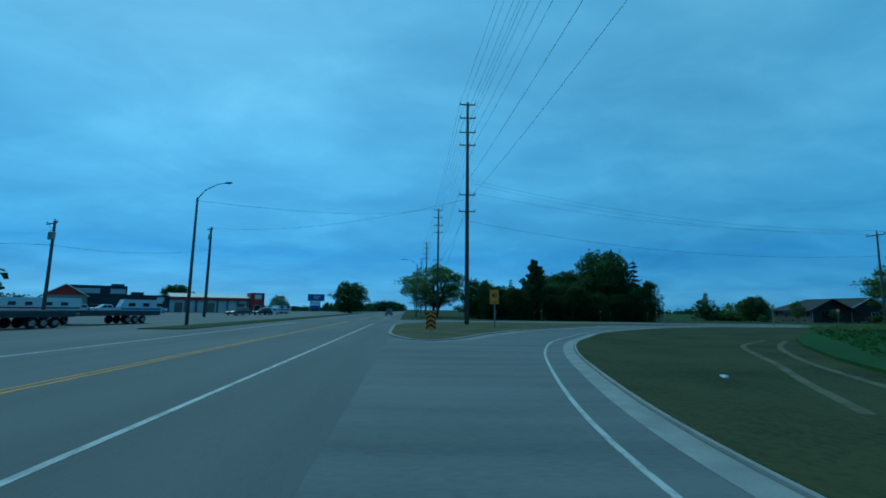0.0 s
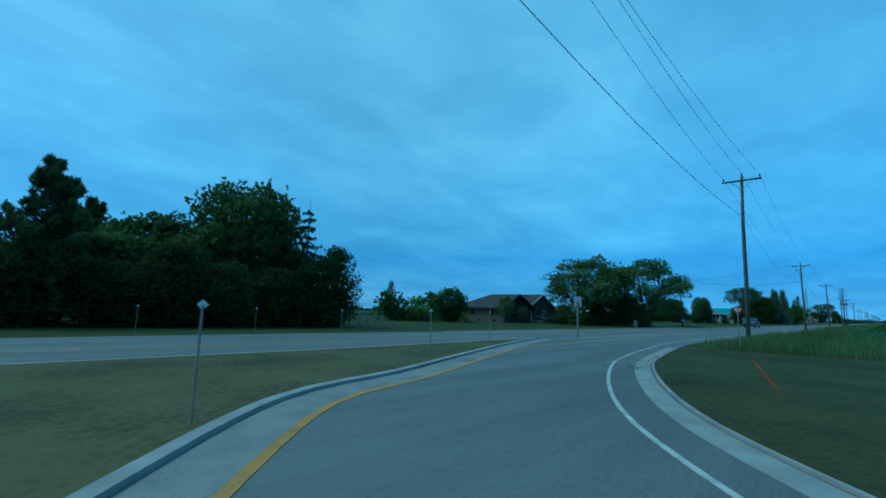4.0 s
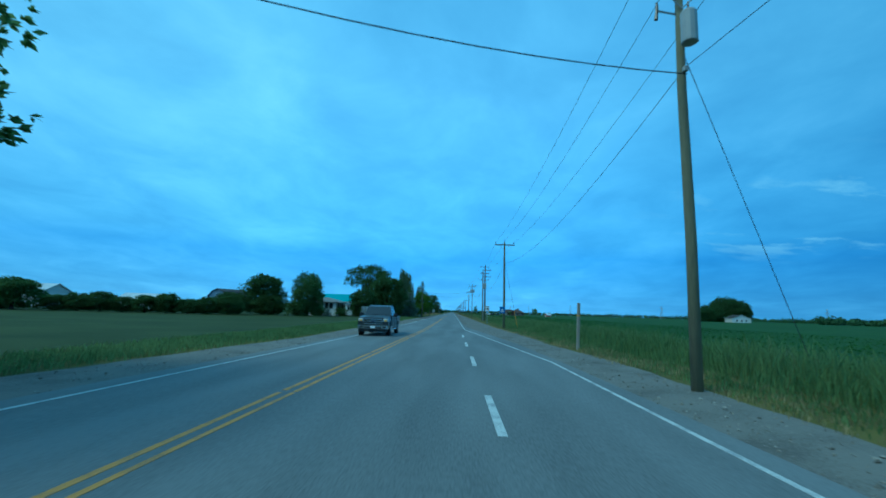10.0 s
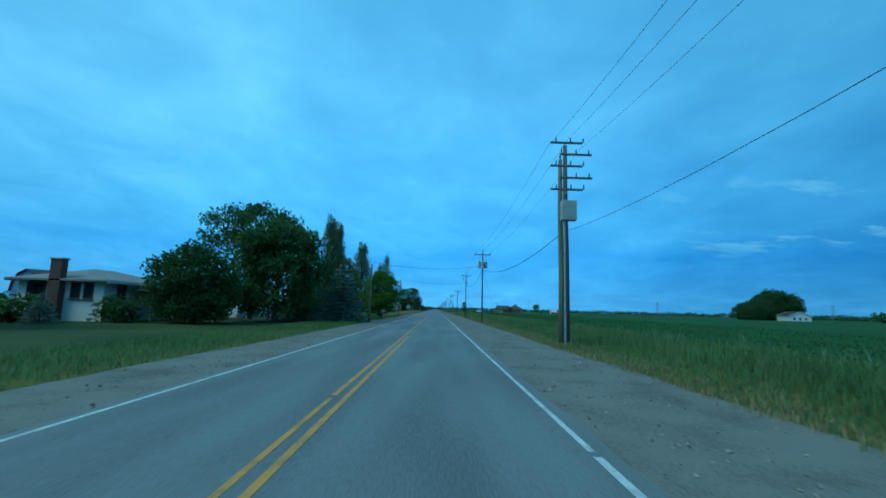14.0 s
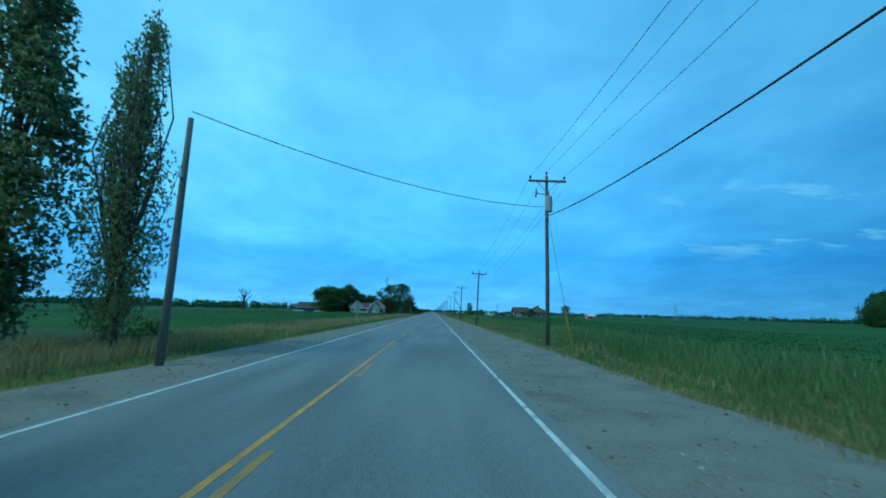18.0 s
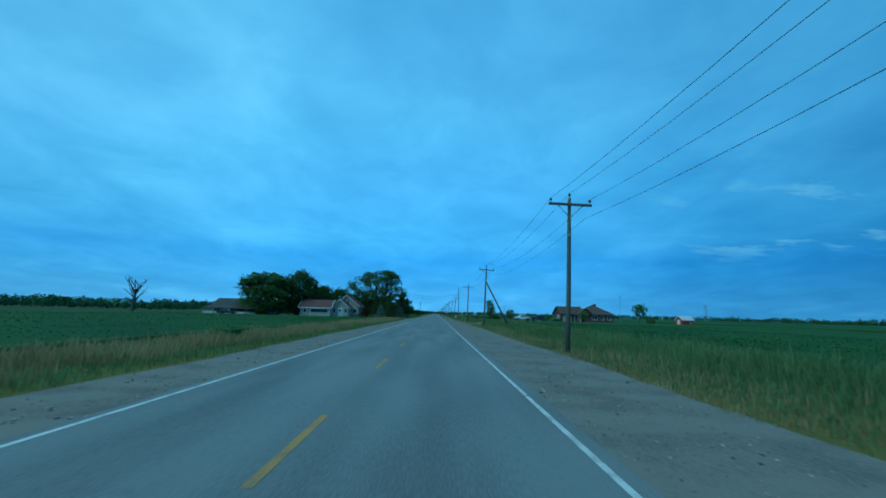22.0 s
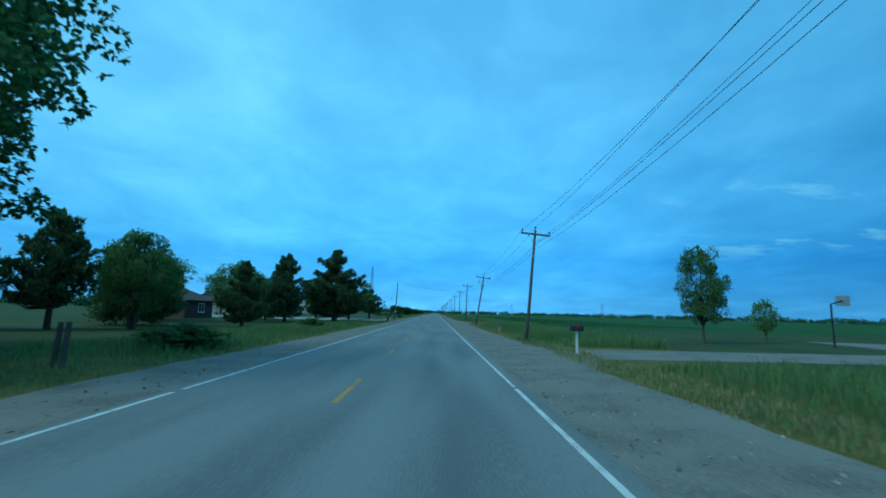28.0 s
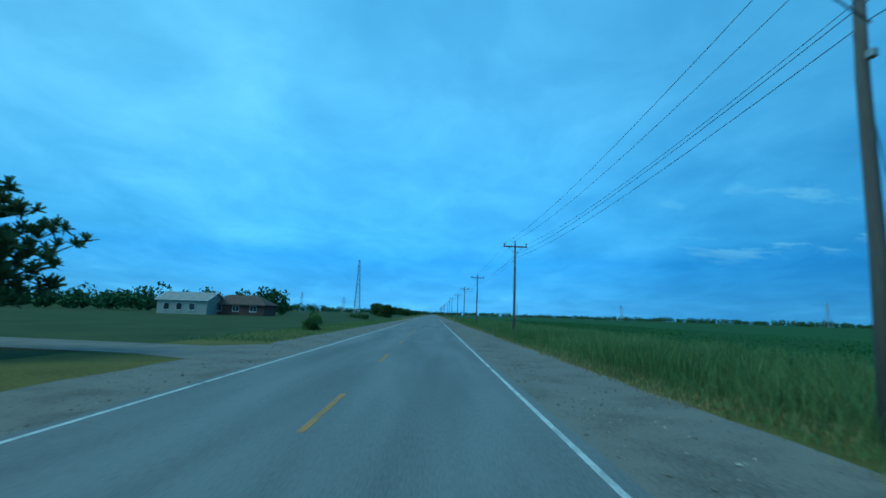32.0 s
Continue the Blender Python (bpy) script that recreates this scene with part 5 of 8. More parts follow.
KINDS = {
    "maple": [broad_tree(11, 100, 760, 0.0084, 0.20, 0.47, blob=0.115, trunk_r=0.024, mat=LEAF, multi=3, boughs=48), broad_tree(12, 100, 760, 0.0084, 0.16, 0.47, blob=0.115, mat=LEAF, multi=2, boughs=48), broad_tree(13, 85, 640, 0.0096, 0.18, 0.48, blob=0.12, trunk_r=0.026, mat=LEAF, boughs=40), broad_tree(14, 70, 640, 0.0085, 0.50, 0.50, blob=0.11, trunk_r=0.026, mat=LEAF_DARK, boughs=40)],
    "dark": [broad_tree(21, 150, 430, 0.0132, 0.02, 0.46, blob=0.14, flat=1.2, mat=LEAF_DARK), broad_tree(22, 150, 430, 0.0132, 0.02, 0.44, blob=0.14, flat=1.2, mat=LEAF_DARK)],
    "bright": [broad_tree(31, 75, 640, 0.0128, 0.08, 0.44, blob=0.135, mat=LEAF_BRIGHT, multi=3, boughs=36)],
    "airy": [broad_tree(41, 125, 720, 0.0074, 0.26, 0.57, 1.05, 0.098, 0.05, 0.9, mat=LEAF_DARK, multi=2, boughs=44, droop=0.45), broad_tree(44, 90, 560, 0.0080, 0.24, 0.56, 1.05, 0.09, 0.03, 0.8, mat=LEAF_DARK, boughs=50)],
    "young": [broad_tree(51, 50, 130, 0.024, 0.30, 0.46, blob=0.15, trunk_r=0.02, mat=LEAF_BRIGHT), broad_tree(52, 50, 120, 0.024, 0.26, 0.44, blob=0.14, trunk_r=0.02, mat=LEAF)],
    "shrub": [broad_tree(61, 40, 110, 0.045, 0.0, 0.52, blob=0.22, trunk_r=0.015, mat=LEAF_DARK), broad_tree(62, 40, 110, 0.045, 0.0, 0.52, blob=0.22, trunk_r=0.015, mat=LEAF)],
    "red_shrub": [broad_tree(63, 30, 80, 0.05, 0.0, 0.5, blob=0.22, trunk_r=0.015, mat=RED_SHRUB)],
    "poplar": [column_tree(71, 130, 420, 0.0062, POPLAR_LEAF, 0.18, 0.05), column_tree(72, 120, 260, 0.0046, POPLAR_LEAF, 0.15, 0.06, True)],
    "cedar": [column_tree(81, 80, 520, 0.012, CEDAR, 0.5, 0.0), column_tree(82, 80, 520, 0.012, CEDAR, 0.5, 0.0)],
    "blue_spruce": [conifer(91, 15, 170, 0.017, BLUE_NEEDLE, 0.5, 0.03, 0.30, 0.18, power=0.75)],
    "spruce": [conifer(92, 15, 62, 0.024, NEEDLE, 0.5, 0.10, 0.35, 0.2), conifer(93, 14, 62, 0.024, CEDAR, 0.5, 0.06, 0.35, 0.25)],
    "pine": [pine(95, 17, 30, 0.020, NEEDLE, 0.5, 0.07), pine(96, 16, 30, 0.021, NEEDLE, 0.5, 0.17)],
}
TREE_WORDS = {"maple": ("broad_tree", "tree"), "dark": ("broad_tree", "tree"), "bright": ("broad_tree", "tree"), "airy": ("locust_tree", "tree"), "young": ("young_tree", "tree"), "shrub": ("shrub", "shrub"),
              "red_shrub": ("shrub", "shrub"), "poplar": ("poplar_tree", "tree"), "cedar": ("cedar_tree", "tree"), "blue_spruce": ("blue_spruce", "tree"), "spruce": ("spruce_tree", "tree"), "pine": ("pine_tree", "tree")}


def plant(kind, x, y, h, w, label, k=0, rz=None, z=-0.05):
    trunk, crown = KINDS[kind][k % len(KINDS[kind])]
    nm, cat = TREE_WORDS[kind]
    rz = (x * 37 + y * 11) % 360 if rz is None else rz
    root = thing(nm, pose(x, y, z, 0, 0, rz), label, cat)
    wide = w / 0.36 if kind == "poplar" else w
    root.scale = (wide, wide, h)
    a = new("trunk", trunk)
    if not trunk.materials:
        trunk.materials.append(BARK)
    a.parent = root
    b = new("crown", crown)
    b.parent = root
    return root


# beside the junction: a dark hedgerow of cedars, maples and spruce
plant("maple", -46.5, -1.6, 13.0, 18.0, "broad maple at the end of the hedgerow", 1)
for i in range(2, 10):
    q = i / 9
    plant("cedar", -24.0 + 4.6 * q, 2.0 + 35.0 * q, 5.4 + 0.9 * math.sin(i * 2.3), 6.6, "dense dark cedar in the hedgerow", i)
for i in range(1, 8):
    q = i / 7
    plant("dark", -30.5 + 5.0 * q, 3.0 + 33.0 * q, 7.2 + 1.0 * math.sin(i * 1.7), 8.5, "dense dark tree behind the hedgerow", i)
plant("pine", -23.4, 17.7, 12.1, 8.0, "tall ragged pine in the hedgerow", 0)
plant("dark", -38.9, 34.7, 11.0, 12.0, "dense dark broadleaf tree behind the hedgerow", 0)
plant("spruce", -40, 10.5, 9.0, 5.0, "dark spruce behind the hedgerow", 1)
plant("spruce", -39, 16.0, 9.5, 5.4, "dark spruce behind the hedgerow", 0)
plant("pine", -39.5, 22.0, 12.6, 8.6, "tall ragged pine behind the hedgerow", 1)
plant("dark", -31.5, 26.5, 10.4, 12.0, "dense dark broadleaf tree above the hedgerow", 0)
plant("dark", -29.0, 33.4, 14.6, 14.0, "dense dark broadleaf tree above the hedgerow", 1)
plant("spruce", -25.0, 38.4, 13.0, 5.6, "tall dark spruce at the end of the hedgerow", 1)
plant("cedar", -19.8, 38.6, 7.4, 5.4, "rounded dark cedar at the end of the hedgerow", 1)
for x, y, h, w, k in ((-40, 62, 4.6, 5, 0), (-43, 70, 4.0, 4, 1), (-38, 66, 2.4, 5, 1), (-36, 72, 2.2, 4, 0), (-48, 78, 5.2, 6, 0)):
    plant("shrub", x, y, h, w, "shrub on the lawn beside the bungalow", k)
plant("poplar", -41.5, 63, 6.5, 2.6, "slim pale tree among shrubs", 1)
plant("dark", -33.0, 68.5, 5.6, 6.0, "small leafy tree before the bungalow", 1)
plant("young", -22.0, 69.0, 4.2, 2.7, "young lawn tree with a pale green crown", 1)
plant("shrub", -27.5, 66.0, 1.5, 1.4, "small shrub on the lawn", 1)
plant("young", -27.6, 81.5, 2.8, 2.6, "weeping ornamental shrub beside the bungalow", 1)
plant("maple", -20.0, 90.0, 12.4, 15.5, "great leafy maple on the lawn", 1, 40)
plant("maple", -13.2, 98.9, 12.2, 14.2, "great maple with forked trunks beside the drive", 0, 20)
plant("cedar", -11.4, 91.4, 3.7, 4.6, "dense dark rounded shrub under the maples", 1)
plant("cedar", -17.6, 88.6, 3.6, 5.4, "dense dark rounded shrub under the maples", 0)
plant("dark", -16.2, 94.6, 6.0, 6.5, "dark leafy tree under the maples", 0)
plant("shrub", -21.5, 86.5, 2.0, 4.5, "low hedge shrub at the house wall", 0)
plant("shrub", -25.0, 88.6, 1.6, 3.4, "low hedge shrub at the house wall", 0)
plant("shrub", -18.5, 84.8, 2.2, 3.2, "round shrub beneath the maple", 0)

plant("dark", -114.0, -34.0, 12.5, 14.0, "broad dark tree beside the main road", 1)

# farms further along
for x, y, h, w, k in [(-110 + 7.0 * i, 166 + 1.5 * (i % 3), 3.8 + 0.8 * (i % 4), 8.0, i) for i in range(7)] + [(-63 + 3.2 * i, 168 + 0.9 * i, 2.7 + 0.4 * (i % 3), 5.0, i) for i in range(9)]:
    plant("dark", x, y, h, w, "dark shelterbelt tree behind the field", k)
plant("dark", -37.0, 188.0, 8.6, 8.8, "rounded leafy tree at the farmyard edge", 0)
plant("dark", -34.5, 186.0, 4.2, 7.0, "dense dark shrubbery at the farmyard edge", 1)
plant("dark", -41.8, 184.0, 4.4, 7.0, "dense dark shrubbery at the farmyard edge", 0)
plant("dark", -27.4, 186.6, 8.9, 7.4, "windblown leafy tree beside the white house", 1)
plant("shrub", -28.5, 184.5, 2.6, 4.0, "shrub at the foot of the windblown tree", 0)
plant("shrub", -27.0, 194.5, 1.9, 3.2, "round shrub before the white house", 0)
plant("blue_spruce", -24.8, 193.4, 2.2, 2.2, "small blue spruce before the white house")
plant("shrub", -23.0, 198.0, 2.0, 2.6, "shrub at the carport", 0)
plant("spruce", -21.6, 210.0, 6.0, 3.4, "slim spruce beside the carport", 0)
plant("dark", -14.3, 208.0, 10.5, 9.8, "large dense dark tree near the road", 0)
plant("dark", -18.1, 200.0, 6.6, 7.4, "lower dark tree near the road", 1)
plant("maple", -20.6, 217.4, 14.0, 11.8, "spreading high-crowned maple over the lawn", 3)
plant("poplar", -11.8, 218.4, 12.6, 3.2, "tall narrow poplar on the lawn", 0)
plant("poplar", -11.2, 220.4, 12.2, 2.6, "tall narrow poplar on the lawn", 0, 120)
plant("blue_spruce", -8.9, 213.3, 7.0, 6.2, "broad blue spruce beside the drive")
plant("blue_spruce", -12.4, 211.2, 5.2, 5.6, "lower blue spruce beside the drive")
plant("maple", -11.7, 225.4, 8.9, 6.0, "lawn maple with a clear trunk", 2)
plant("blue_spruce", -17.9, 244.0, 8.0, 4.6, "broad blue-green spruce on the lawn", 0)
plant("dark", -20.4, 245.2, 6.7, 5.4, "dark rounded tree beside the lawn spruce", 1)
plant("spruce", -15.3, 247.4, 6.5, 3.2, "slim dark spruce on the lawn", 0)
plant("dark", -24.5, 250.8, 7.6, 5.4, "lawn tree at the back of the yard", 1)
plant("shrub", -20.5, 243.5, 2.4, 2.6, "small shrub on the lawn", 0)
plant("bright", -7.4, 236.8, 7.9, 6.6, "round bright green tree beside the road", 0)
plant("poplar", -13.6, 253.0, 14.2, 4.6, "tall ragged poplar with pale leaves", 0)
plant("poplar", -8.5, 252.0, 12.0, 3.0, "half-bare poplar with thin twigs", 1)
plant("poplar", -9.9, 253.6, 10.4, 3.4, "half-bare poplar with thin twigs", 1, 200)
plant("shrub", -10.8, 257.4, 1.0, 1.8, "weedy shrub in the ditch", 1)

# trees behind the stores
plant("dark", -107, -97.4, 10.2, 11.0, "dark tree rising behind the stores", 0)
plant("maple", -100, -57.0, 6.4, 6.5, "small green tree beside the stores", 1)
plant("shrub", -94, -64.0, 4.6, 4.0, "dark shrub beside the stores", 0)

# the farm with the sage-grey house
plant("dark", -45.5, 441, 12.2, 15.0, "massive rounded dark tree behind the farmyard", 0)
plant("dark", -38.0, 446, 13.2, 11.0, "tall dark tree behind the farmyard", 1)
plant("shrub", -45.5, 437.5, 2.4, 6.0, "dense dark shrub beside the barn", 0)
plant("dark", -33.5, 455, 9.5, 10.0, "dark tree behind the garage", 0)
plant("dark", -29.0, 462, 9.0, 9.0, "dark tree behind the house", 1)
plant("spruce", -24.0, 462, 8.6, 5.0, "dark spruce behind the house", 0)
plant("airy", -16.4, 458.6, 15.4, 14.5, "tall spreading locust with open ragged crown", 0, 10)
plant("blue_spruce", -12.6, 433.0, 4.1, 3.4, "blue spruce beside the house drive")
plant("cedar", -9.6, 430.6, 4.0, 3.9, "dense dark cedar beside the house drive", 0)
plant("spruce", -15.0, 449.5, 5.4, 4.0, "dark spruce beneath the locust", 1)
plant("blue_spruce", -9.6, 454.8, 4.1, 4.9, "broad blue spruce near the verge")
for x, y, h, w in ((-16.0, 448.4, 4.6, 3.6), (-18.4, 454.6, 5.6, 4.4), (-14.6, 452.6, 4.6, 2.6), (-17, 457.5, 5.2, 4.6)):
    plant("cedar", x, y, h, w, "dense dark cedar in the house garden", int(x))
plant("red_shrub", -18.5, 443.4, 1.9, 2.6, "maroon-leaved shrub at the house wall")
plant("shrub", -15.5, 437.6, 1.0, 1.8, "low shrub beside the rocks", 1)
plant("shrub", -8.3, 465.2, 1.0, 2.8, "rough dark shrub in the ditch grass", 0)
for x, y, h, w, kd in ((-27, 474, 8.0, 6.4, "pine"), (-23.5, 477, 8.2, 5.6, "pine"), (-20, 480, 7.4, 5.2, "maple"), (-24, 486, 7.0, 7, "dark"), (-16, 489, 6.2, 5.4, "pine"), (-29, 496, 8.0, 8, "maple"), (-34, 503, 8.5, 8, "dark"), (-23.0, 503, 7.6, 7.6, "maple"),
                       (-18.4, 508, 9.4, 7.0, "pine"), (-15.4, 513, 6.6, 5.4, "maple"), (-24, 516, 6.4, 6, "dark")):
    plant(kd, x, y, h, w, "roadside yard tree, leafy and dark" if kd != "pine" else "dark pine in the yard", int(x) % 3)
plant("shrub", -9.6, 489.0, 0.9, 2.4, "rough shrub at the ditch", 0)
plant("pine", -13.0, 513.6, 10.9, 11.0, "large dark pine with tufted boughs", 0)
plant("pine", -13.0, 524.6, 7.2, 5.2, "dark pine in the yard", 1)
plant("maple", -15.9, 539.0, 8.6, 9.6, "spreading dark yard tree beside the drive", 2, 70)
plant("pine", -13.6, 552.5, 7.0, 7.2, "round dark pine beside the drive", 1)
plant("pine", -18.6, 553.0, 6.4, 5.6, "round dark pine beside the drive", 1)
plant("shrub", -8.6, 578.0, 1.0, 1.5, "round dark shrub on the verge", 0)
for i in range(9):
    plant("shrub", -14 - 3 * (i % 4), 600 + 11 * i, 0.9 + 0.3 * (i % 3), 1.6, "small shrub on the far lawn", i)
for i in range(7):
    plant("dark", -14 - 7 * (i % 3), 690 + 40 * i, 4.5 + i % 3, 6.0, "roadside tree in the distance", i)

# the brick house's yard
plant("maple", 21.2, 479.6, 7.3, 3.4, "young oval tree on the lawn", 2)
plant("spruce", 19.6, 454.6, 4.0, 2.6, "thin young spruce with a dense skirt", 1)
plant("shrub", 19.8, 454.2, 1.8, 3.4, "dense shrub round the young spruce", 0)
plant("young", 24.6, 455.2, 3.5, 2.6, "small wide young tree", 1)
plant("young", 28.3, 483.0, 3.4, 2.0, "small young lawn tree", 1)
plant("young", 68.3, 463.0, 6.6, 5.0, "leafy lawn tree beyond the brick house", 0)
plant("shrub", 71.0, 461.0, 2.4, 2.4, "shrub beside the lawn tree", 1)
plant("young", 36.0, 454.0, 2.4, 2.0, "small thin tree before the brick house", 1)
plant("shrub", 42.0, 466.0, 1.2, 3.0, "low shrub at the brick wall", 1)
plant("young", 47.5, 455.0, 3.6, 3.2, "small tree before the brick house", 1)

# woods round the horizon
def wood(name, x0, y0, x1, y1, n, h, depth, seed, label, per=44, leaf=0.055):
    """A far belt of trees, as one mass of small leaf clumps."""
    r = np.random.default_rng(seed)
    t = r.random(n)
    d = np.array([x1 - x0, y1 - y0])
    nrm = np.array([-d[1], d[0]]) / np.hypot(*d)
    base = np.array([x0, y0]) + t[:, None] * d + nrm * r.uniform(0, depth, n)[:, None]
    prof = (0.34 + 0.66 * np.abs(np.sin(t * np.hypot(*d) / 23.0 + np.sin(t * 31) * 2))) * r.uniform(0.55, 1.0, n)
    hh = np.repeat(h * prof, per)
    # leaf clumps lie near the outside of each rounded crown
    u = r.normal(0, 1, (n * per, 3))
    u *= (r.uniform(0.55, 1.0, n * per) / np.linalg.norm(u, axis=1))[:, None]
    wide = np.repeat(r.uniform(0.30, 0.52, n), per)
    c = np.repeat(base, per, 0) + u[:, :2] * (hh * wide)[:, None]
    z = hh * (0.53 + 0.47 * u[:, 2])
    a = r.normal(0, 1, (n * per, 3))
    a /= np.linalg.norm(a, axis=1)[:, None]
    b = np.cross(a, r.normal(0, 1, (n * per, 3)))
    b /= np.linalg.norm(b, axis=1)[:, None]
    s = (h * leaf * r.uniform(0.6, 1.4, n * per))[:, None]
    ob = link(name, cards(name, np.column_stack([c, z]), a * s, b * s * 0.8, FAR_WOOD, taper=0.6), FAR_WOOD)
    return tagged(ob, label, "woodland", "", "stuff")


FAR_LABEL = "dark distant belt of woodland on the horizon"
wood("far_woods", 330, 120, 620, 470, 500, 8, 30, 1, FAR_LABEL)
wood("far_woods", 620, 470, 700, 1100, 700, 11, 40, 2, FAR_LABEL)
wood("far_woods", 700, 1100, 300, 1900, 700, 12, 60, 3, FAR_LABEL)
wood("far_woods", 300, 1900, -120, 2300, 450, 14, 60, 4, FAR_LABEL)
wood("far_woods", -60, 1900, -240, 1100, 420, 12, 60, 5, FAR_LABEL)
wood("far_woods", -150, 980, -330, 620, 420, 10, 40, 6, FAR_LABEL)
wood("far_woods", -330, 640, -460, 300, 420, 7.5, 40, 7, FAR_LABEL)
wood("far_woods", -120, 560, -300, 500, 260, 6.5, 30, 8, FAR_LABEL)
wood("far_woods", -460, 300, -420, 20, 300, 8, 40, 9, FAR_LABEL)
for x, y, h, w in ((164, 398, 9.5, 12), (173, 404, 11.5, 13), (182, 410, 12.0, 13), (189, 414, 17.5, 15), (197, 417, 18.0, 16), (205, 420, 16.5, 15), (193, 424, 15.0, 16), (211, 425, 12.0, 12)):
    plant("dark", x, y, h, w, "tall dark tree in the clump behind a field cottage", int(x))
wood("wood_clump", 268, 430, 330, 404, 60, 8, 14, 11, "low dark clump of trees beyond the field", 60, 0.07)
wood("far_woods", -48, 702, -134, 690, 130, 9.5, 22, 20, "dark belt of trees behind the far houses", 110, 0.038)
wood("far_woods", -230, -45, -420, -60, 260, 7, 30, 12, "dark trees along the main road ahead")
wood("far_woods", -130, -84, -260, -56, 220, 4, 20, 13, "dark roadside trees by the yard")
wood("far_woods", -255, -30, -330, -24, 160, 9, 12, 14, "dark roadside trees along the main road")
wood("wood_clump", -60, -130, -40, -135, 40, 15, 10, 15, "dark tree behind the sheds")
wood("far_woods", 60, -200, -300, -260, 420, 10, 40, 16, FAR_LABEL)
wood("far_woods", -120, 60, -260, 120, 320, 9, 30, 17, FAR_LABEL)
wood("far_woods", -330, -40, -1100, -80, 300, 10, 30, 18, FAR_LABEL)

# a bare dead tree in the field
dead = thing("dead_tree", pose(-87, 449, 0), "bare grey dead tree standing in the field", "tree")
rr = random.Random(5)
dg = Geo().tube([(0, 0, 0), (0.2, 0, 2.6), (0.1, 0.2, 5.0)], [0.35, 0.25, 0.16], 8)
for i in range(16):
    a = i * 2.4
    s = Vector((0.15, 0.1, 2.0 + 0.2 * i))
    e = s + Vector((math.cos(a) * rr.uniform(1.6, 3.0), math.sin(a) * rr.uniform(1.6, 3.0), rr.uniform(1.8, 3.6)))
    mid = s.lerp(e, 0.5) + Vector((0, 0, 0.2))
    dg.tube([s, mid, e], [0.12, 0.08, 0.03], 5, False)
    for j in range(4):
        f = mid.lerp(e, rr.random())
        dg.tube([f, f + Vector((rr.uniform(-0.9, 0.9), rr.uniform(-0.9, 0.9), rr.uniform(0.3, 1.3)))], [0.045, 0.015], 4, False)
dg.v = [(1.25 * x, 1.25 * y, 1.3 * z) for x, y, z in dg.v]
part("branches", dg, BARK, dead)

# ---- buildings ----
def window(root, x, y, z, w, h, face, trim=TRIM, sill=True, bars=0):
    """A window on a wall that looks towards face (degrees): frame, pane and sill as parts."""
    m = pose(x, y, z, 0, 0, face)  # local: wall in the xz plane, outward is -y
    win = new("window")
    win.empty_display_size = 0.2
    win.parent, win.matrix_basis = root, m
    f = Geo()
    t = 0.08
    f.box(-w / 2 - t, w / 2 + t, -0.05, 0.03, h, h + t, 0.008).box(-w / 2 - t, w / 2 + t, -0.05, 0.03, -t, 0, 0.008)
    f.box(-w / 2 - t, -w / 2, -0.05, 0.03, 0, h, 0.008).box(w / 2, w / 2 + t, -0.05, 0.03, 0, h, 0.008)
    for k in range(bars):
        xb = -w / 2 + w * (k + 1) / (bars + 1)
        f.box(xb - 0.03, xb + 0.03, -0.04, 0.02, 0, h)
    part("frame", f, trim, win)
    part("pane", Geo().box(-w / 2, w / 2, -0.012, 0.02, 0, h), GLASS, win)
    if sill:
        part("sill", Geo().box(-w / 2 - 0.14, w / 2 + 0.14, -0.12, 0.0, -0.16, -0.09, 0.01), trim, win)
    return win


def door(root, x, y, z, w, h, face, mat=TRIM, panes=0, panels=0, label=""):
    m = pose(x, y, z, 0, 0, face)
    d = part("door", Geo().box(-w / 2, w / 2, -0.05, 0.03, 0, h, 0.012), mat, root, label, m=m)
    rim = Geo().box(-w / 2 - 0.1, -w / 2, -0.06, 0.03, 0, h + 0.1, 0.01).box(w / 2, w / 2 + 0.1, -0.06, 0.03, 0, h + 0.1, 0.01).box(-w / 2, w / 2, -0.06, 0.03, h, h + 0.1, 0.01)
    part("door_frame", rim, TRIM, d)
    for k in range(panes):
        xb = -w / 2 + w * (k + 0.5) / panes
        part("pane", Geo().box(xb - w / panes * 0.34, xb + w / panes * 0.34, -0.062, -0.04, h * 0.55, h * 0.86), GLASS, d)
    for k in range(panels):
        zb = h * (k + 0.08) / panels
        part("panel", Geo().box(-w / 2 + 0.06, w / 2 - 0.06, -0.07, -0.04, zb, zb + h / panels * 0.86, 0.012), mat, d)
    return d


def walls(root, x0, x1, y0, y1, h, mat, t=0.25, z0=-0.2):
    part("wall", Geo().box(x0, x1, y0, y0 + t, z0, h), mat, root)
    part("wall", Geo().box(x0, x1, y1 - t, y1, z0, h), mat, root)
    part("wall", Geo().box(x0, x0 + t, y0 + t, y1 - t, z0, h), mat, root)
    part("wall", Geo().box(x1 - t, x1, y0 + t, y1 - t, z0, h), mat, root)


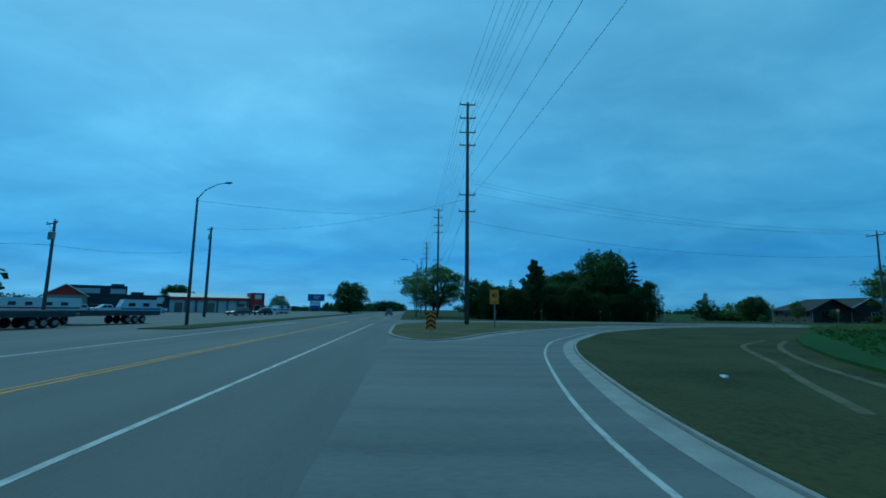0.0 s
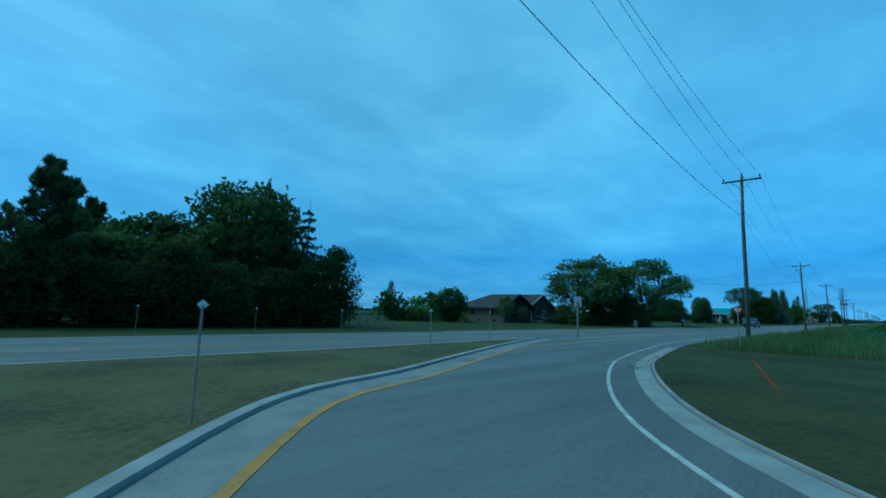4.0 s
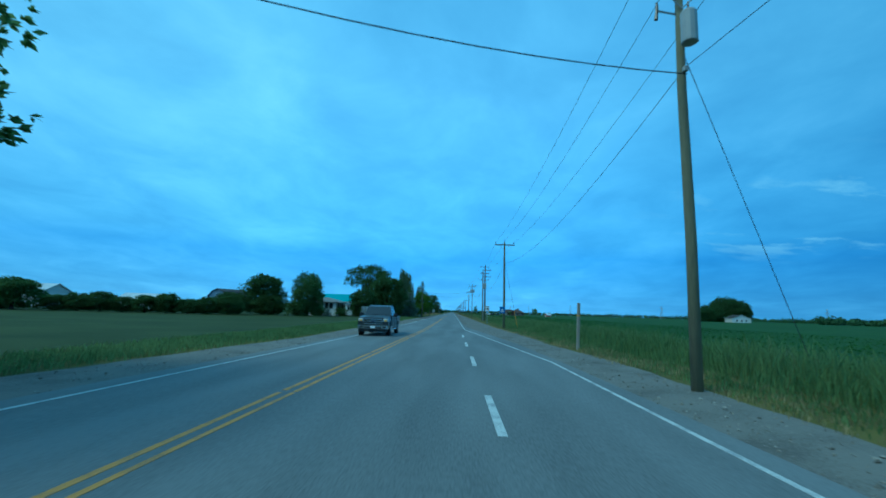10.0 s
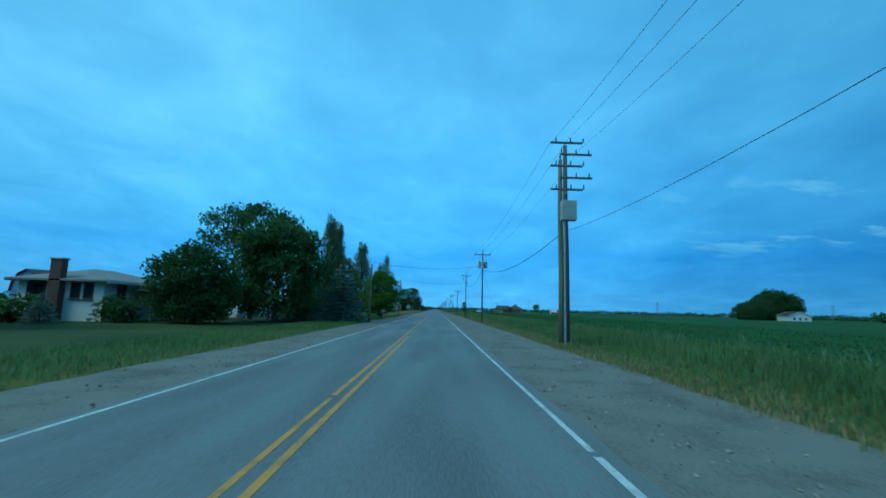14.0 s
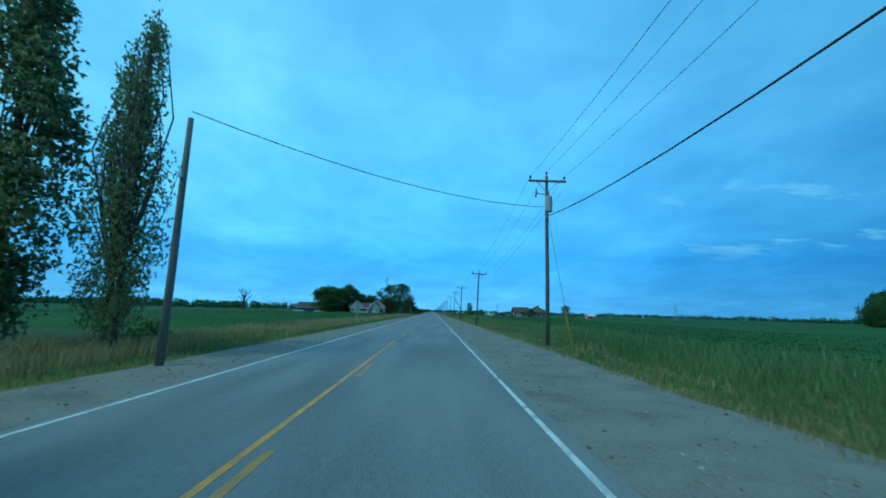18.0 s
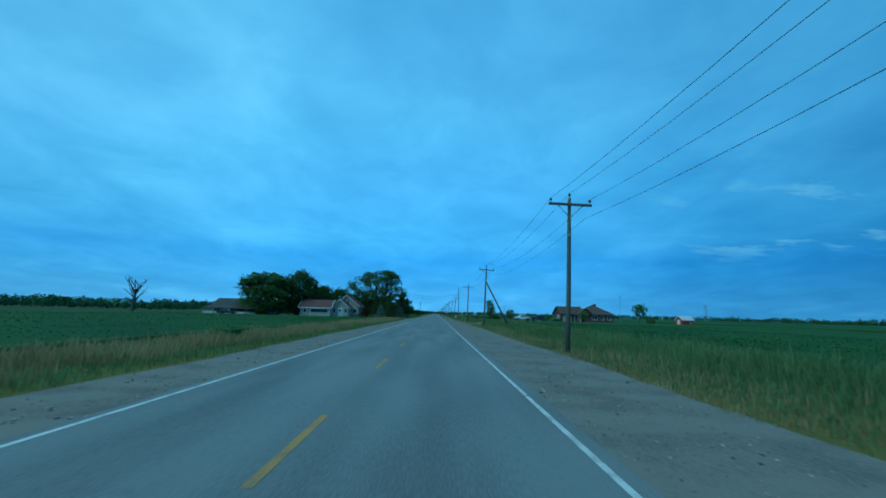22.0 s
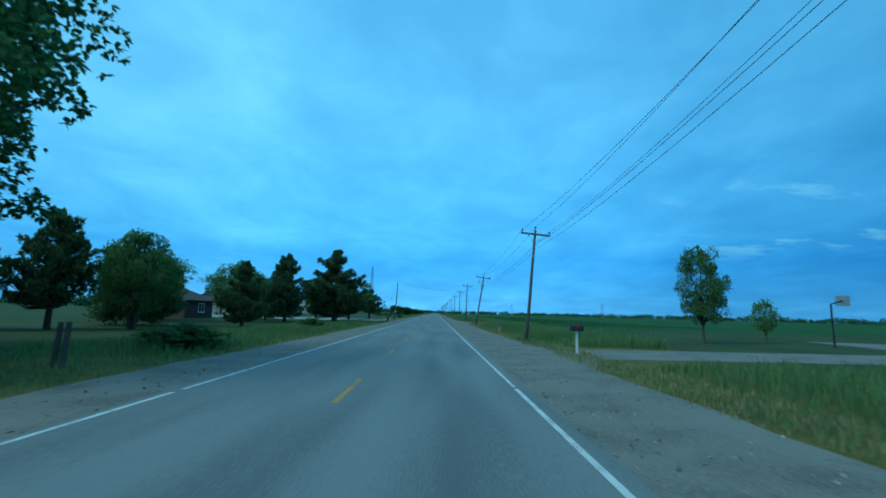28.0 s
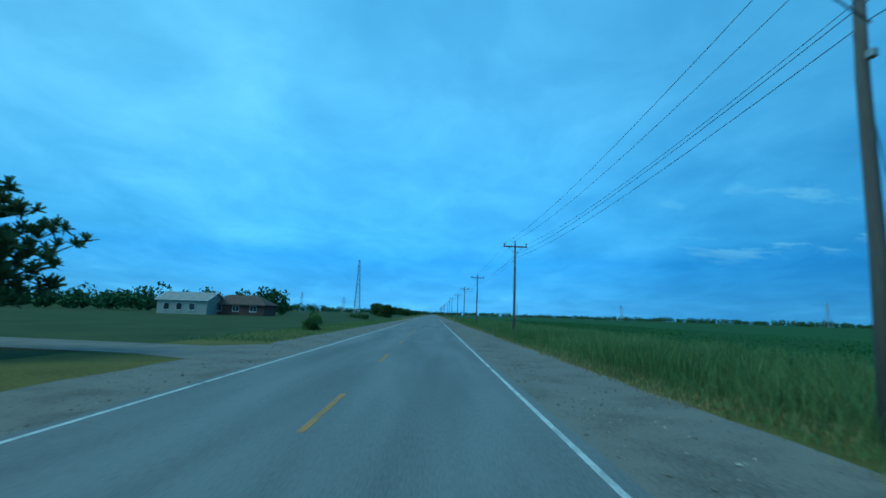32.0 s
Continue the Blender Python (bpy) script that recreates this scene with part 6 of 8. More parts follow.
def gable_roof(root, x0, x1, y0, y1, h, ridge, axis, mat, gable_mat, over=0.45, hip0=0.0, hip1=0.0, trim=TRIM):
    """A roof whose ridge runs along axis; hip0 and hip1 pull the ridge's ends in. Eaves, fascia boards and gable walls are parts."""
    def P(a, b, z):
        return (a, b, z) if axis == "x" else (b, a, z)
    a0, a1, b0, b1 = (x0, x1, y0, y1) if axis == "x" else (y0, y1, x0, x1)
    bm = (b0 + b1) / 2
    sl = (ridge - h) / (bm - b0)
    ze = h - over * sl
    A0, A1, B0, B1 = a0 - over, a1 + over, b0 - over, b1 + over
    r0, r1 = (a0 + hip0 if hip0 else A0), (a1 - hip1 if hip1 else A1)
    t = 0.14
    for side in (0, 1):
        be = B0 if side == 0 else B1
        q = [P(A0, be, ze), P(A1, be, ze), P(r1, bm, ridge), P(r0, bm, ridge)]
        top = [(x, y, z + t) for x, y, z in q]
        part("roof_slope", Geo().add(q + top, [(0, 1, 2, 3), (4, 5, 6, 7), (0, 1, 5, 4), (1, 2, 6, 5), (2, 3, 7, 6), (3, 0, 4, 7)]), mat, root)
        g = Geo()
        ya, yb = (be - 0.03, be + 0.03)
        g.box(*((A0, A1, ya, yb) if axis == "x" else (ya, yb, A0, A1)), ze - 0.1, ze + 0.1, 0.01)
        part("fascia", g, trim, root)
    for hip, ae, rr_, an in ((hip0, A0, r0, a0), (hip1, A1, r1, a1)):
        if hip:
            q = [P(ae, B0, ze), P(ae, B1, ze), P(rr_, bm, ridge)]
            top = [(x, y, z + t) for x, y, z in q]
            part("roof_slope", Geo().add(q + top, [(0, 1, 2), (3, 4, 5), (0, 1, 4, 3), (1, 2, 5, 4), (2, 0, 3, 5)]), mat, root)
        else:
            w = 0.12 if an == a0 else -0.12
            q = [P(an, b0, h - 0.02), P(an, b1, h - 0.02), P(an, bm, ridge - 0.05)]
            q2 = [P(an + w, b0, h - 0.02), P(an + w, b1, h - 0.02), P(an + w, bm, ridge - 0.05)]
            part("gable", Geo().add(q + q2, [(0, 1, 2), (3, 4, 5), (0, 1, 4, 3), (1, 2, 5, 4), (2, 0, 3, 5)]), gable_mat, root)
            for bs, be in ((B0, B0), (B1, B1)):
                m0, m1 = Vector(P(ae, be, ze + 0.06)), Vector(P(ae, bm, ridge + 0.08))
                d = (m1 - m0)
                g = Geo()
                n = Vector(P(0.05, 0, 0))
                u = Vector((0, 0, 0.11))
                g.add([m0 - n - u, m0 + n - u, m0 + n + u, m0 - n + u, m1 - n - u, m1 + n - u, m1 + n + u, m1 - n + u],
                      [(0, 1, 2, 3), (4, 5, 6, 7), (0, 1, 5, 4), (1, 2, 6, 5), (2, 3, 7, 6), (3, 0, 4, 7)])
                part("rake_board", g, trim, root)


def building(name, x, y, label, category="house", rz=0.0):
    return thing(name, pose(x, y, 0, 0, 0, rz), label, category)


# grey-brick bungalow among the maples
b = building("bungalow", -35.4, 84, "grey-brick bungalow with charcoal hip roof and dark end")
walls(b, -5.2, 5.4, -5.4, 3.4, 2.75, GREY_BRICK)
part("cladding", Geo().box(5.4, 5.46, -5.4, 3.4, -0.1, 2.75), DARK_SIDING, b, "dark siding over the end wall")
gable_roof(b, -5.2, 5.4, -5.4, 3.4, 2.75, 4.9, "x", CHARCOAL_SHINGLE, DARK_SIDING, 0.7, hip0=4.6, trim=SOFFIT)
for x in (-4.1, -1.4, 3.2, 4.6):
    window(b, x, -5.42, 1.35, 0.55, 1.1, 0, SOFFIT)
for x in (-2.2, 0.4, 3.6):
    window(b, x, -5.42, 0.08, 0.9, 0.35, 0, POST_WOOD)
window(b, 5.48, -2.4, 0.95, 1.5, 1.4, 90, SOFFIT, bars=1)
part("downspout", Geo().tube([(5.55, 3.3, 2.6), (5.55, 3.3, 0.1), (6.4, 3.5, 0.05)], 0.05, 8), TRIM, b)
part("downspout", Geo().tube([(5.55, -5.3, 2.6), (5.55, -5.3, 0.1)], 0.05, 8), TRIM, b)
walls(b, -6.0, 4.4, 3.65, 13.4, 2.75, RED_BRICK)
gable_roof(b, -6.0, 4.4, 3.65, 13.4, 2.75, 5.3, "x", CHARCOAL_SHINGLE, DARK_SIDING, 0.5, trim=TRIM)
window(b, 4.42, 9.6, 0.9, 1.6, 1.3, 90, bars=1)
steps = Geo().box(4.45, 5.9, 6.0, 7.6, 0, 0.18, 0.01).box(4.45, 5.5, 6.0, 7.6, 0.18, 0.36, 0.01)
part("step", steps, CONCRETE, b)
for k in (6.0, 7.6):
    part("handrail", Geo().tube([(5.9, k, 0.0), (5.9, k, 0.95), (4.45, k, 1.25)], 0.025, 6), TRIM, b)

# white raised house with a chimney
b = building("white_house", -27.7, 202.7, "white-sided house with grey hip roof and brick chimney")
walls(b, -3.3, 3.4, -4.4, 4.4, 3.2, WHITE_SIDING)
gable_roof(b, -3.3, 3.4, -4.4, 4.4, 3.2, 4.1, "y", GREY_SHINGLE, WHITE_SIDING, 0.6, hip0=3.2, hip1=3.2)
part("chimney", Geo().box(-0.55, 0.35, -5.0, -4.4, 0, 4.7, 0.02), RED_BRICK, b, "red brick chimney")
part("chimney_cap", Geo().box(-0.62, 0.42, -5.07, -4.33, 4.7, 4.82, 0.02), CONCRETE, b)
for x in (-2.2, -1.5, 1.2, 2.2):
    window(b, x, -4.42, 1.75, 0.62, 1.1, 0, SOFFIT)
for y in (-2.5, 1.5):
    window(b, 3.42, y, 1.75, 0.9, 1.1, 90, SOFFIT)
part("carport_roof", Geo().box(3.45, 5.4, -1.4, 4.4, 2.45, 2.65, 0.03), GREY_SHINGLE, b)
for y in (-1.2, 1.4, 4.2):
    part("carport_post", Geo().box(5.1, 5.25, y - 0.07, y + 0.07, 0, 2.45, 0.01), TRIM, b)

b = building("teal_roofed_barn", -28.5, 222, "pale farm shed under a bright teal metal roof", "barn")
walls(b, -6.5, 6.5, -5, 7, 3.6, WHITE_SIDING)
gable_roof(b, -6.5, 6.5, -5, 7, 3.6, 5.6, "x", TEAL_METAL, WHITE_SIDING, 0.4)
window(b, 3, -5.02, 1.4, 1.2, 1.0, 0)

b = building("gambrel_barn", -81, 262, "blue-grey barn with a rounded gambrel roof", "barn", -20)
walls(b, -4.6, 4.6, -6, 6, 3.0, BLUE_SIDING)
prof = [(-4.9, 2.9), (-4.3, 4.9), (-2.6, 6.6), (0, 7.5), (2.6, 6.6), (4.3, 4.9), (4.9, 2.9)]
for (xa, za), (xb, zb) in zip(prof, prof[1:]):
    part("roof_slope", Geo().add([(xa, -6.4, za), (xb, -6.4, zb), (xb, 6.4, zb), (xa, 6.4, za), (xa, -6.4, za + 0.12), (xb, -6.4, zb + 0.12), (xb, 6.4, zb + 0.12), (xa, 6.4, za + 0.12)],
                                 [(0, 1, 2, 3), (4, 5, 6, 7), (0, 1, 5, 4), (1, 2, 6, 5), (2, 3, 7, 6), (3, 0, 4, 7)]), CHARCOAL_SHINGLE, b)
for y in (-6.0, 5.85):
    n = len(prof)
    part("gable", Geo().add([(x * 0.97, y, z) for x, z in prof] + [(x * 0.97, y + 0.15, z) for x, z in prof], [tuple(range(n)), tuple(range(n, 2 * n))]), BLUE_SIDING, b)
door(b, 0, -6.02, 0, 3.0, 2.8, 0, TRIM, panels=2)
window(b, -0.2, -6.04, 4.6, 0.9, 1.0, 0)

for x, y, w, d, h, r, lab, roof in ((-80, 214, 10, 6, 2.6, 4.0, "long white shed with pale metal roof behind the shelterbelt", PALE_METAL), (-104, 205, 16, 9, 3.6, 5.6, "grey farm shed with pale metal roof", PALE_METAL)):
    b = building("farm_shed", x, y, lab, "shed")
    walls(b, -w / 2, w / 2, -d / 2, d / 2, h, WHITE_SIDING)
    gable_roof(b, -w / 2, w / 2, -d / 2, d / 2, h, r, "x", roof, WHITE_SIDING, 0.3)
    for k in (-3, 0, 3):
        window(b, k, -d / 2 - 0.02, 1.2, 1.2, 0.9, 0)

# cottage across the field
b = building("field_cottage", 190, 398, "small white cottage beside a clump of trees", "house")
walls(b, -6, 6, -4, 4, 3.0, WHITE_SIDING)
gable_roof(b, -6, 6, -4, 4, 3.0, 5.2, "y", CHARCOAL_SHINGLE, WHITE_SIDING, 0.4)
for k in (-3, 0, 3):
    window(b, k, -4.02, 1.0, 1.2, 1.2, 0)

# farm: garage, sage-grey house and long barn
b = building("garage", -31.3, 443, "sage-grey garage with maroon shingled roof", "garage")
walls(b, -4.2, 4.0, -3, 3, 2.6, SAGE_SIDING)
gable_roof(b, -4.2, 4.0, -3, 3, 2.6, 4.5, "x", RED_SHINGLE, SAGE_SIDING, 0.45)
door(b, 1.0, -3.02, 0, 4.8, 2.1, 0, SAGE_SIDING, panels=4)
window(b, -2.9, -3.02, 1.0, 0.7, 1.0, 0)
part("door_screen", Geo().box(-1.3, 3.3, -3.12, -3.05, 1.15, 2.0, 0.02), GLASS, b, "dark glazed band across the garage door")
b = building("sage_house", -25.2, 446, "sage-grey house with white trim and maroon roof")
walls(b, -2.5, 2.3, -3.2, 3, 2.75, SAGE_SIDING)
gable_roof(b, -2.5, 2.3, -3.2, 3, 2.75, 4.75, "y", RED_SHINGLE, SAGE_SIDING, 0.4)
door(b, 0.0, -3.22, 0.35, 0.95, 2.05, 0, TRIM, panes=1, label="white front door with a dark pane")
for x in (-1.6, 1.5):
    window(b, x, -3.22, 1.05, 0.62, 1.25, 0)
window(b, 2.32, -0.4, 1.05, 1.5, 1.25, 90, bars=1)
part("porch_step", Geo().box(-1.2, 1.2, -4.6, -3.2, 0, 0.32, 0.02), CONCRETE, b)
part("porch_rail", Geo().tube([(1.2, -4.5, 0.3), (1.2, -4.5, 1.1), (1.2, -3.3, 1.1)], 0.03, 6), TRIM, b)
walls(b, -3.2, 4.0, 3.0, 11.0, 3.3, TAN_SIDING)
gable_roof(b, -3.2, 4.0, 3.0, 11.0, 3.3, 6.2, "y", RED_SHINGLE, TAN_SIDING, 0.45)
window(b, 1.0, 2.98, 4.1, 0.6, 0.7, 0)
window(b, 3.0, 2.98, 1.1, 0.9, 1.2, 0)
window(b, 4.02, 5.5, 1.15, 1.5, 1.25, 90, bars=1)
b = building("long_barn", -51.5, 444, "low grey barn with a dark roof and lean-to", "barn")
walls(b, -8, 7, -4, 5, 2.3, POST_WOOD)
gable_roof(b, -8, 7, -4, 5, 2.3, 4.3, "x", CHARCOAL_SHINGLE, POST_WOOD, 0.4, trim=SOFFIT)
part("lean_to_roof", Geo().add([(-8.4, -9, 1.55), (6, -9, 1.55), (6, -4.42, 2.25), (-8.4, -4.42, 2.25), (-8.4, -9, 1.67), (6, -9, 1.67), (6, -4.42, 2.37), (-8.4, -4.42, 2.37)],
                               [(0, 1, 2, 3), (4, 5, 6, 7), (0, 1, 5, 4), (1, 2, 6, 5), (2, 3, 7, 6), (3, 0, 4, 7)]), CHARCOAL_SHINGLE, b, "dark lean-to roof")
for k in range(6):
    part("lean_to_post", Geo().box(-8.2 + 2.8 * k, -8.04 + 2.8 * k, -8.9, -8.74, 0, 1.6), POST_WOOD, b)
part("white_screen", Geo().box(-8.2, 5.6, -8.6, -8.5, 0, 0.8, 0.01), WHITE_SIDING, b)

# brown-brick house east of the road
b = building("brick_house", 54.2, 468, "long brown-brick house with brown hipped roof")
walls(b, -10.8, -3.6, -2.2, 7, 2.75, RED_BRICK)
gable_roof(b, -10.8, -3.6, -2.2, 7, 2.75, 5.0, "x", BROWN_SHINGLE, RED_BRICK, 0.55, trim=SOFFIT)
walls(b, -3.6, 5.8, -4.2, 8.5, 2.75, RED_BRICK)
gable_roof(b, -3.6, 5.8, -4.2, 8.5, 2.75, 5.7, "x", BROWN_SHINGLE, RED_BRICK, 0.55, hip0=4.4, hip1=4.4, trim=SOFFIT)
gable_roof(b, -5.4, -1.4, -4.6, 0.0, 2.75, 4.4, "y", BROWN_SHINGLE, RED_BRICK, 0.4, trim=SOFFIT)
part("porch_post", Geo().box(-5.3, -5.1, -4.5, -4.3, 0, 2.75, 0.01), TRIM, b)
door(b, -8.9, -2.22, 0, 2.6, 2.2, 0, TAN_SIDING, panels=4, label="grey sectional garage door")
door(b, -5.8, -2.22, 0, 1.0, 2.1, 0, SOFFIT, panes=1)
door(b, -10.83, 1.5, 0, 2.6, 2.2, -90, TAN_SIDING, panels=4)
for x, y, w in ((-0.4, -4.22, 1.6), (2.2, -4.22, 1.0), (4.5, -4.22, 1.2)):
    window(b, x, y, 0.95, w, 1.25, 0, bars=1)
part("chimney", Geo().box(1.4, 2.2, 1.6, 2.4, 4.9, 6.2, 0.02), RED_BRICK, b)
mast = thing("antenna_mast", pose(64.5, 469, 0), "thin steel antenna mast beside the brick house", "antenna")
part("mast", Geo().tube([(0, 0, 0), (0, 0, 9.2)], 0.05, 6), GALV, mast)
part("antenna", Geo().tube([(-0.8, 0, 9.0), (0.8, 0, 9.0)], 0.02, 5).tube([(-0.4, -0.5, 9.0), (-0.4, 0.5, 9.0)], 0.015, 5).tube([(0.4, -0.4, 9.0), (0.4, 0.4, 9.0)], 0.015, 5), GALV, mast)

b = building("red_shed", 77, 452, "small red shed with white metal roof in the field", "shed", 12)
walls(b, -1.9, 1.9, -1.5, 1.5, 1.6, RED_METAL, 0.12)
gable_roof(b, -1.9, 1.9, -1.5, 1.5, 1.6, 2.6, "x", PALE_METAL, RED_METAL, 0.22)
door(b, -1.93, 0.1, 0, 0.9, 1.5, -90, TRIM)
window(b, 0.9, -1.52, 0.7, 0.5, 0.5, 0)
# yards near the end
b = building("brick_cottage", -39, 516, "red-brown brick house behind the yard trees")
walls(b, -5, 5, -4, 4, 2.7, RED_BRICK)
gable_roof(b, -5, 5, -4, 4, 2.7, 4.6, "x", BROWN_SHINGLE, RED_BRICK, 0.5, hip0=3.5, hip1=3.5, trim=SOFFIT)
window(b, -2.5, -4.02, 0.9, 1.5, 1.2, 0, bars=1)
window(b, 2.0, -4.02, 0.9, 1.5, 1.2, 0, bars=1)
door(b, 0.2, -4.02, 0, 1.0, 2.1, 0)
window(b, 5.02, 0.5, 0.9, 1.6, 1.2, 90, bars=1)
b = building("workshop", -43, 556, "tan metal workshop with a white sectional door", "workshop")
walls(b, -8, 8, -7, 8, 4.2, TAN_SIDING)
gable_roof(b, -8, 8, -7, 8, 4.2, 6.8, "y", CHARCOAL_SHINGLE, TAN_SIDING, 0.4, trim=SOFFIT)
door(b, 2.4, -7.02, 0, 4.2, 3.4, 0, WHITE_SIDING, panels=5, panes=4, label="white sectional garage door with small panes")
door(b, 6.4, -7.02, 0, 1.0, 2.1, 0, SOFFIT)
for y in (-3, 3):
    window(b, 8.02, y, 1.4, 1.4, 1.0, 90)
b = building("ranch_house", -54, 644, "grey-sided ranch house in the distance")
walls(b, -5.5, 5.5, -4, 4, 3.2, SAGE_SIDING)
gable_roof(b, -5.5, 5.5, -4, 4, 3.2, 4.8, "x", GREY_SHINGLE, SAGE_SIDING, 0.4)
for x in (-3.4, -0.6, 2.2):
    window(b, x, -4.02, 0.9, 1.2, 1.4, 0)
b = building("brown_house", -44.3, 649, "low brown house in the distance")
walls(b, -6.5, 6.5, -4, 4, 2.6, RED_BRICK)
gable_roof(b, -6.5, 6.5, -4, 4, 2.6, 4.6, "x", BROWN_SHINGLE, RED_BRICK, 0.5, hip0=3, hip1=3, trim=SOFFIT)
for x in (-4, 0, 4):
    window(b, x, -4.02, 0.9, 1.4, 1.2, 0, bars=1)

# businesses across the main road
b = building("red_gabled_store", -60.9, -100.7, "tan store with a red gabled front", "store", -56)
walls(b, -4.3, 4.3, -9, 9, 4.3, TAN_SIDING)
gable_roof(b, -4.3, 4.3, -9, 9, 4.3, 7.0, "y", DARK_METAL, RED_METAL, 0.35)
for x in (-2.6, 0, 2.6):
    window(b, x, 9.02, 0.6, 1.7, 2.0, 180, bars=1)
b = building("dark_store", -71.4, -91.4, "long low dark-clad store with a raised rear hall", "store", -56)
walls(b, -9.9, 9.9, -9, 6.5, 4.6, DARK_METAL)
part("roof", Geo().box(-10.1, 10.1, -9.2, 6.75, 4.6, 4.85, 0.03), DARK_METAL, b)
part("rear_hall", Geo().box(0.6, 14.0, -13.0, -1.5, 4.86, 7.5, 0.05), DARK_METAL, b)
for x0, x1 in ((1.0, 4.6), (7.0, 13.4)):
    part("pale_panel", Geo().box(x0, x1, -1.5, -1.42, 5.2, 6.6, 0.02), WHITE_SIDING, b, "pale wall panel")
part("roof_unit", Geo().box(1.4, 4.6, -3.6, -1.8, 7.5, 8.1, 0.05), CAR_BLUE, b, "blue roof unit")
part("roof_unit", Geo().box(-3.6, -0.4, -6.0, -3.6, 4.86, 5.9, 0.05), DARK_METAL, b)
part("sign_panel", Geo().box(-8.4, -6.6, 6.5, 6.62, 3.2, 4.3, 0.02), SIGN_WHITE, b)
for x in (-5, -2, 2, 5, 8):
    window(b, x, 6.52, 0.5, 1.8, 2.0, 180, DARK_METAL)
b = building("red_banded_store", -83.7, -74.8, "white-roofed store with a red fascia band", "store", -56)
walls(b, -11.2, 10.8, -8, 8, 3.8, PALE_METAL)
part("fascia_band", Geo().box(-11.3, 10.9, 8.0, 8.5, 3.7, 4.6, 0.03), RED_METAL, b, "red fascia band")
part("roof", Geo().add([(-11.4, 8.6, 4.62), (10.95, 8.6, 4.62), (10.95, 0, 5.9), (-11.4, 0, 5.9), (10.95, -8.5, 4.3), (-11.4, -8.5, 4.3)], [(0, 1, 2, 3), (3, 2, 4, 5), (0, 3, 5), (1, 4, 2), (0, 5, 4, 1)]), WHITE_SIDING, b)
for k in range(7):
    part("bay_door", Geo().box(-9.9 + 2.9 * k, -7.9 + 2.9 * k, 8.0, 8.06, 0.05, 2.9, 0.02), WHITE_SIDING if k % 3 else GREY_BRICK, b)
    part("pilaster", Geo().box(-10.9 + 2.9 * k, -10.4 + 2.9 * k, 8.0, 8.3, 0, 3.7, 0.02), GREY_BRICK, b)
part("entrance_tower", Geo().box(-15.6, -11.45, 3, 9.2, 0, 6.4, 0.05), RED_METAL, b, "red entrance block")
part("sign_panel", Geo().box(-14.6, -12.6, 9.2, 9.28, 4.4, 5.8, 0.02), SIGN_WHITE, b)
door(b, -13.5, 9.22, 0, 2.0, 2.4, 180, GLASS)
b = building("pylon_sign", -104.7, -45.0, "blue roadside sign board on two posts", "sign", 100)
part("board", Geo().box(-3.0, 3.0, -0.15, 0.15, 4.4, 6.9, 0.03), SIGN_BLUE, b)
part("board", Geo().box(-1.9, 1.4, -0.12, 0.12, 2.9, 4.3, 0.03), SIGN_WHITE, b)
part("board", Geo().box(-1.9, 1.4, -0.12, 0.12, 1.4, 2.8, 0.03), SIGN_BLUE, b)
for x in (-2.0, 1.5):
    part("post", Geo().box(x - 0.12, x + 0.12, -0.1, 0.1, 0, 4.5, 0.01), GALV, b)
for k in range(2):
    part("lettering_bar", Geo().box(-0.9, 1.6 - 0.5 * k, -0.17, -0.15, 5.9 - 0.7 * k, 6.2 - 0.7 * k), SIGN_WHITE, b)

# lattice mast and far pylons
def lattice(x, y, h, w, label, arms=False):
    root = thing("lattice_tower", pose(x, y, 0), label, "tower", "distant towers")
    g = Geo()
    n = 12
    for sx in (-1, 1):
        for sy in (-1, 1):
            part("leg", Geo().tube([(sx * w, sy * w, 0), (sx * w * 0.18, sy * w * 0.18, h)], [h * 0.0045, h * 0.003], 4), GALV, root)
    for k in range(n):
        za, zb = h * k / n, h * (k + 1) / n
        wa, wb = w * (1 - 0.82 * k / n), w * (1 - 0.82 * (k + 1) / n)
        for (ax, ay), (bx, by) in (((-1, -1), (1, -1)), ((1, -1), (1, 1)), ((1, 1), (-1, 1)), ((-1, 1), (-1, -1))):
            g.tube([(ax * wa, ay * wa, za), (bx * wb, by * wb, zb)], h * 0.0022, 3, False)
            g.tube([(bx * wa, by * wa, za), (ax * wb, ay * wb, zb)], h * 0.0022, 3, False)
    part("lattice", g, GALV, root)
    if arms:
        for k in range(3):
            z = h * (0.7 + 0.12 * k)
            part("arm", Geo().tube([(-w * 1.2, 0, z), (w * 1.2, 0, z)], h * 0.004, 4), GALV, root)


lattice(-84, 1045, 60, 3.2, "tall thin lattice mast far down the road")
for x, y, h in ((420, 1010, 26), (640, 880, 26), (300, 1250, 26), (180, 1500, 26), (640, 560, 24), (520, 640, 22), (-180, 1160, 26), (-130, 1200, 22)):
    lattice(x, y, h, 3.0, "small lattice pylon on the horizon", True)
# ---- vehicles ----
def wheel(root, x, y, r, w, side):
    t = part("wheel", Geo().tube([(x - w / 2, y, r), (x - w * 0.35, y, r), (x + w * 0.35, y, r), (x + w / 2, y, r)], [r * 0.86, r, r, r * 0.86], 20), TYRE, root)
    o = x + side * w * 0.42
    part("rim", Geo().tube([(o, y, r), (o + side * 0.05, y, r)], [r * 0.66, r * 0.58], 16), CHROME, t)
    return t


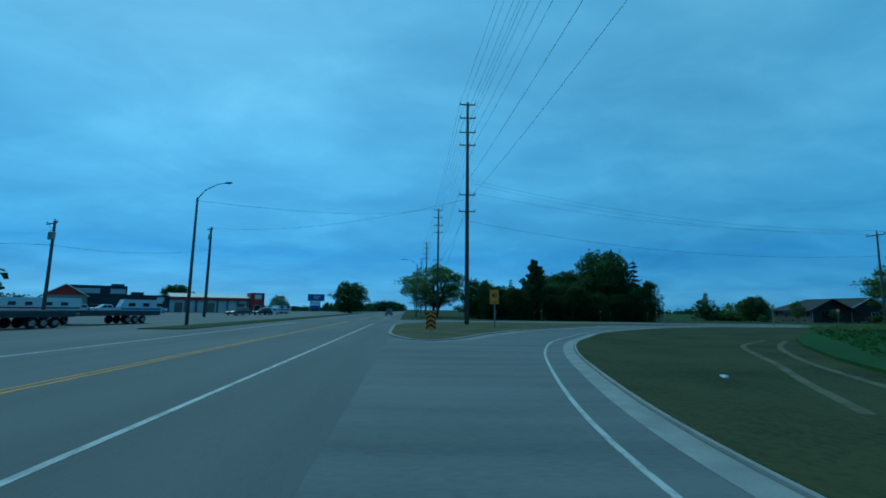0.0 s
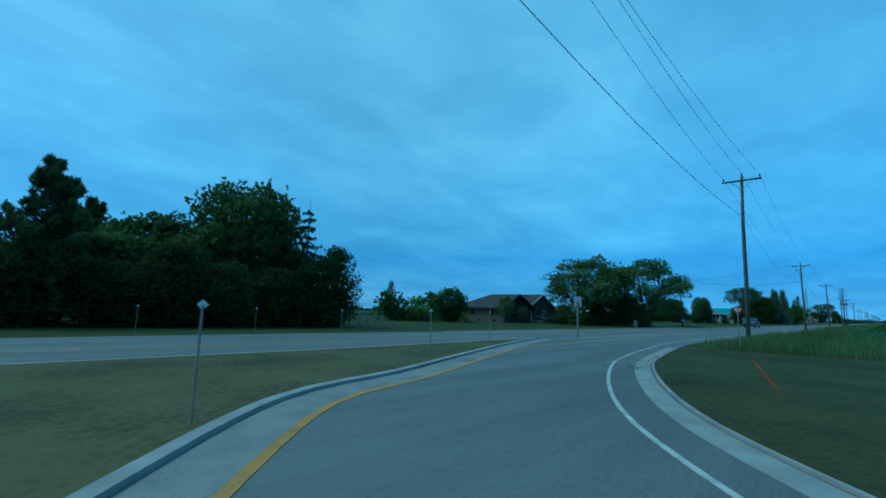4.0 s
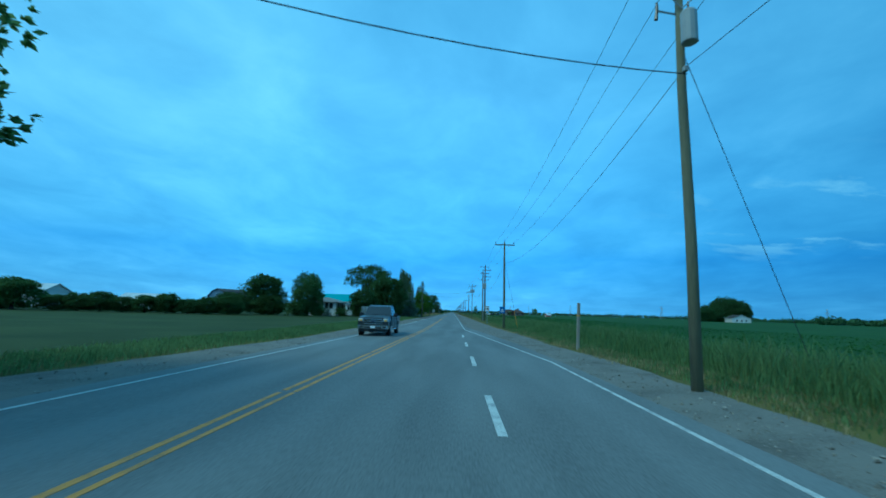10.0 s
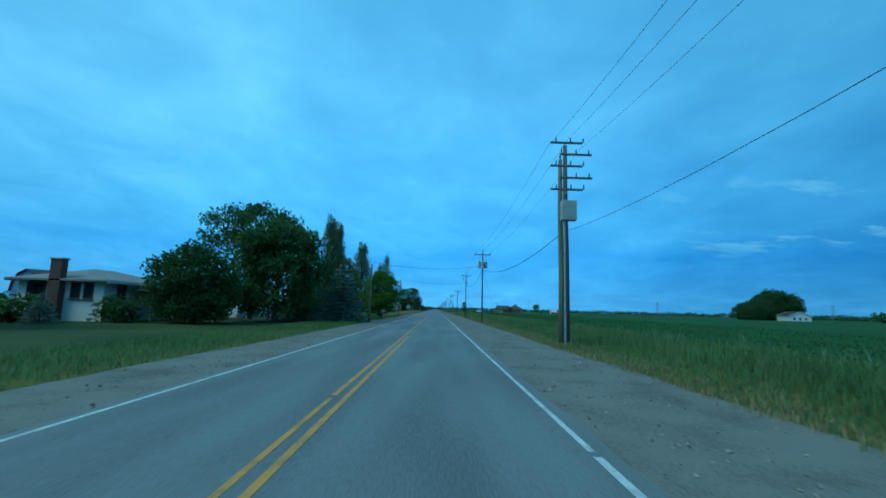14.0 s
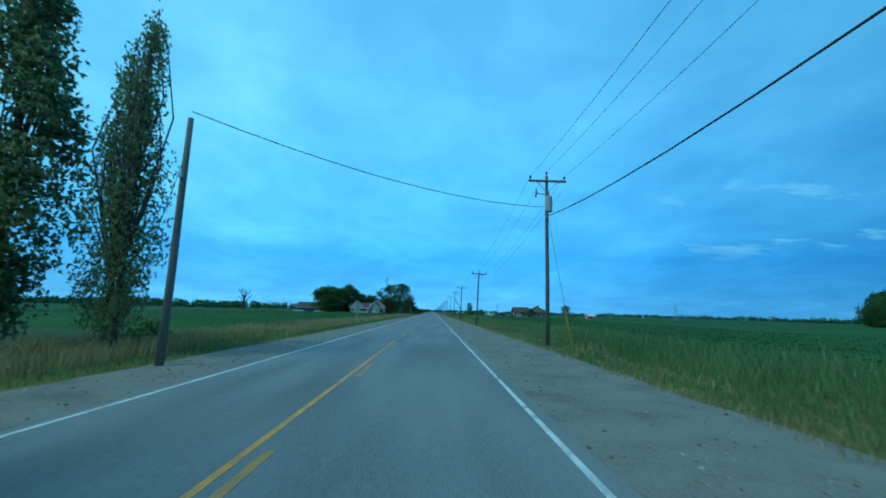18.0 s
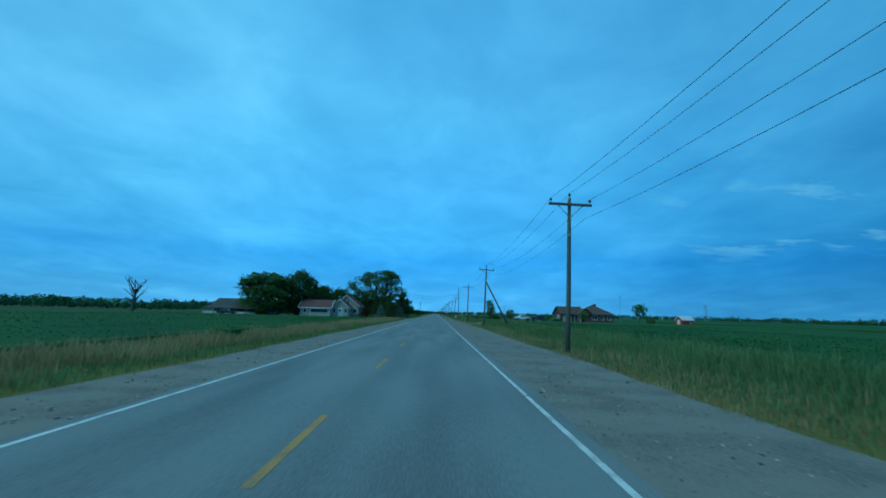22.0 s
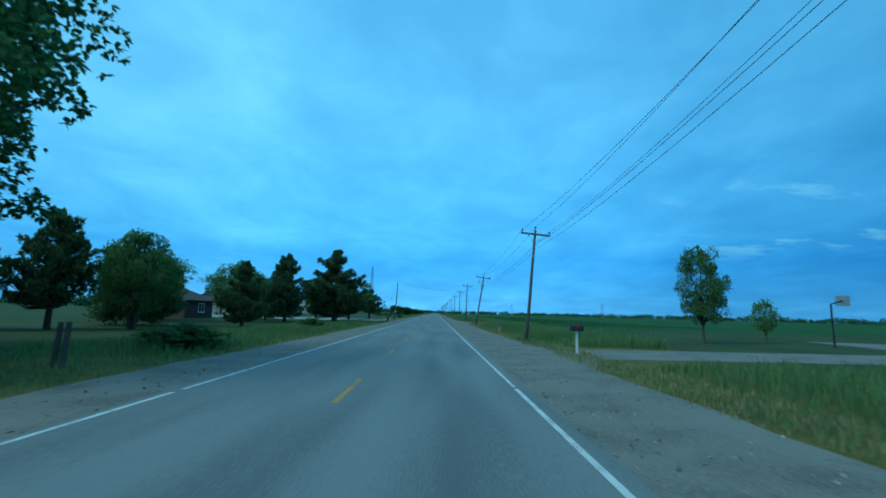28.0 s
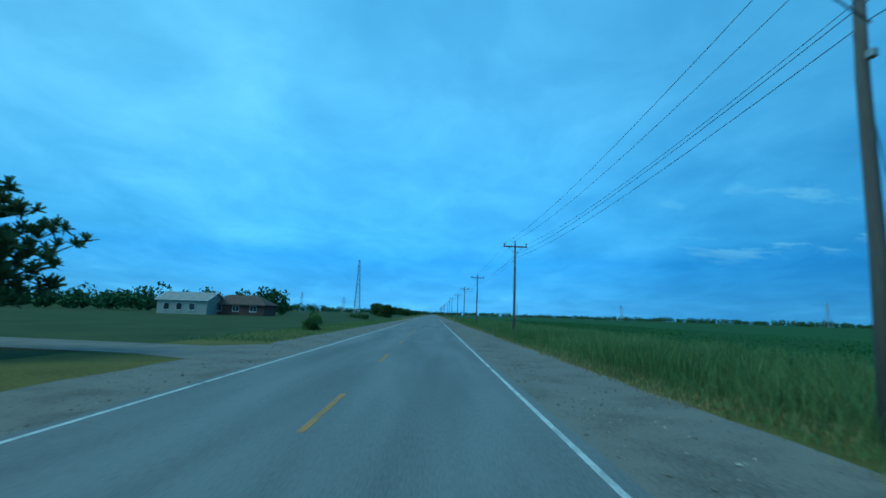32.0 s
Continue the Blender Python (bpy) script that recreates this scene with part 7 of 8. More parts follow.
def section(profile, w0, w1, root, name, mat, taper=0.0):
    """A body part: a side outline (y, z) drawn out across the width, narrowed above by taper."""
    n = len(profile)
    zs = [z for _, z in profile]
    lo, hi = min(zs), max(zs)
    vs = []
    for s in (-1, 1):
        for y, z in profile:
            k = (z - lo) / max(hi - lo, 1e-3)
            vs.append((s * (w0 + (w1 - w0) * k), y, z))
    fs = [tuple(reversed(range(n))), tuple(range(n, 2 * n))] + [(i, (i + 1) % n, (i + 1) % n + n, i + n) for i in range(n)]
    return part(name, Geo().add(vs, fs), mat, root)


def rounded_box(x0, x1, y0, y1, z0, z1, r):
    """A block whose upright edges are rounded off at the corners of its plan."""
    pts = []
    for cx, cy, a0 in ((x1 - r, y1 - r, 0), (x0 + r, y1 - r, 90), (x0 + r, y0 + r, 180), (x1 - r, y0 + r, 270)):
        for k in range(5):
            a = radians(a0 + 22.5 * k)
            pts.append((cx + r * math.cos(a), cy + r * math.sin(a)))
    return Geo().prism(pts, z0, z1)


def pickup(x, y, rz, paint, label, plate=True):
    """A crew-cab pickup; its nose points along local -y."""
    root = thing("pickup_truck", pose(x, y, 0, 0, 0, rz), label, "pickup truck")
    section([(-2.86, 0.60), (-2.92, 0.82), (-2.90, 1.08), (-2.80, 1.17), (-2.3, 1.235), (-1.35, 1.28), (-1.2, 0.55)], 0.99, 0.90, root, "front_body", paint)
    part("hood_bulge", Geo().add([(-0.55, -2.72, 1.17), (0.55, -2.72, 1.17), (0.62, -1.42, 1.285), (-0.62, -1.42, 1.285), (-0.48, -2.60, 1.215), (0.48, -2.60, 1.215), (0.55, -1.42, 1.315), (-0.55, -1.42, 1.315)],
                                 [(4, 5, 6, 7), (0, 1, 5, 4), (1, 2, 6, 5), (3, 0, 4, 7), (2, 3, 7, 6)]), paint, root)
    section([(-1.36, 0.50), (-1.36, 0.95), (-1.36, 1.27), (1.05, 1.27), (1.05, 0.50)], 1.0, 0.95, root, "cab_body", paint)
    section([(-1.42, 1.25), (-0.66, 1.86), (-0.40, 1.94), (0.0, 1.965), (0.70, 1.94), (0.80, 1.88), (1.05, 1.24)], 0.93, 0.70, root, "cabin", paint)
    for s in (-1, 1):
        g = Geo().add([(s * 0.935, -1.10, 1.28), (s * 0.775, -0.58, 1.76), (s * 0.765, -0.12, 1.80), (s * 0.935, -0.12, 1.28)], [(0, 1, 2, 3)])
        part("side_window", g, TINT, root)
        g = Geo().add([(s * 0.935, -0.04, 1.28), (s * 0.765, -0.04, 1.80), (s * 0.77, 0.66, 1.78), (s * 0.935, 0.88, 1.28)], [(0, 1, 2, 3)])
        part("side_window", g, TINT, root)
        for yy in (-1.14, -0.08, 0.92):
            part("door_seam", Geo().box(*sorted((s * 0.985, s * 1.002)), yy - 0.008, yy + 0.008, 0.55, 1.24), PLASTIC_BLACK, root)
        mir = part("mirror", rounded_box(*sorted((s * 1.02, s * 1.26)), -1.02, -0.88, 1.22, 1.44, 0.04), PLASTIC_BLACK, root)
        part("mirror_arm", Geo().box(*sorted((s * 0.92, s * 1.04)), -0.98, -0.92, 1.24, 1.30), PLASTIC_BLACK, mir)
        part("running_board", Geo().box(*sorted((s * 0.86, s * 1.03)), -1.2, 0.9, 0.36, 0.43, 0.02), CHROME, root)
        lamp = part("headlight", Geo().box(*sorted((s * 0.62, s * 0.955)), -2.955, -2.74, 0.90, 1.10, 0.04), LAMP_GLASS, root)
        part("headlight_bezel", Geo().box(*sorted((s * 0.60, s * 0.97)), -2.945, -2.76, 0.86, 0.90, 0.01), PLASTIC_BLACK, lamp)
        part("running_light", Geo().box(*sorted((s * 0.70, s * 0.86)), -2.965, -2.94, 0.93, 1.02, 0.01), LIT_LAMP, lamp)
        part("fog_light", Geo().box(*sorted((s * 0.62, s * 0.84)), -3.05, -2.98, 0.50, 0.62, 0.02), PLASTIC_BLACK, root)
        part("tail_light", Geo().box(*sorted((s * 0.83, s * 0.985)), 2.86, 2.95, 0.82, 1.16, 0.02), TAIL_RED, root)
        part("bed_side", Geo().box(*sorted((s * 0.84, s * 0.985)), 1.06, 2.9, 0.52, 1.22, 0.04), paint, root)
        for yy in (-0.30, 0.66):
            part("door_handle", Geo().box(*sorted((s * 0.97, s * 1.0)), yy - 0.1, yy + 0.1, 1.08, 1.12, 0.008), CHROME, root)
        for yy in (-1.95, 1.75):
            part("wheel_arch", Geo().tube([(s * 0.93, yy, 0.42), (s * 1.012, yy, 0.42)], 0.50, 20), PLASTIC_BLACK, root)
            wheel(root, s * 0.89, yy, 0.41, 0.27, s)
    part("windscreen", Geo().add([(-0.86, -1.36, 1.29), (0.86, -1.36, 1.29), (0.68, -0.68, 1.83), (-0.68, -0.68, 1.83)], [(0, 1, 2, 3)]), TINT, root)
    part("wiper", Geo().tube([(-0.6, -1.38, 1.31), (0.05, -1.33, 1.345)], 0.012, 5).tube([(0.1, -1.38, 1.31), (0.7, -1.33, 1.345)], 0.012, 5), PLASTIC_BLACK, root)
    part("rear_window", Geo().add([(-0.8, 1.06, 1.27), (0.8, 1.06, 1.27), (0.68, 0.84, 1.80), (-0.68, 0.84, 1.80)], [(3, 2, 1, 0)]), TINT, root)
    gr = part("grille", rounded_box(-0.60, 0.60, -2.97, -2.80, 0.70, 1.14, 0.05), PLASTIC_BLACK, root)
    for k, hgt in enumerate((0.055, 0.075, 0.045)):
        part("grille_bar", Geo().box(-0.62, 0.62, -3.01, -2.94, 0.74 + 0.145 * k, 0.74 + hgt + 0.145 * k, 0.015), CHROME, gr)
    part("grille_badge", Geo().ball((0, -3.0, 0.93), 0.13, 0.03, 0.055, 12, 6), CAR_BLUE, gr)
    part("front_bumper", rounded_box(-0.99, 0.99, -3.04, -2.62, 0.46, 0.68, 0.12), CHROME, root)
    part("lower_intake", Geo().box(-0.55, 0.55, -3.055, -2.95, 0.48, 0.58, 0.02), PLASTIC_BLACK, root)
    part("air_dam", rounded_box(-0.90, 0.90, -2.92, -2.6, 0.28, 0.46, 0.10), PLASTIC_BLACK, root)
    if plate:
        part("number_plate", Geo().box(-0.15, 0.15, -3.075, -3.05, 0.5, 0.64), SIGN_WHITE, root)
    part("rear_bumper", Geo().box(-0.95, 0.95, 2.88, 3.04, 0.48, 0.66, 0.04), CHROME, root)
    part("tailgate", Geo().box(-0.84, 0.84, 2.82, 2.92, 0.66, 1.21, 0.03), paint, root)
    part("tailgate_badge", Geo().box(-0.12, 0.12, 2.92, 2.935, 0.95, 1.03, 0.01), CHROME, root)
    part("bed_floor", Geo().box(-0.86, 0.86, 1.06, 2.84, 0.58, 0.68), PLASTIC_BLACK, root)
    part("axles", Geo().tube([(-0.85, -1.95, 0.41), (0.85, -1.95, 0.41)], 0.06, 8).tube([(-0.85, 1.75, 0.41), (0.85, 1.75, 0.41)], 0.07, 8).box(-0.5, 0.5, -2.5, 2.7, 0.38, 0.52), PLASTIC_BLACK, root)
    return root


def car(x, y, rz, paint, label, tall=1.45, length=4.4):
    root = thing("car", pose(x, y, 0, 0, 0, rz), label, "car")
    L = length / 2
    section([(-L, 0.35), (-L, 0.68), (-L * 0.9, 0.82), (-L * 0.45, 0.95), (L * 0.75, 0.98), (L, 0.85), (L, 0.35)], 0.88, 0.86, root, "body", paint)
    section([(-L * 0.5, 0.93), (-L * 0.12, tall - 0.04), (L * 0.35, tall), (L * 0.72, 0.97)], 0.84, 0.66, root, "cabin", paint)
    for s in (-1, 1):
        part("side_window", Geo().add([(s * 0.85, -L * 0.4, 1.0), (s * 0.705, -L * 0.1, tall - 0.1), (s * 0.705, L * 0.34, tall - 0.09), (s * 0.85, L * 0.62, 1.0)], [(0, 1, 2, 3)]), GLASS, root)
        part("tail_light", Geo().box(*sorted((s * 0.6, s * 0.87)), L - 0.06, L + 0.01, 0.68, 0.84, 0.02), TAIL_RED, root)
        part("headlight", Geo().box(*sorted((s * 0.55, s * 0.86)), -L - 0.01, -L + 0.1, 0.58, 0.72, 0.02), LAMP_GLASS, root)
        for yy in (-L * 0.62, L * 0.62):
            wheel(root, s * 0.80, yy, 0.33, 0.22, s)
    part("windscreen", Geo().add([(-0.78, -L * 0.485, 0.97), (0.78, -L * 0.485, 0.97), (0.66, -L * 0.15, tall - 0.08), (-0.66, -L * 0.15, tall - 0.08)], [(0, 1, 2, 3)]), GLASS, root)
    part("rear_window", Geo().add([(-0.76, L * 0.705, 1.0), (0.76, L * 0.705, 1.0), (0.66, L * 0.40, tall - 0.07), (-0.66, L * 0.40, tall - 0.07)], [(3, 2, 1, 0)]), GLASS, root)
    part("number_plate", Geo().box(-0.2, 0.2, L, L + 0.02, 0.55, 0.68), SIGN_WHITE, root)
    return root


pickup(-2.5, 127.0, 0, CAR_GREY, "charcoal crew-cab pickup truck with chrome grille on the road")
pickup(-18.5, 98.2, -78, CAR_GREY, "dark pickup truck parked in the drive under maples")
pickup(31.5, 471.5, -82, CAR_WHITE, "white pickup truck parked beside the brick house")
pickup(36.5, 468.6, 100, CAR_BLACK, "black pickup truck parked beside the brick house")
car(41.5, 483.0, 160, CAR_BLACK, "black car parked on the gravel lot")
car(-43.0, 438.5, 80, CAR_BLUE, "blue-grey car parked before the garage", 1.6)
car(-52, 432.5, 95, CAR_BLACK, "dark car parked before the barn")
car(-58, -13.6, 93, CAR_BLACK, "dark vehicle ahead on the main road", 1.8)
YARD = "parked in the paved yard of the stores"
pickup(-25.3, -70.3, 62, CAR_WHITE, "white pickup truck " + YARD)
pickup(-28.4, -67.6, 58, CAR_WHITE, "white crew-cab pickup truck " + YARD)
pickup(-52.1, -72.2, 70, CAR_WHITE, "white pickup truck " + YARD)
car(-33.6, -72.4, 60, CAR_GREY, "grey car " + YARD)
car(-31.0, -42.8, 78, CAR_BLACK, "black car " + YARD, 1.6)
car(-36.6, -43.6, 84, CAR_BLACK, "black car " + YARD, 1.7)
car(-42.0, -41.4, 60, CAR_GREY, "grey car " + YARD, 1.6)
car(-47.0, -42.4, 80, CAR_WHITE, "white car " + YARD, 1.8)
car(-52.5, -43.0, 75, CAR_WHITE, "white car " + YARD, 1.6)


def camper(x, y, rz, label, paint, stripe, L=7.6, h=2.9):
    root = thing("camper_trailer", pose(x, y, 0, 0, 0, rz), label, "camper trailer")
    section([(-L / 2, 0.6), (-L / 2 - 0.1, 1.5), (-L / 2 + 0.5, h), (L / 2, h), (L / 2, 0.6)], 1.2, 1.15, root, "body", paint)
    for s in (-1, 1):
        part("stripe", Geo().box(*sorted((s * 1.19, s * 1.22)), -L / 2 + 0.1, L / 2 - 0.1, 1.05, 1.3), stripe, root)
        for k in range(3):
            part("window", Geo().box(*sorted((s * 1.17, s * 1.2)), -L / 2 + 1.1 + 2.2 * k, -L / 2 + 2.1 + 2.2 * k, 1.6, 2.2), GLASS, root)
        for k in (0.3, 1.1):
            wheel(root, s * 1.05, k, 0.34, 0.2, s)
    part("drawbar", Geo().tube([(0, -L / 2, 0.55), (0, -L / 2 - 1.2, 0.5)], 0.06, 6), DARK_METAL, root)


camper(-19.8, -71.4, 48, "white camper trailer parked in the yard", CAR_WHITE, CAR_GREY, 8.4, 3.0)
camper(-12.6, -72.0, 62, "long white camper trailer parked in the yard", CAR_WHITE, TAIL_RED, 8.0, 2.9)
camper(-18.5, -54.6, 50, "blue and white camper trailer parked in the yard", CAR_WHITE, SIGN_BLUE, 6.4, 2.8)
camper(-66.4, -45.0, 60, "small white trailer parked in the yard", CAR_WHITE, CAR_GREY, 5.0, 2.3)


def flatbed(x, y, rz, L):
    root = thing("flatbed_trailer", pose(x, y, 0, 0, 0, rz), "black steel flatbed trailer parked in the yard", "trailer")
    part("deck", Geo().box(-1.2, 1.2, -L / 2, L / 2, 0.78, 0.95, 0.02), DARK_METAL, root)
    for s in (-1, 1):
        part("rail", Geo().box(*sorted((s * 1.1, s * 1.2)), -L / 2, L / 2, 0.95, 1.25, 0.02), DARK_METAL, root)
        for k in (0.6, 1.5, 2.4):
            wheel(root, s * 0.95, k, 0.38, 0.24, s)
    part("gooseneck", Geo().tube([(0, -L / 2, 0.85), (0, -L / 2 - 1.6, 0.8)], 0.1, 6), DARK_METAL, root)


flatbed(21.2, -31.9, 82, 9.0)
flatbed(32.0, -31.4, 86, 8.0)
flatbed(26, -35.4, 88, 10.0)

# ---- signs and roadside things ----
def text(words, size, mat, parent, m, label=""):
    """Raised lettering, as a mesh."""
    cu = bpy.data.curves.new("lettering", "FONT")
    cu.body, cu.size, cu.align_x, cu.align_y, cu.extrude, cu.offset = words, size, "CENTER", "CENTER", 0.002, size * 0.018
    tmp = bpy.data.objects.new("lettering", cu)
    scene.collection.objects.link(tmp)
    me = bpy.data.meshes.new_from_object(tmp.evaluated_get(bpy.context.evaluated_depsgraph_get()))
    bpy.data.objects.remove(tmp)
    me.materials.clear()
    return link("lettering", me, mat, parent, m @ pose(0, 0, 0, 90, 0, 0), label)


def rounded(w, h, r=0.05):
    pts = []
    for cx, cy, a0 in ((w / 2 - r, h / 2 - r, 0), (-w / 2 + r, h / 2 - r, 90), (-w / 2 + r, -h / 2 + r, 180), (w / 2 - r, -h / 2 + r, 270)):
        for k in range(4):
            a = radians(a0 + 30 * k)
            pts.append((cx + r * math.cos(a), cy + r * math.sin(a)))
    return pts


def plate(poly, y0, y1, z):
    """An upright flat panel: its outline in x and z, between y0 and y1."""
    return Geo().prism(poly, y0, y1, m=Matrix.Translation((0, 0, z)) @ pose(0, 0, 0, 90, 0, 0))


def post_sign(x, y, rz, label, post_h, mat=POST_WOOD, r=0.05, square=True):
    root = thing("road_sign", pose(x, y, 0, 0, 0, rz), label, "road sign")
    g = Geo().box(-r, r, 0.02, 0.02 + 2 * r, -0.2, post_h, 0.008) if square else Geo().tube([(0, 0.05, -0.2), (0, 0.05, post_h)], r, 8)
    part("post", g, mat, root)
    return root


s = post_sign(22.8, 3.3, 60, "yellow advisory speed sign reading 40 on a timber post", 3.45, POST_WOOD, 0.06)
part("panel", plate(rounded(0.9, 1.1), -0.02, 0.02, 3.02), SIGN_YELLOW, s)
part("border", plate(rounded(0.86, 1.06), 0.02, 0.022, 3.02), SIGN_BLACK, s)
part("face", plate(rounded(0.82, 1.02), 0.022, 0.026, 3.02), SIGN_YELLOW, s)
text("40", 0.52, SIGN_BLACK, s, pose(0, -0.03, 3.0))
part("tab", plate(rounded(0.88, 0.28, 0.04), -0.02, 0.02, 2.38), SIGN_YELLOW, s)
text("km/h", 0.24, SIGN_BLACK, s, pose(0, -0.026, 2.39))
s = post_sign(36.9, -2.5, 84, "yellow and black chevron hazard marker at the island nose", 1.5, GALV, 0.03, False)
part("panel", plate(rounded(0.62, 1.1, 0.08), -0.02, 0.02, 1.03), SIGN_YELLOW, s)
for k in range(4):
    z = 0.62 + 0.27 * k
    poly = [(-0.3, z - 0.12), (0, z + 0.1), (0.3, z - 0.12), (0.3, z + 0.02), (0, z + 0.24), (-0.3, z + 0.02)]
    part("chevron", plate([(a, min(b, 1.57) - 1.03) for a, b in poly], 0.02, 0.025, 1.03), SIGN_BLACK, s)
s = post_sign(7.5, 162.0, 0, "white speed limit sign reading maximum 80", 2.6, GALV, 0.04)
part("panel", plate(rounded(0.62, 0.76, 0.03), -0.015, 0.015, 2.3), SIGN_WHITE, s)
part("border", plate(rounded(0.59, 0.73, 0.03), 0.015, 0.017, 2.3), SIGN_BLACK, s)
part("face", plate(rounded(0.565, 0.705, 0.03), 0.017, 0.02, 2.3), SIGN_WHITE, s)
text("MAXIMUM", 0.125, SIGN_BLACK, s, pose(0, -0.022, 2.57))
text("80", 0.44, SIGN_BLACK, s, pose(0, -0.022, 2.24))
s = post_sign(11.5, 46.0, 180, "yield sign on a thin steel post, red rim", 2.45, GALV, 0.03, False)
tri_ = [(-0.3, 0.26), (0.3, 0.26), (0.0, -0.26)]
part("panel", plate(tri_, -0.02, 0.02, 2.05), SIGN_RED, s)
part("face", plate([(a * 0.62, b * 0.62 + 0.05) for a, b in tri_], 0.02, 0.024, 2.05), SIGN_WHITE, s)
part("back_face", plate([(a * 0.62, b * 0.62 + 0.05) for a, b in tri_], -0.024, -0.02, 2.05), SIGN_WHITE, s)
s = post_sign(1.6, 45.8, 180, "road sign seen from its plain grey back", 2.6, POST_WOOD, 0.05)
part("panel", plate(rounded(0.6, 0.75, 0.03), -0.015, 0.015, 2.6), SIGN_BACK, s)
s = post_sign(-46, 74, 150, "square road sign seen from its grey back", 2.6, GALV, 0.05)
part("panel", plate(rounded(0.9, 0.9, 0.03), -0.015, 0.015, 2.4), SIGN_BACK, s)
s = post_sign(-5.6, 281.5, 180, "diamond warning sign seen from its grey back", 2.5, POST_WOOD, 0.05)
part("panel", plate([(0, 0.64), (-0.64, 0), (0, -0.64), (0.64, 0)], -0.015, 0.015, 1.95), SIGN_BACK, s)
s = post_sign(-8.5, 152.0, 185, "rectangular road sign seen from its back on two posts", 1.9, POST_WOOD, 0.05)
part("panel", plate(rounded(1.0, 0.9, 0.03), -0.015, 0.015, 1.55), SIGN_BACK, s)
part("post", Geo().box(0.35, 0.45, 0.02, 0.12, -0.2, 1.9), POST_WOOD, s)
s = thing("pole_plaque", pose(8.1, 147.05, 0), "square blue plaque fixed to a utility pole", "sign")
part("panel", plate(rounded(0.62, 0.74, 0.04), -0.012, 0.012, 2.05), SIGN_BLUE, s)
part("symbol", plate([(-0.16, -0.05), (0.0, 0.14), (0.16, -0.05)], 0.012, 0.016, 2.05), SIGN_WHITE, s)
part("symbol_bar", plate([(-0.2, -0.2), (0.2, -0.2), (0.2, -0.13), (-0.2, -0.13)], 0.012, 0.016, 2.05), SIGN_WHITE, s)


def delineator(x, y, h=1.65, head=True):
    root = thing("delineator_post", pose(x, y, 0), "thin steel delineator post with a small reflector", "delineator", "delineator posts")
    part("post", Geo().box(-0.02, 0.02, -0.012, 0.012, -0.1, h, 0.004), POST_WOOD, root)
    if head:
        part("reflector", Geo().prism([(0, 0.07), (-0.07, 0), (0, -0.07), (0.07, 0)], -0.012, 0.012, m=pose(0, 0, h, 90, 0, 60)), SIGN_WHITE, root)


for x, y in ((18.8, 8.6), (10.9, 17.6), (5.7, 27.0), (2.4, 34.6)):
    delineator(x, y)
for k in range(6):
    delineator(-10.4 - 0.12 * k, 2.0 + 6.4 * k, 1.5)
for x, y, h in ((-14.2, 38.5, 1.3), (-14.8, 38.2, 1.4), (-13.7, 38.9, 1.2)):
    r_ = thing("wooden_stake", pose(x, y, 0, 0, 6, 0), "weathered wooden stake at the hedgerow end", "stake")
    part("stake", Geo().box(-0.08, 0.08, -0.08, 0.08, -0.2, h, 0.015), POST_WOOD, r_)
r_ = thing("marker_rod", pose(15.76, 28.5, 0, 0, -36, 0), "leaning orange marker rod in the grass", "marker")
part("rod", Geo().tube([(0, 0, 0), (0, 0, 0.82)], 0.02, 8), ORANGE, r_)
r_ = thing("timber_post", pose(-10.6, 87.0, 0), "pair of stout weathered timber posts", "post")
part("post", Geo().box(-0.1, 0.1, -0.1, 0.1, -0.2, 1.0, 0.02), POST_WOOD, r_)
part("post", Geo().box(0.2, 0.38, -0.1, 0.1, -0.2, 0.95, 0.02), POST_WOOD, r_)
r_ = thing("fallen_board", pose(-26, 64, 0, 0, 6, 30), "pale board lying on the lawn", "board")
part("board", Geo().box(-1.1, 1.1, -0.1, 0.1, 0.0, 0.08, 0.01), POST_WOOD, r_)


def mailbox(x, y, rz, box, label, h=1.05, post=POST_WOOD):
    root = thing("mailbox", pose(x, y, 0, 0, 0, rz), label, "mailbox", "roadside mailboxes")
    part("post", Geo().box(-0.05, 0.05, -0.05, 0.05, -0.2, h, 0.01), post, root)
    n = 8
    poly = [(-0.14, 0), (0.14, 0)] + [(0.14 * math.cos(math.pi * k / n), 0.14 + 0.14 * math.sin(math.pi * k / n)) for k in range(n + 1)]
    b = part("box", Geo().prism(poly, -0.28, 0.28, m=pose(0, 0, h, 90, 0, 0)), box, root)
    part("door", Geo().prism([(x_ * 0.94, y_ * 0.94 + 0.008) for x_, y_ in poly], 0.28, 0.295, m=pose(0, 0, h, 90, 0, 0)), box, root)
    part("flag", Geo().box(0.142, 0.155, -0.05, 0.0, h + 0.12, h + 0.3, 0.003).box(0.142, 0.155, -0.05, 0.08, h + 0.24, h + 0.31, 0.003), SIGN_RED, root)
    return root


mailbox(-7.7, 100.7, 90, PLASTIC_WHITE, "white roadside mailbox on a timber post")
mailbox(-5.3, 222.8, 90, POST_WOOD, "weathered wooden mailbox on a post")
mailbox(-7.4, 222.6, 90, GREEN_BOX, "green roadside mailbox on a dark post", 1.0, PLASTIC_BLACK)
mb = mailbox(6.9, 433.6, -90, PLASTIC_WHITE, "white roadside mailbox on a leaning post")
mb.scale = (0.78, 0.78, 0.9)
mb.rotation_euler[1] += radians(6)
mailbox(8.1, 467.2, -90, PLASTIC_BLACK, "dark mailbox on a white post", 1.0, PLASTIC_WHITE)
mailbox(9.2, 399.0, -90, PLASTIC_BLACK, "dark mailbox on a thick black post", 1.05, PLASTIC_BLACK)
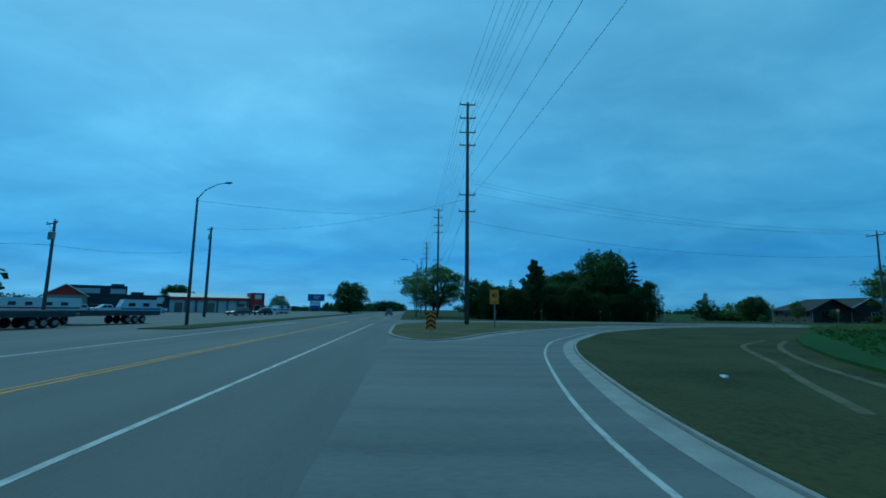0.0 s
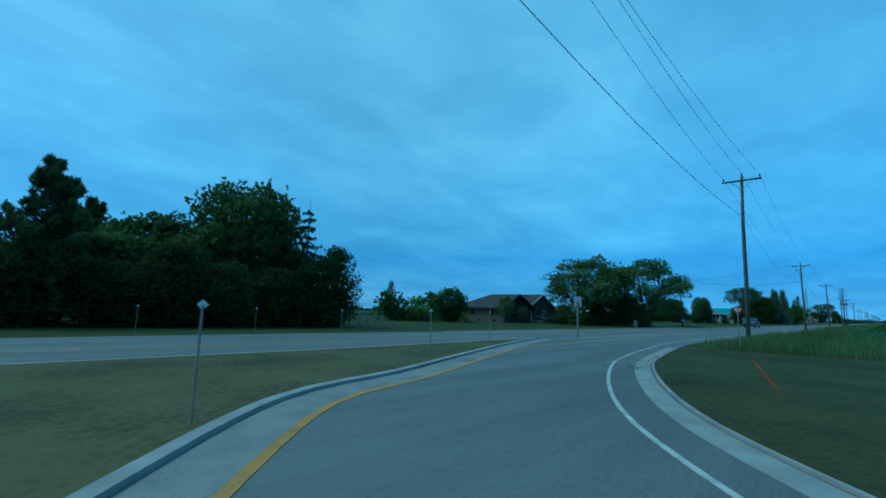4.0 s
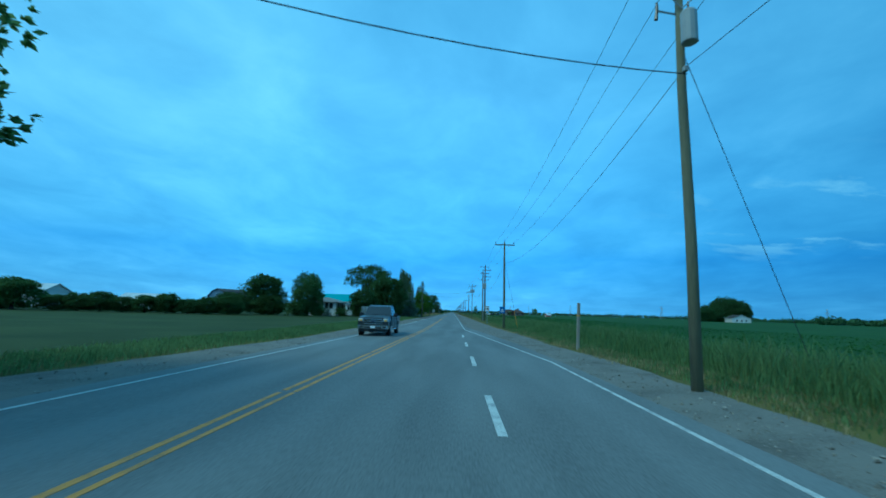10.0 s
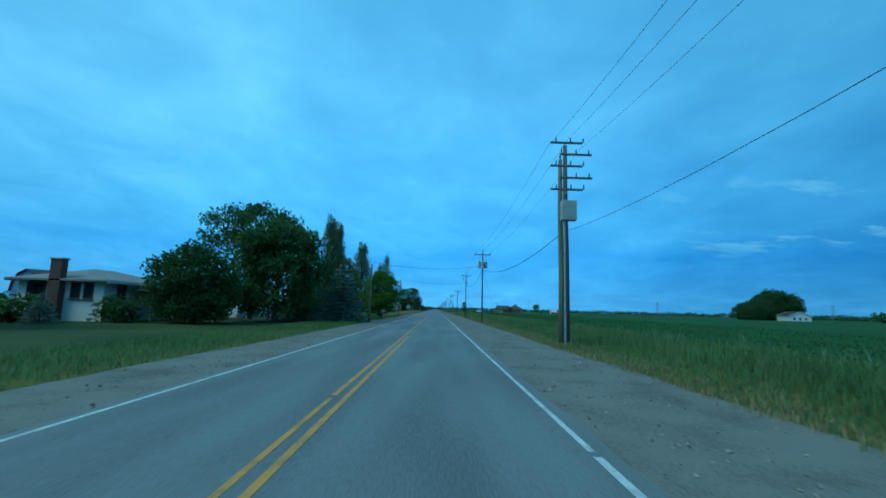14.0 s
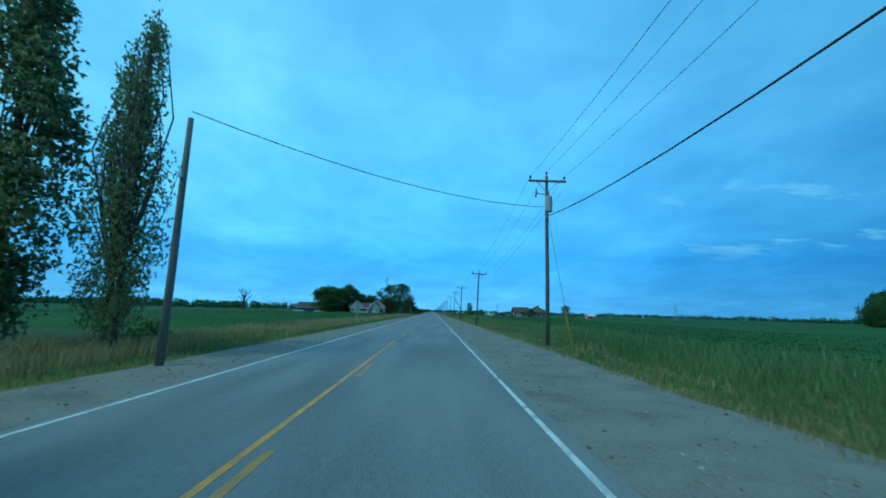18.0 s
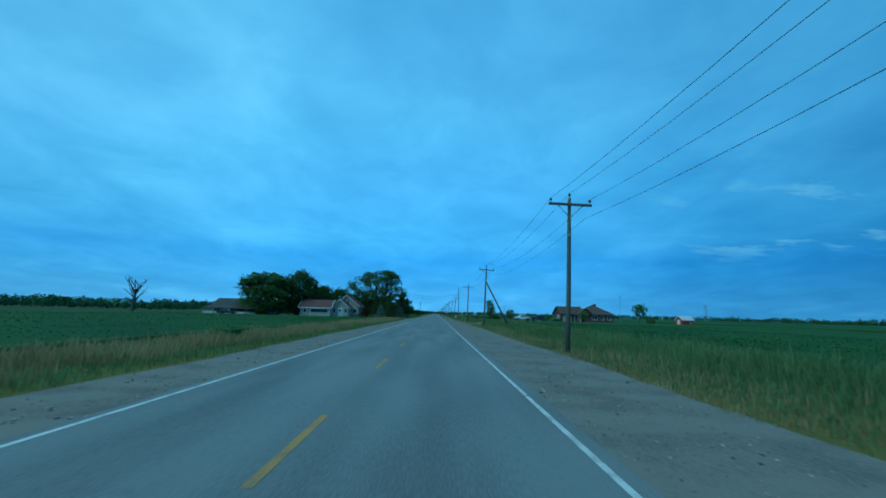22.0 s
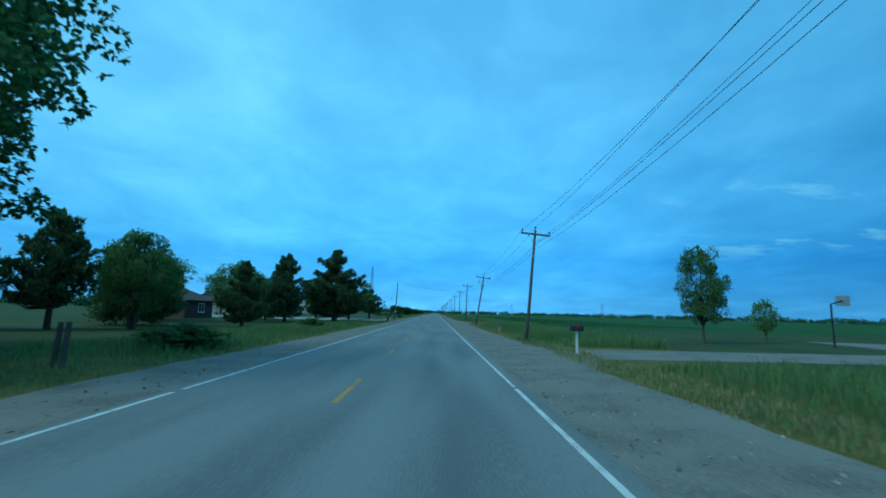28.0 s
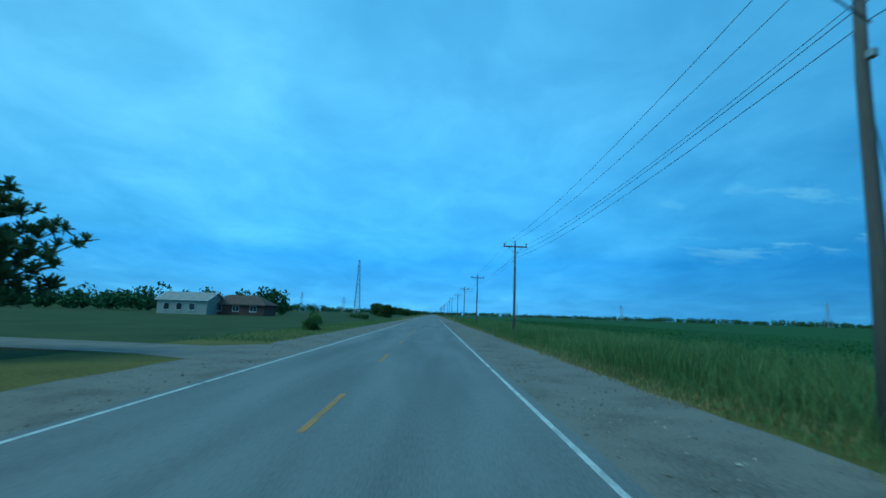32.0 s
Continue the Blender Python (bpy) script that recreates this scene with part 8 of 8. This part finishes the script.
r_ = thing("waste_bin", pose(-6.65, 527.6, 0), "small black ribbed bin standing beside the concrete drive", "bin")
part("body", Geo().tube([(0, 0, -0.03), (0, 0, 0.04), (0, 0, 0.3), (0, 0, 0.33), (0, 0, 0.6)], [0.15, 0.16, 0.165, 0.16, 0.175], 16), PLASTIC_BLACK, r_)
part("lid", Geo().tube([(0, 0, 0.6), (0, 0, 0.62), (0, 0, 0.66), (0, 0, 0.68)], [0.185, 0.19, 0.17, 0.08], 16), PLASTIC_BLACK, r_)
r_ = thing("marker_rod", pose(-8.75, 537.9, 0, 0, 9, 0), "yellow-green marker rod leaning in the lawn", "marker")
part("rod", Geo().tube([(0, 0, -0.1), (0, 0, 1.05)], 0.03, 8), GUY_YELLOW, r_)
r_ = thing("pole_notice", pose(-6.36, 537.84, 0), "small white notice and green plate on a service pole", "notice")
part("notice", Geo().box(-0.04, 0.34, -0.06, -0.02, 1.66, 1.80, 0.01), SIGN_WHITE, r_)
part("plate", Geo().box(-0.10, 0.10, -0.06, -0.02, 1.15, 1.3, 0.01), GREEN_BOX, r_)
part("band", Geo().tube([(0.02, 0.16, 1.60), (0.02, 0.16, 1.68)], 0.155, 12), GALV, r_)
for x, y, h, lab in ((8.7, 423.0, 0.8, "grey concrete marker post in the grass"), (8.5, 432.1, 2.0, "grey marker post in the grass"), (8.8, 118.6, 2.3, "weathered grey marker post with a faded band")):
    r_ = thing("marker_post", pose(x, y, 0, 0, 2, 0), lab, "marker post")
    part("post", Geo().box(-0.07, 0.07, -0.07, 0.07, -0.2, h, 0.02), POST_WOOD, r_)
    part("band", Geo().box(-0.074, 0.074, -0.074, 0.074, h * 0.7, h * 0.74, 0.02), GUY_YELLOW, r_)
r_ = thing("marker_rod", pose(10.6, 262.8, 0, 0, 14, 0), "short pale marker rod leaning in the verge", "marker")
part("rod", Geo().tube([(0, 0, 0), (0, 0, 0.9)], 0.02, 8), GALV, r_)
h_ = thing("marker_hydrant", pose(7.85, 489.6, 0), "blue and yellow pipeline marker post at the shoulder", "marker post")
part("body", Geo().tube([(0, 0, 0), (0, 0, 0.05), (0, 0, 0.5), (0, 0, 0.55)], [0.13, 0.1, 0.1, 0.12], 12), GUY_YELLOW, h_)
part("cap", Geo().ball((0, 0, 0.62), 0.12, 0.12, 0.12), SIGN_BLUE, h_)
for s in (-1, 1):
    part("nozzle", Geo().tube([(0, 0, 0.4), (s * 0.18, 0, 0.4)], 0.05, 8), SIGN_BLUE, h_)
r_ = thing("basketball_hoop", pose(28.6, 477.2, 0), "basketball hoop on a dark pole beside the gravel", "basketball hoop")
part("pole", Geo().tube([(0, 0, 0), (0, 0, 2.9), (0.8, 0, 3.15)], 0.06, 8), PLASTIC_BLACK, r_)
part("backboard", Geo().box(0.8, 0.86, -0.55, 0.55, 2.8, 3.5, 0.01), SIGN_BACK, r_)
part("rim", Geo().tube([(1.1 + 0.23 * math.cos(a), 0.23 * math.sin(a), 2.95) for a in [2 * math.pi * k / 12 for k in range(13)]], 0.012, 5, False), ORANGE, r_)
# rocks round the farm garden
rocks = random.Random(3)
ROCK_LINE = [(-12.4, 438.5), (-13.4, 441.5), (-13.9, 443.5), (-13.3, 445.2), (-12.9, 446.4), (-14.2, 449.6), (-14.8, 451.8), (-13.4, 453.0)]
for k in range(64):
    f = rocks.uniform(0, len(ROCK_LINE) - 1.001)
    p, q = Vector(ROCK_LINE[int(f)]).lerp(Vector(ROCK_LINE[int(f) + 1]), f % 1), rocks.uniform(0.16, 0.42)
    x, y = p.x - 0.1 + rocks.gauss(-0.3, 0.45), p.y + rocks.gauss(0, 0.35)
    r_ = thing("garden_rock", pose(x, y, q * 0.25, rocks.uniform(-9, 9), rocks.uniform(-9, 9), rocks.uniform(0, 360)), "flat grey field stone edging the garden", "rock", "garden rocks")
    g = Geo().ball((0, 0, 0), q * rocks.uniform(1.0, 1.7), q * rocks.uniform(0.6, 0.9), q * rocks.uniform(0.3, 0.5), 9, 6)
    g.v = [tuple(c * (1 + 0.42 * noise.noise(Vector(v) * 4 + Vector((k, 0, 0)))) for c in v) for v in g.v]
    part("stone", g, FIELD_STONE, r_)
b_ = thing("garden_tub", pose(-15.4, 445.0, 0), "teal plastic tub standing among the garden rocks", "tub")
part("body", Geo().tube([(0, 0, 0), (0, 0, 0.62)], [0.24, 0.3], 14), TEAL_METAL, b_)
part("rim", Geo().tube([(0.3 * math.cos(a), 0.3 * math.sin(a), 0.62) for a in [2 * math.pi * k / 14 for k in range(15)]], 0.02, 5, False), TEAL_METAL, b_)
b_ = thing("gate_post", pose(-8.3, 459.4, 0), "pair of dark weathered gate posts in the ditch grass", "post")
for k in (0, 0.22):
    part("post", Geo().tube([(k, 0.0, -0.2), (k, 0.05, 1.15)], 0.07, 8), BARK, b_)
# litter by the kerb
for k, (x, y, z) in enumerate(((52.6, 4.8, 0.05), (8.9, 366, 0.0))):
    l_ = thing("litter", pose(x, y, z, 0, 0, 40 * k), "crumpled pale scrap of litter in the grass", "litter")
    g = Geo().ball((0, 0, 0.04), 0.13, 0.09, 0.05, 8, 5)
    g.v = [tuple(c * (1 + 0.5 * noise.noise(Vector(v) * 9)) for c in v) for v in g.v]
    part("scrap", g, PLASTIC_WHITE, l_)
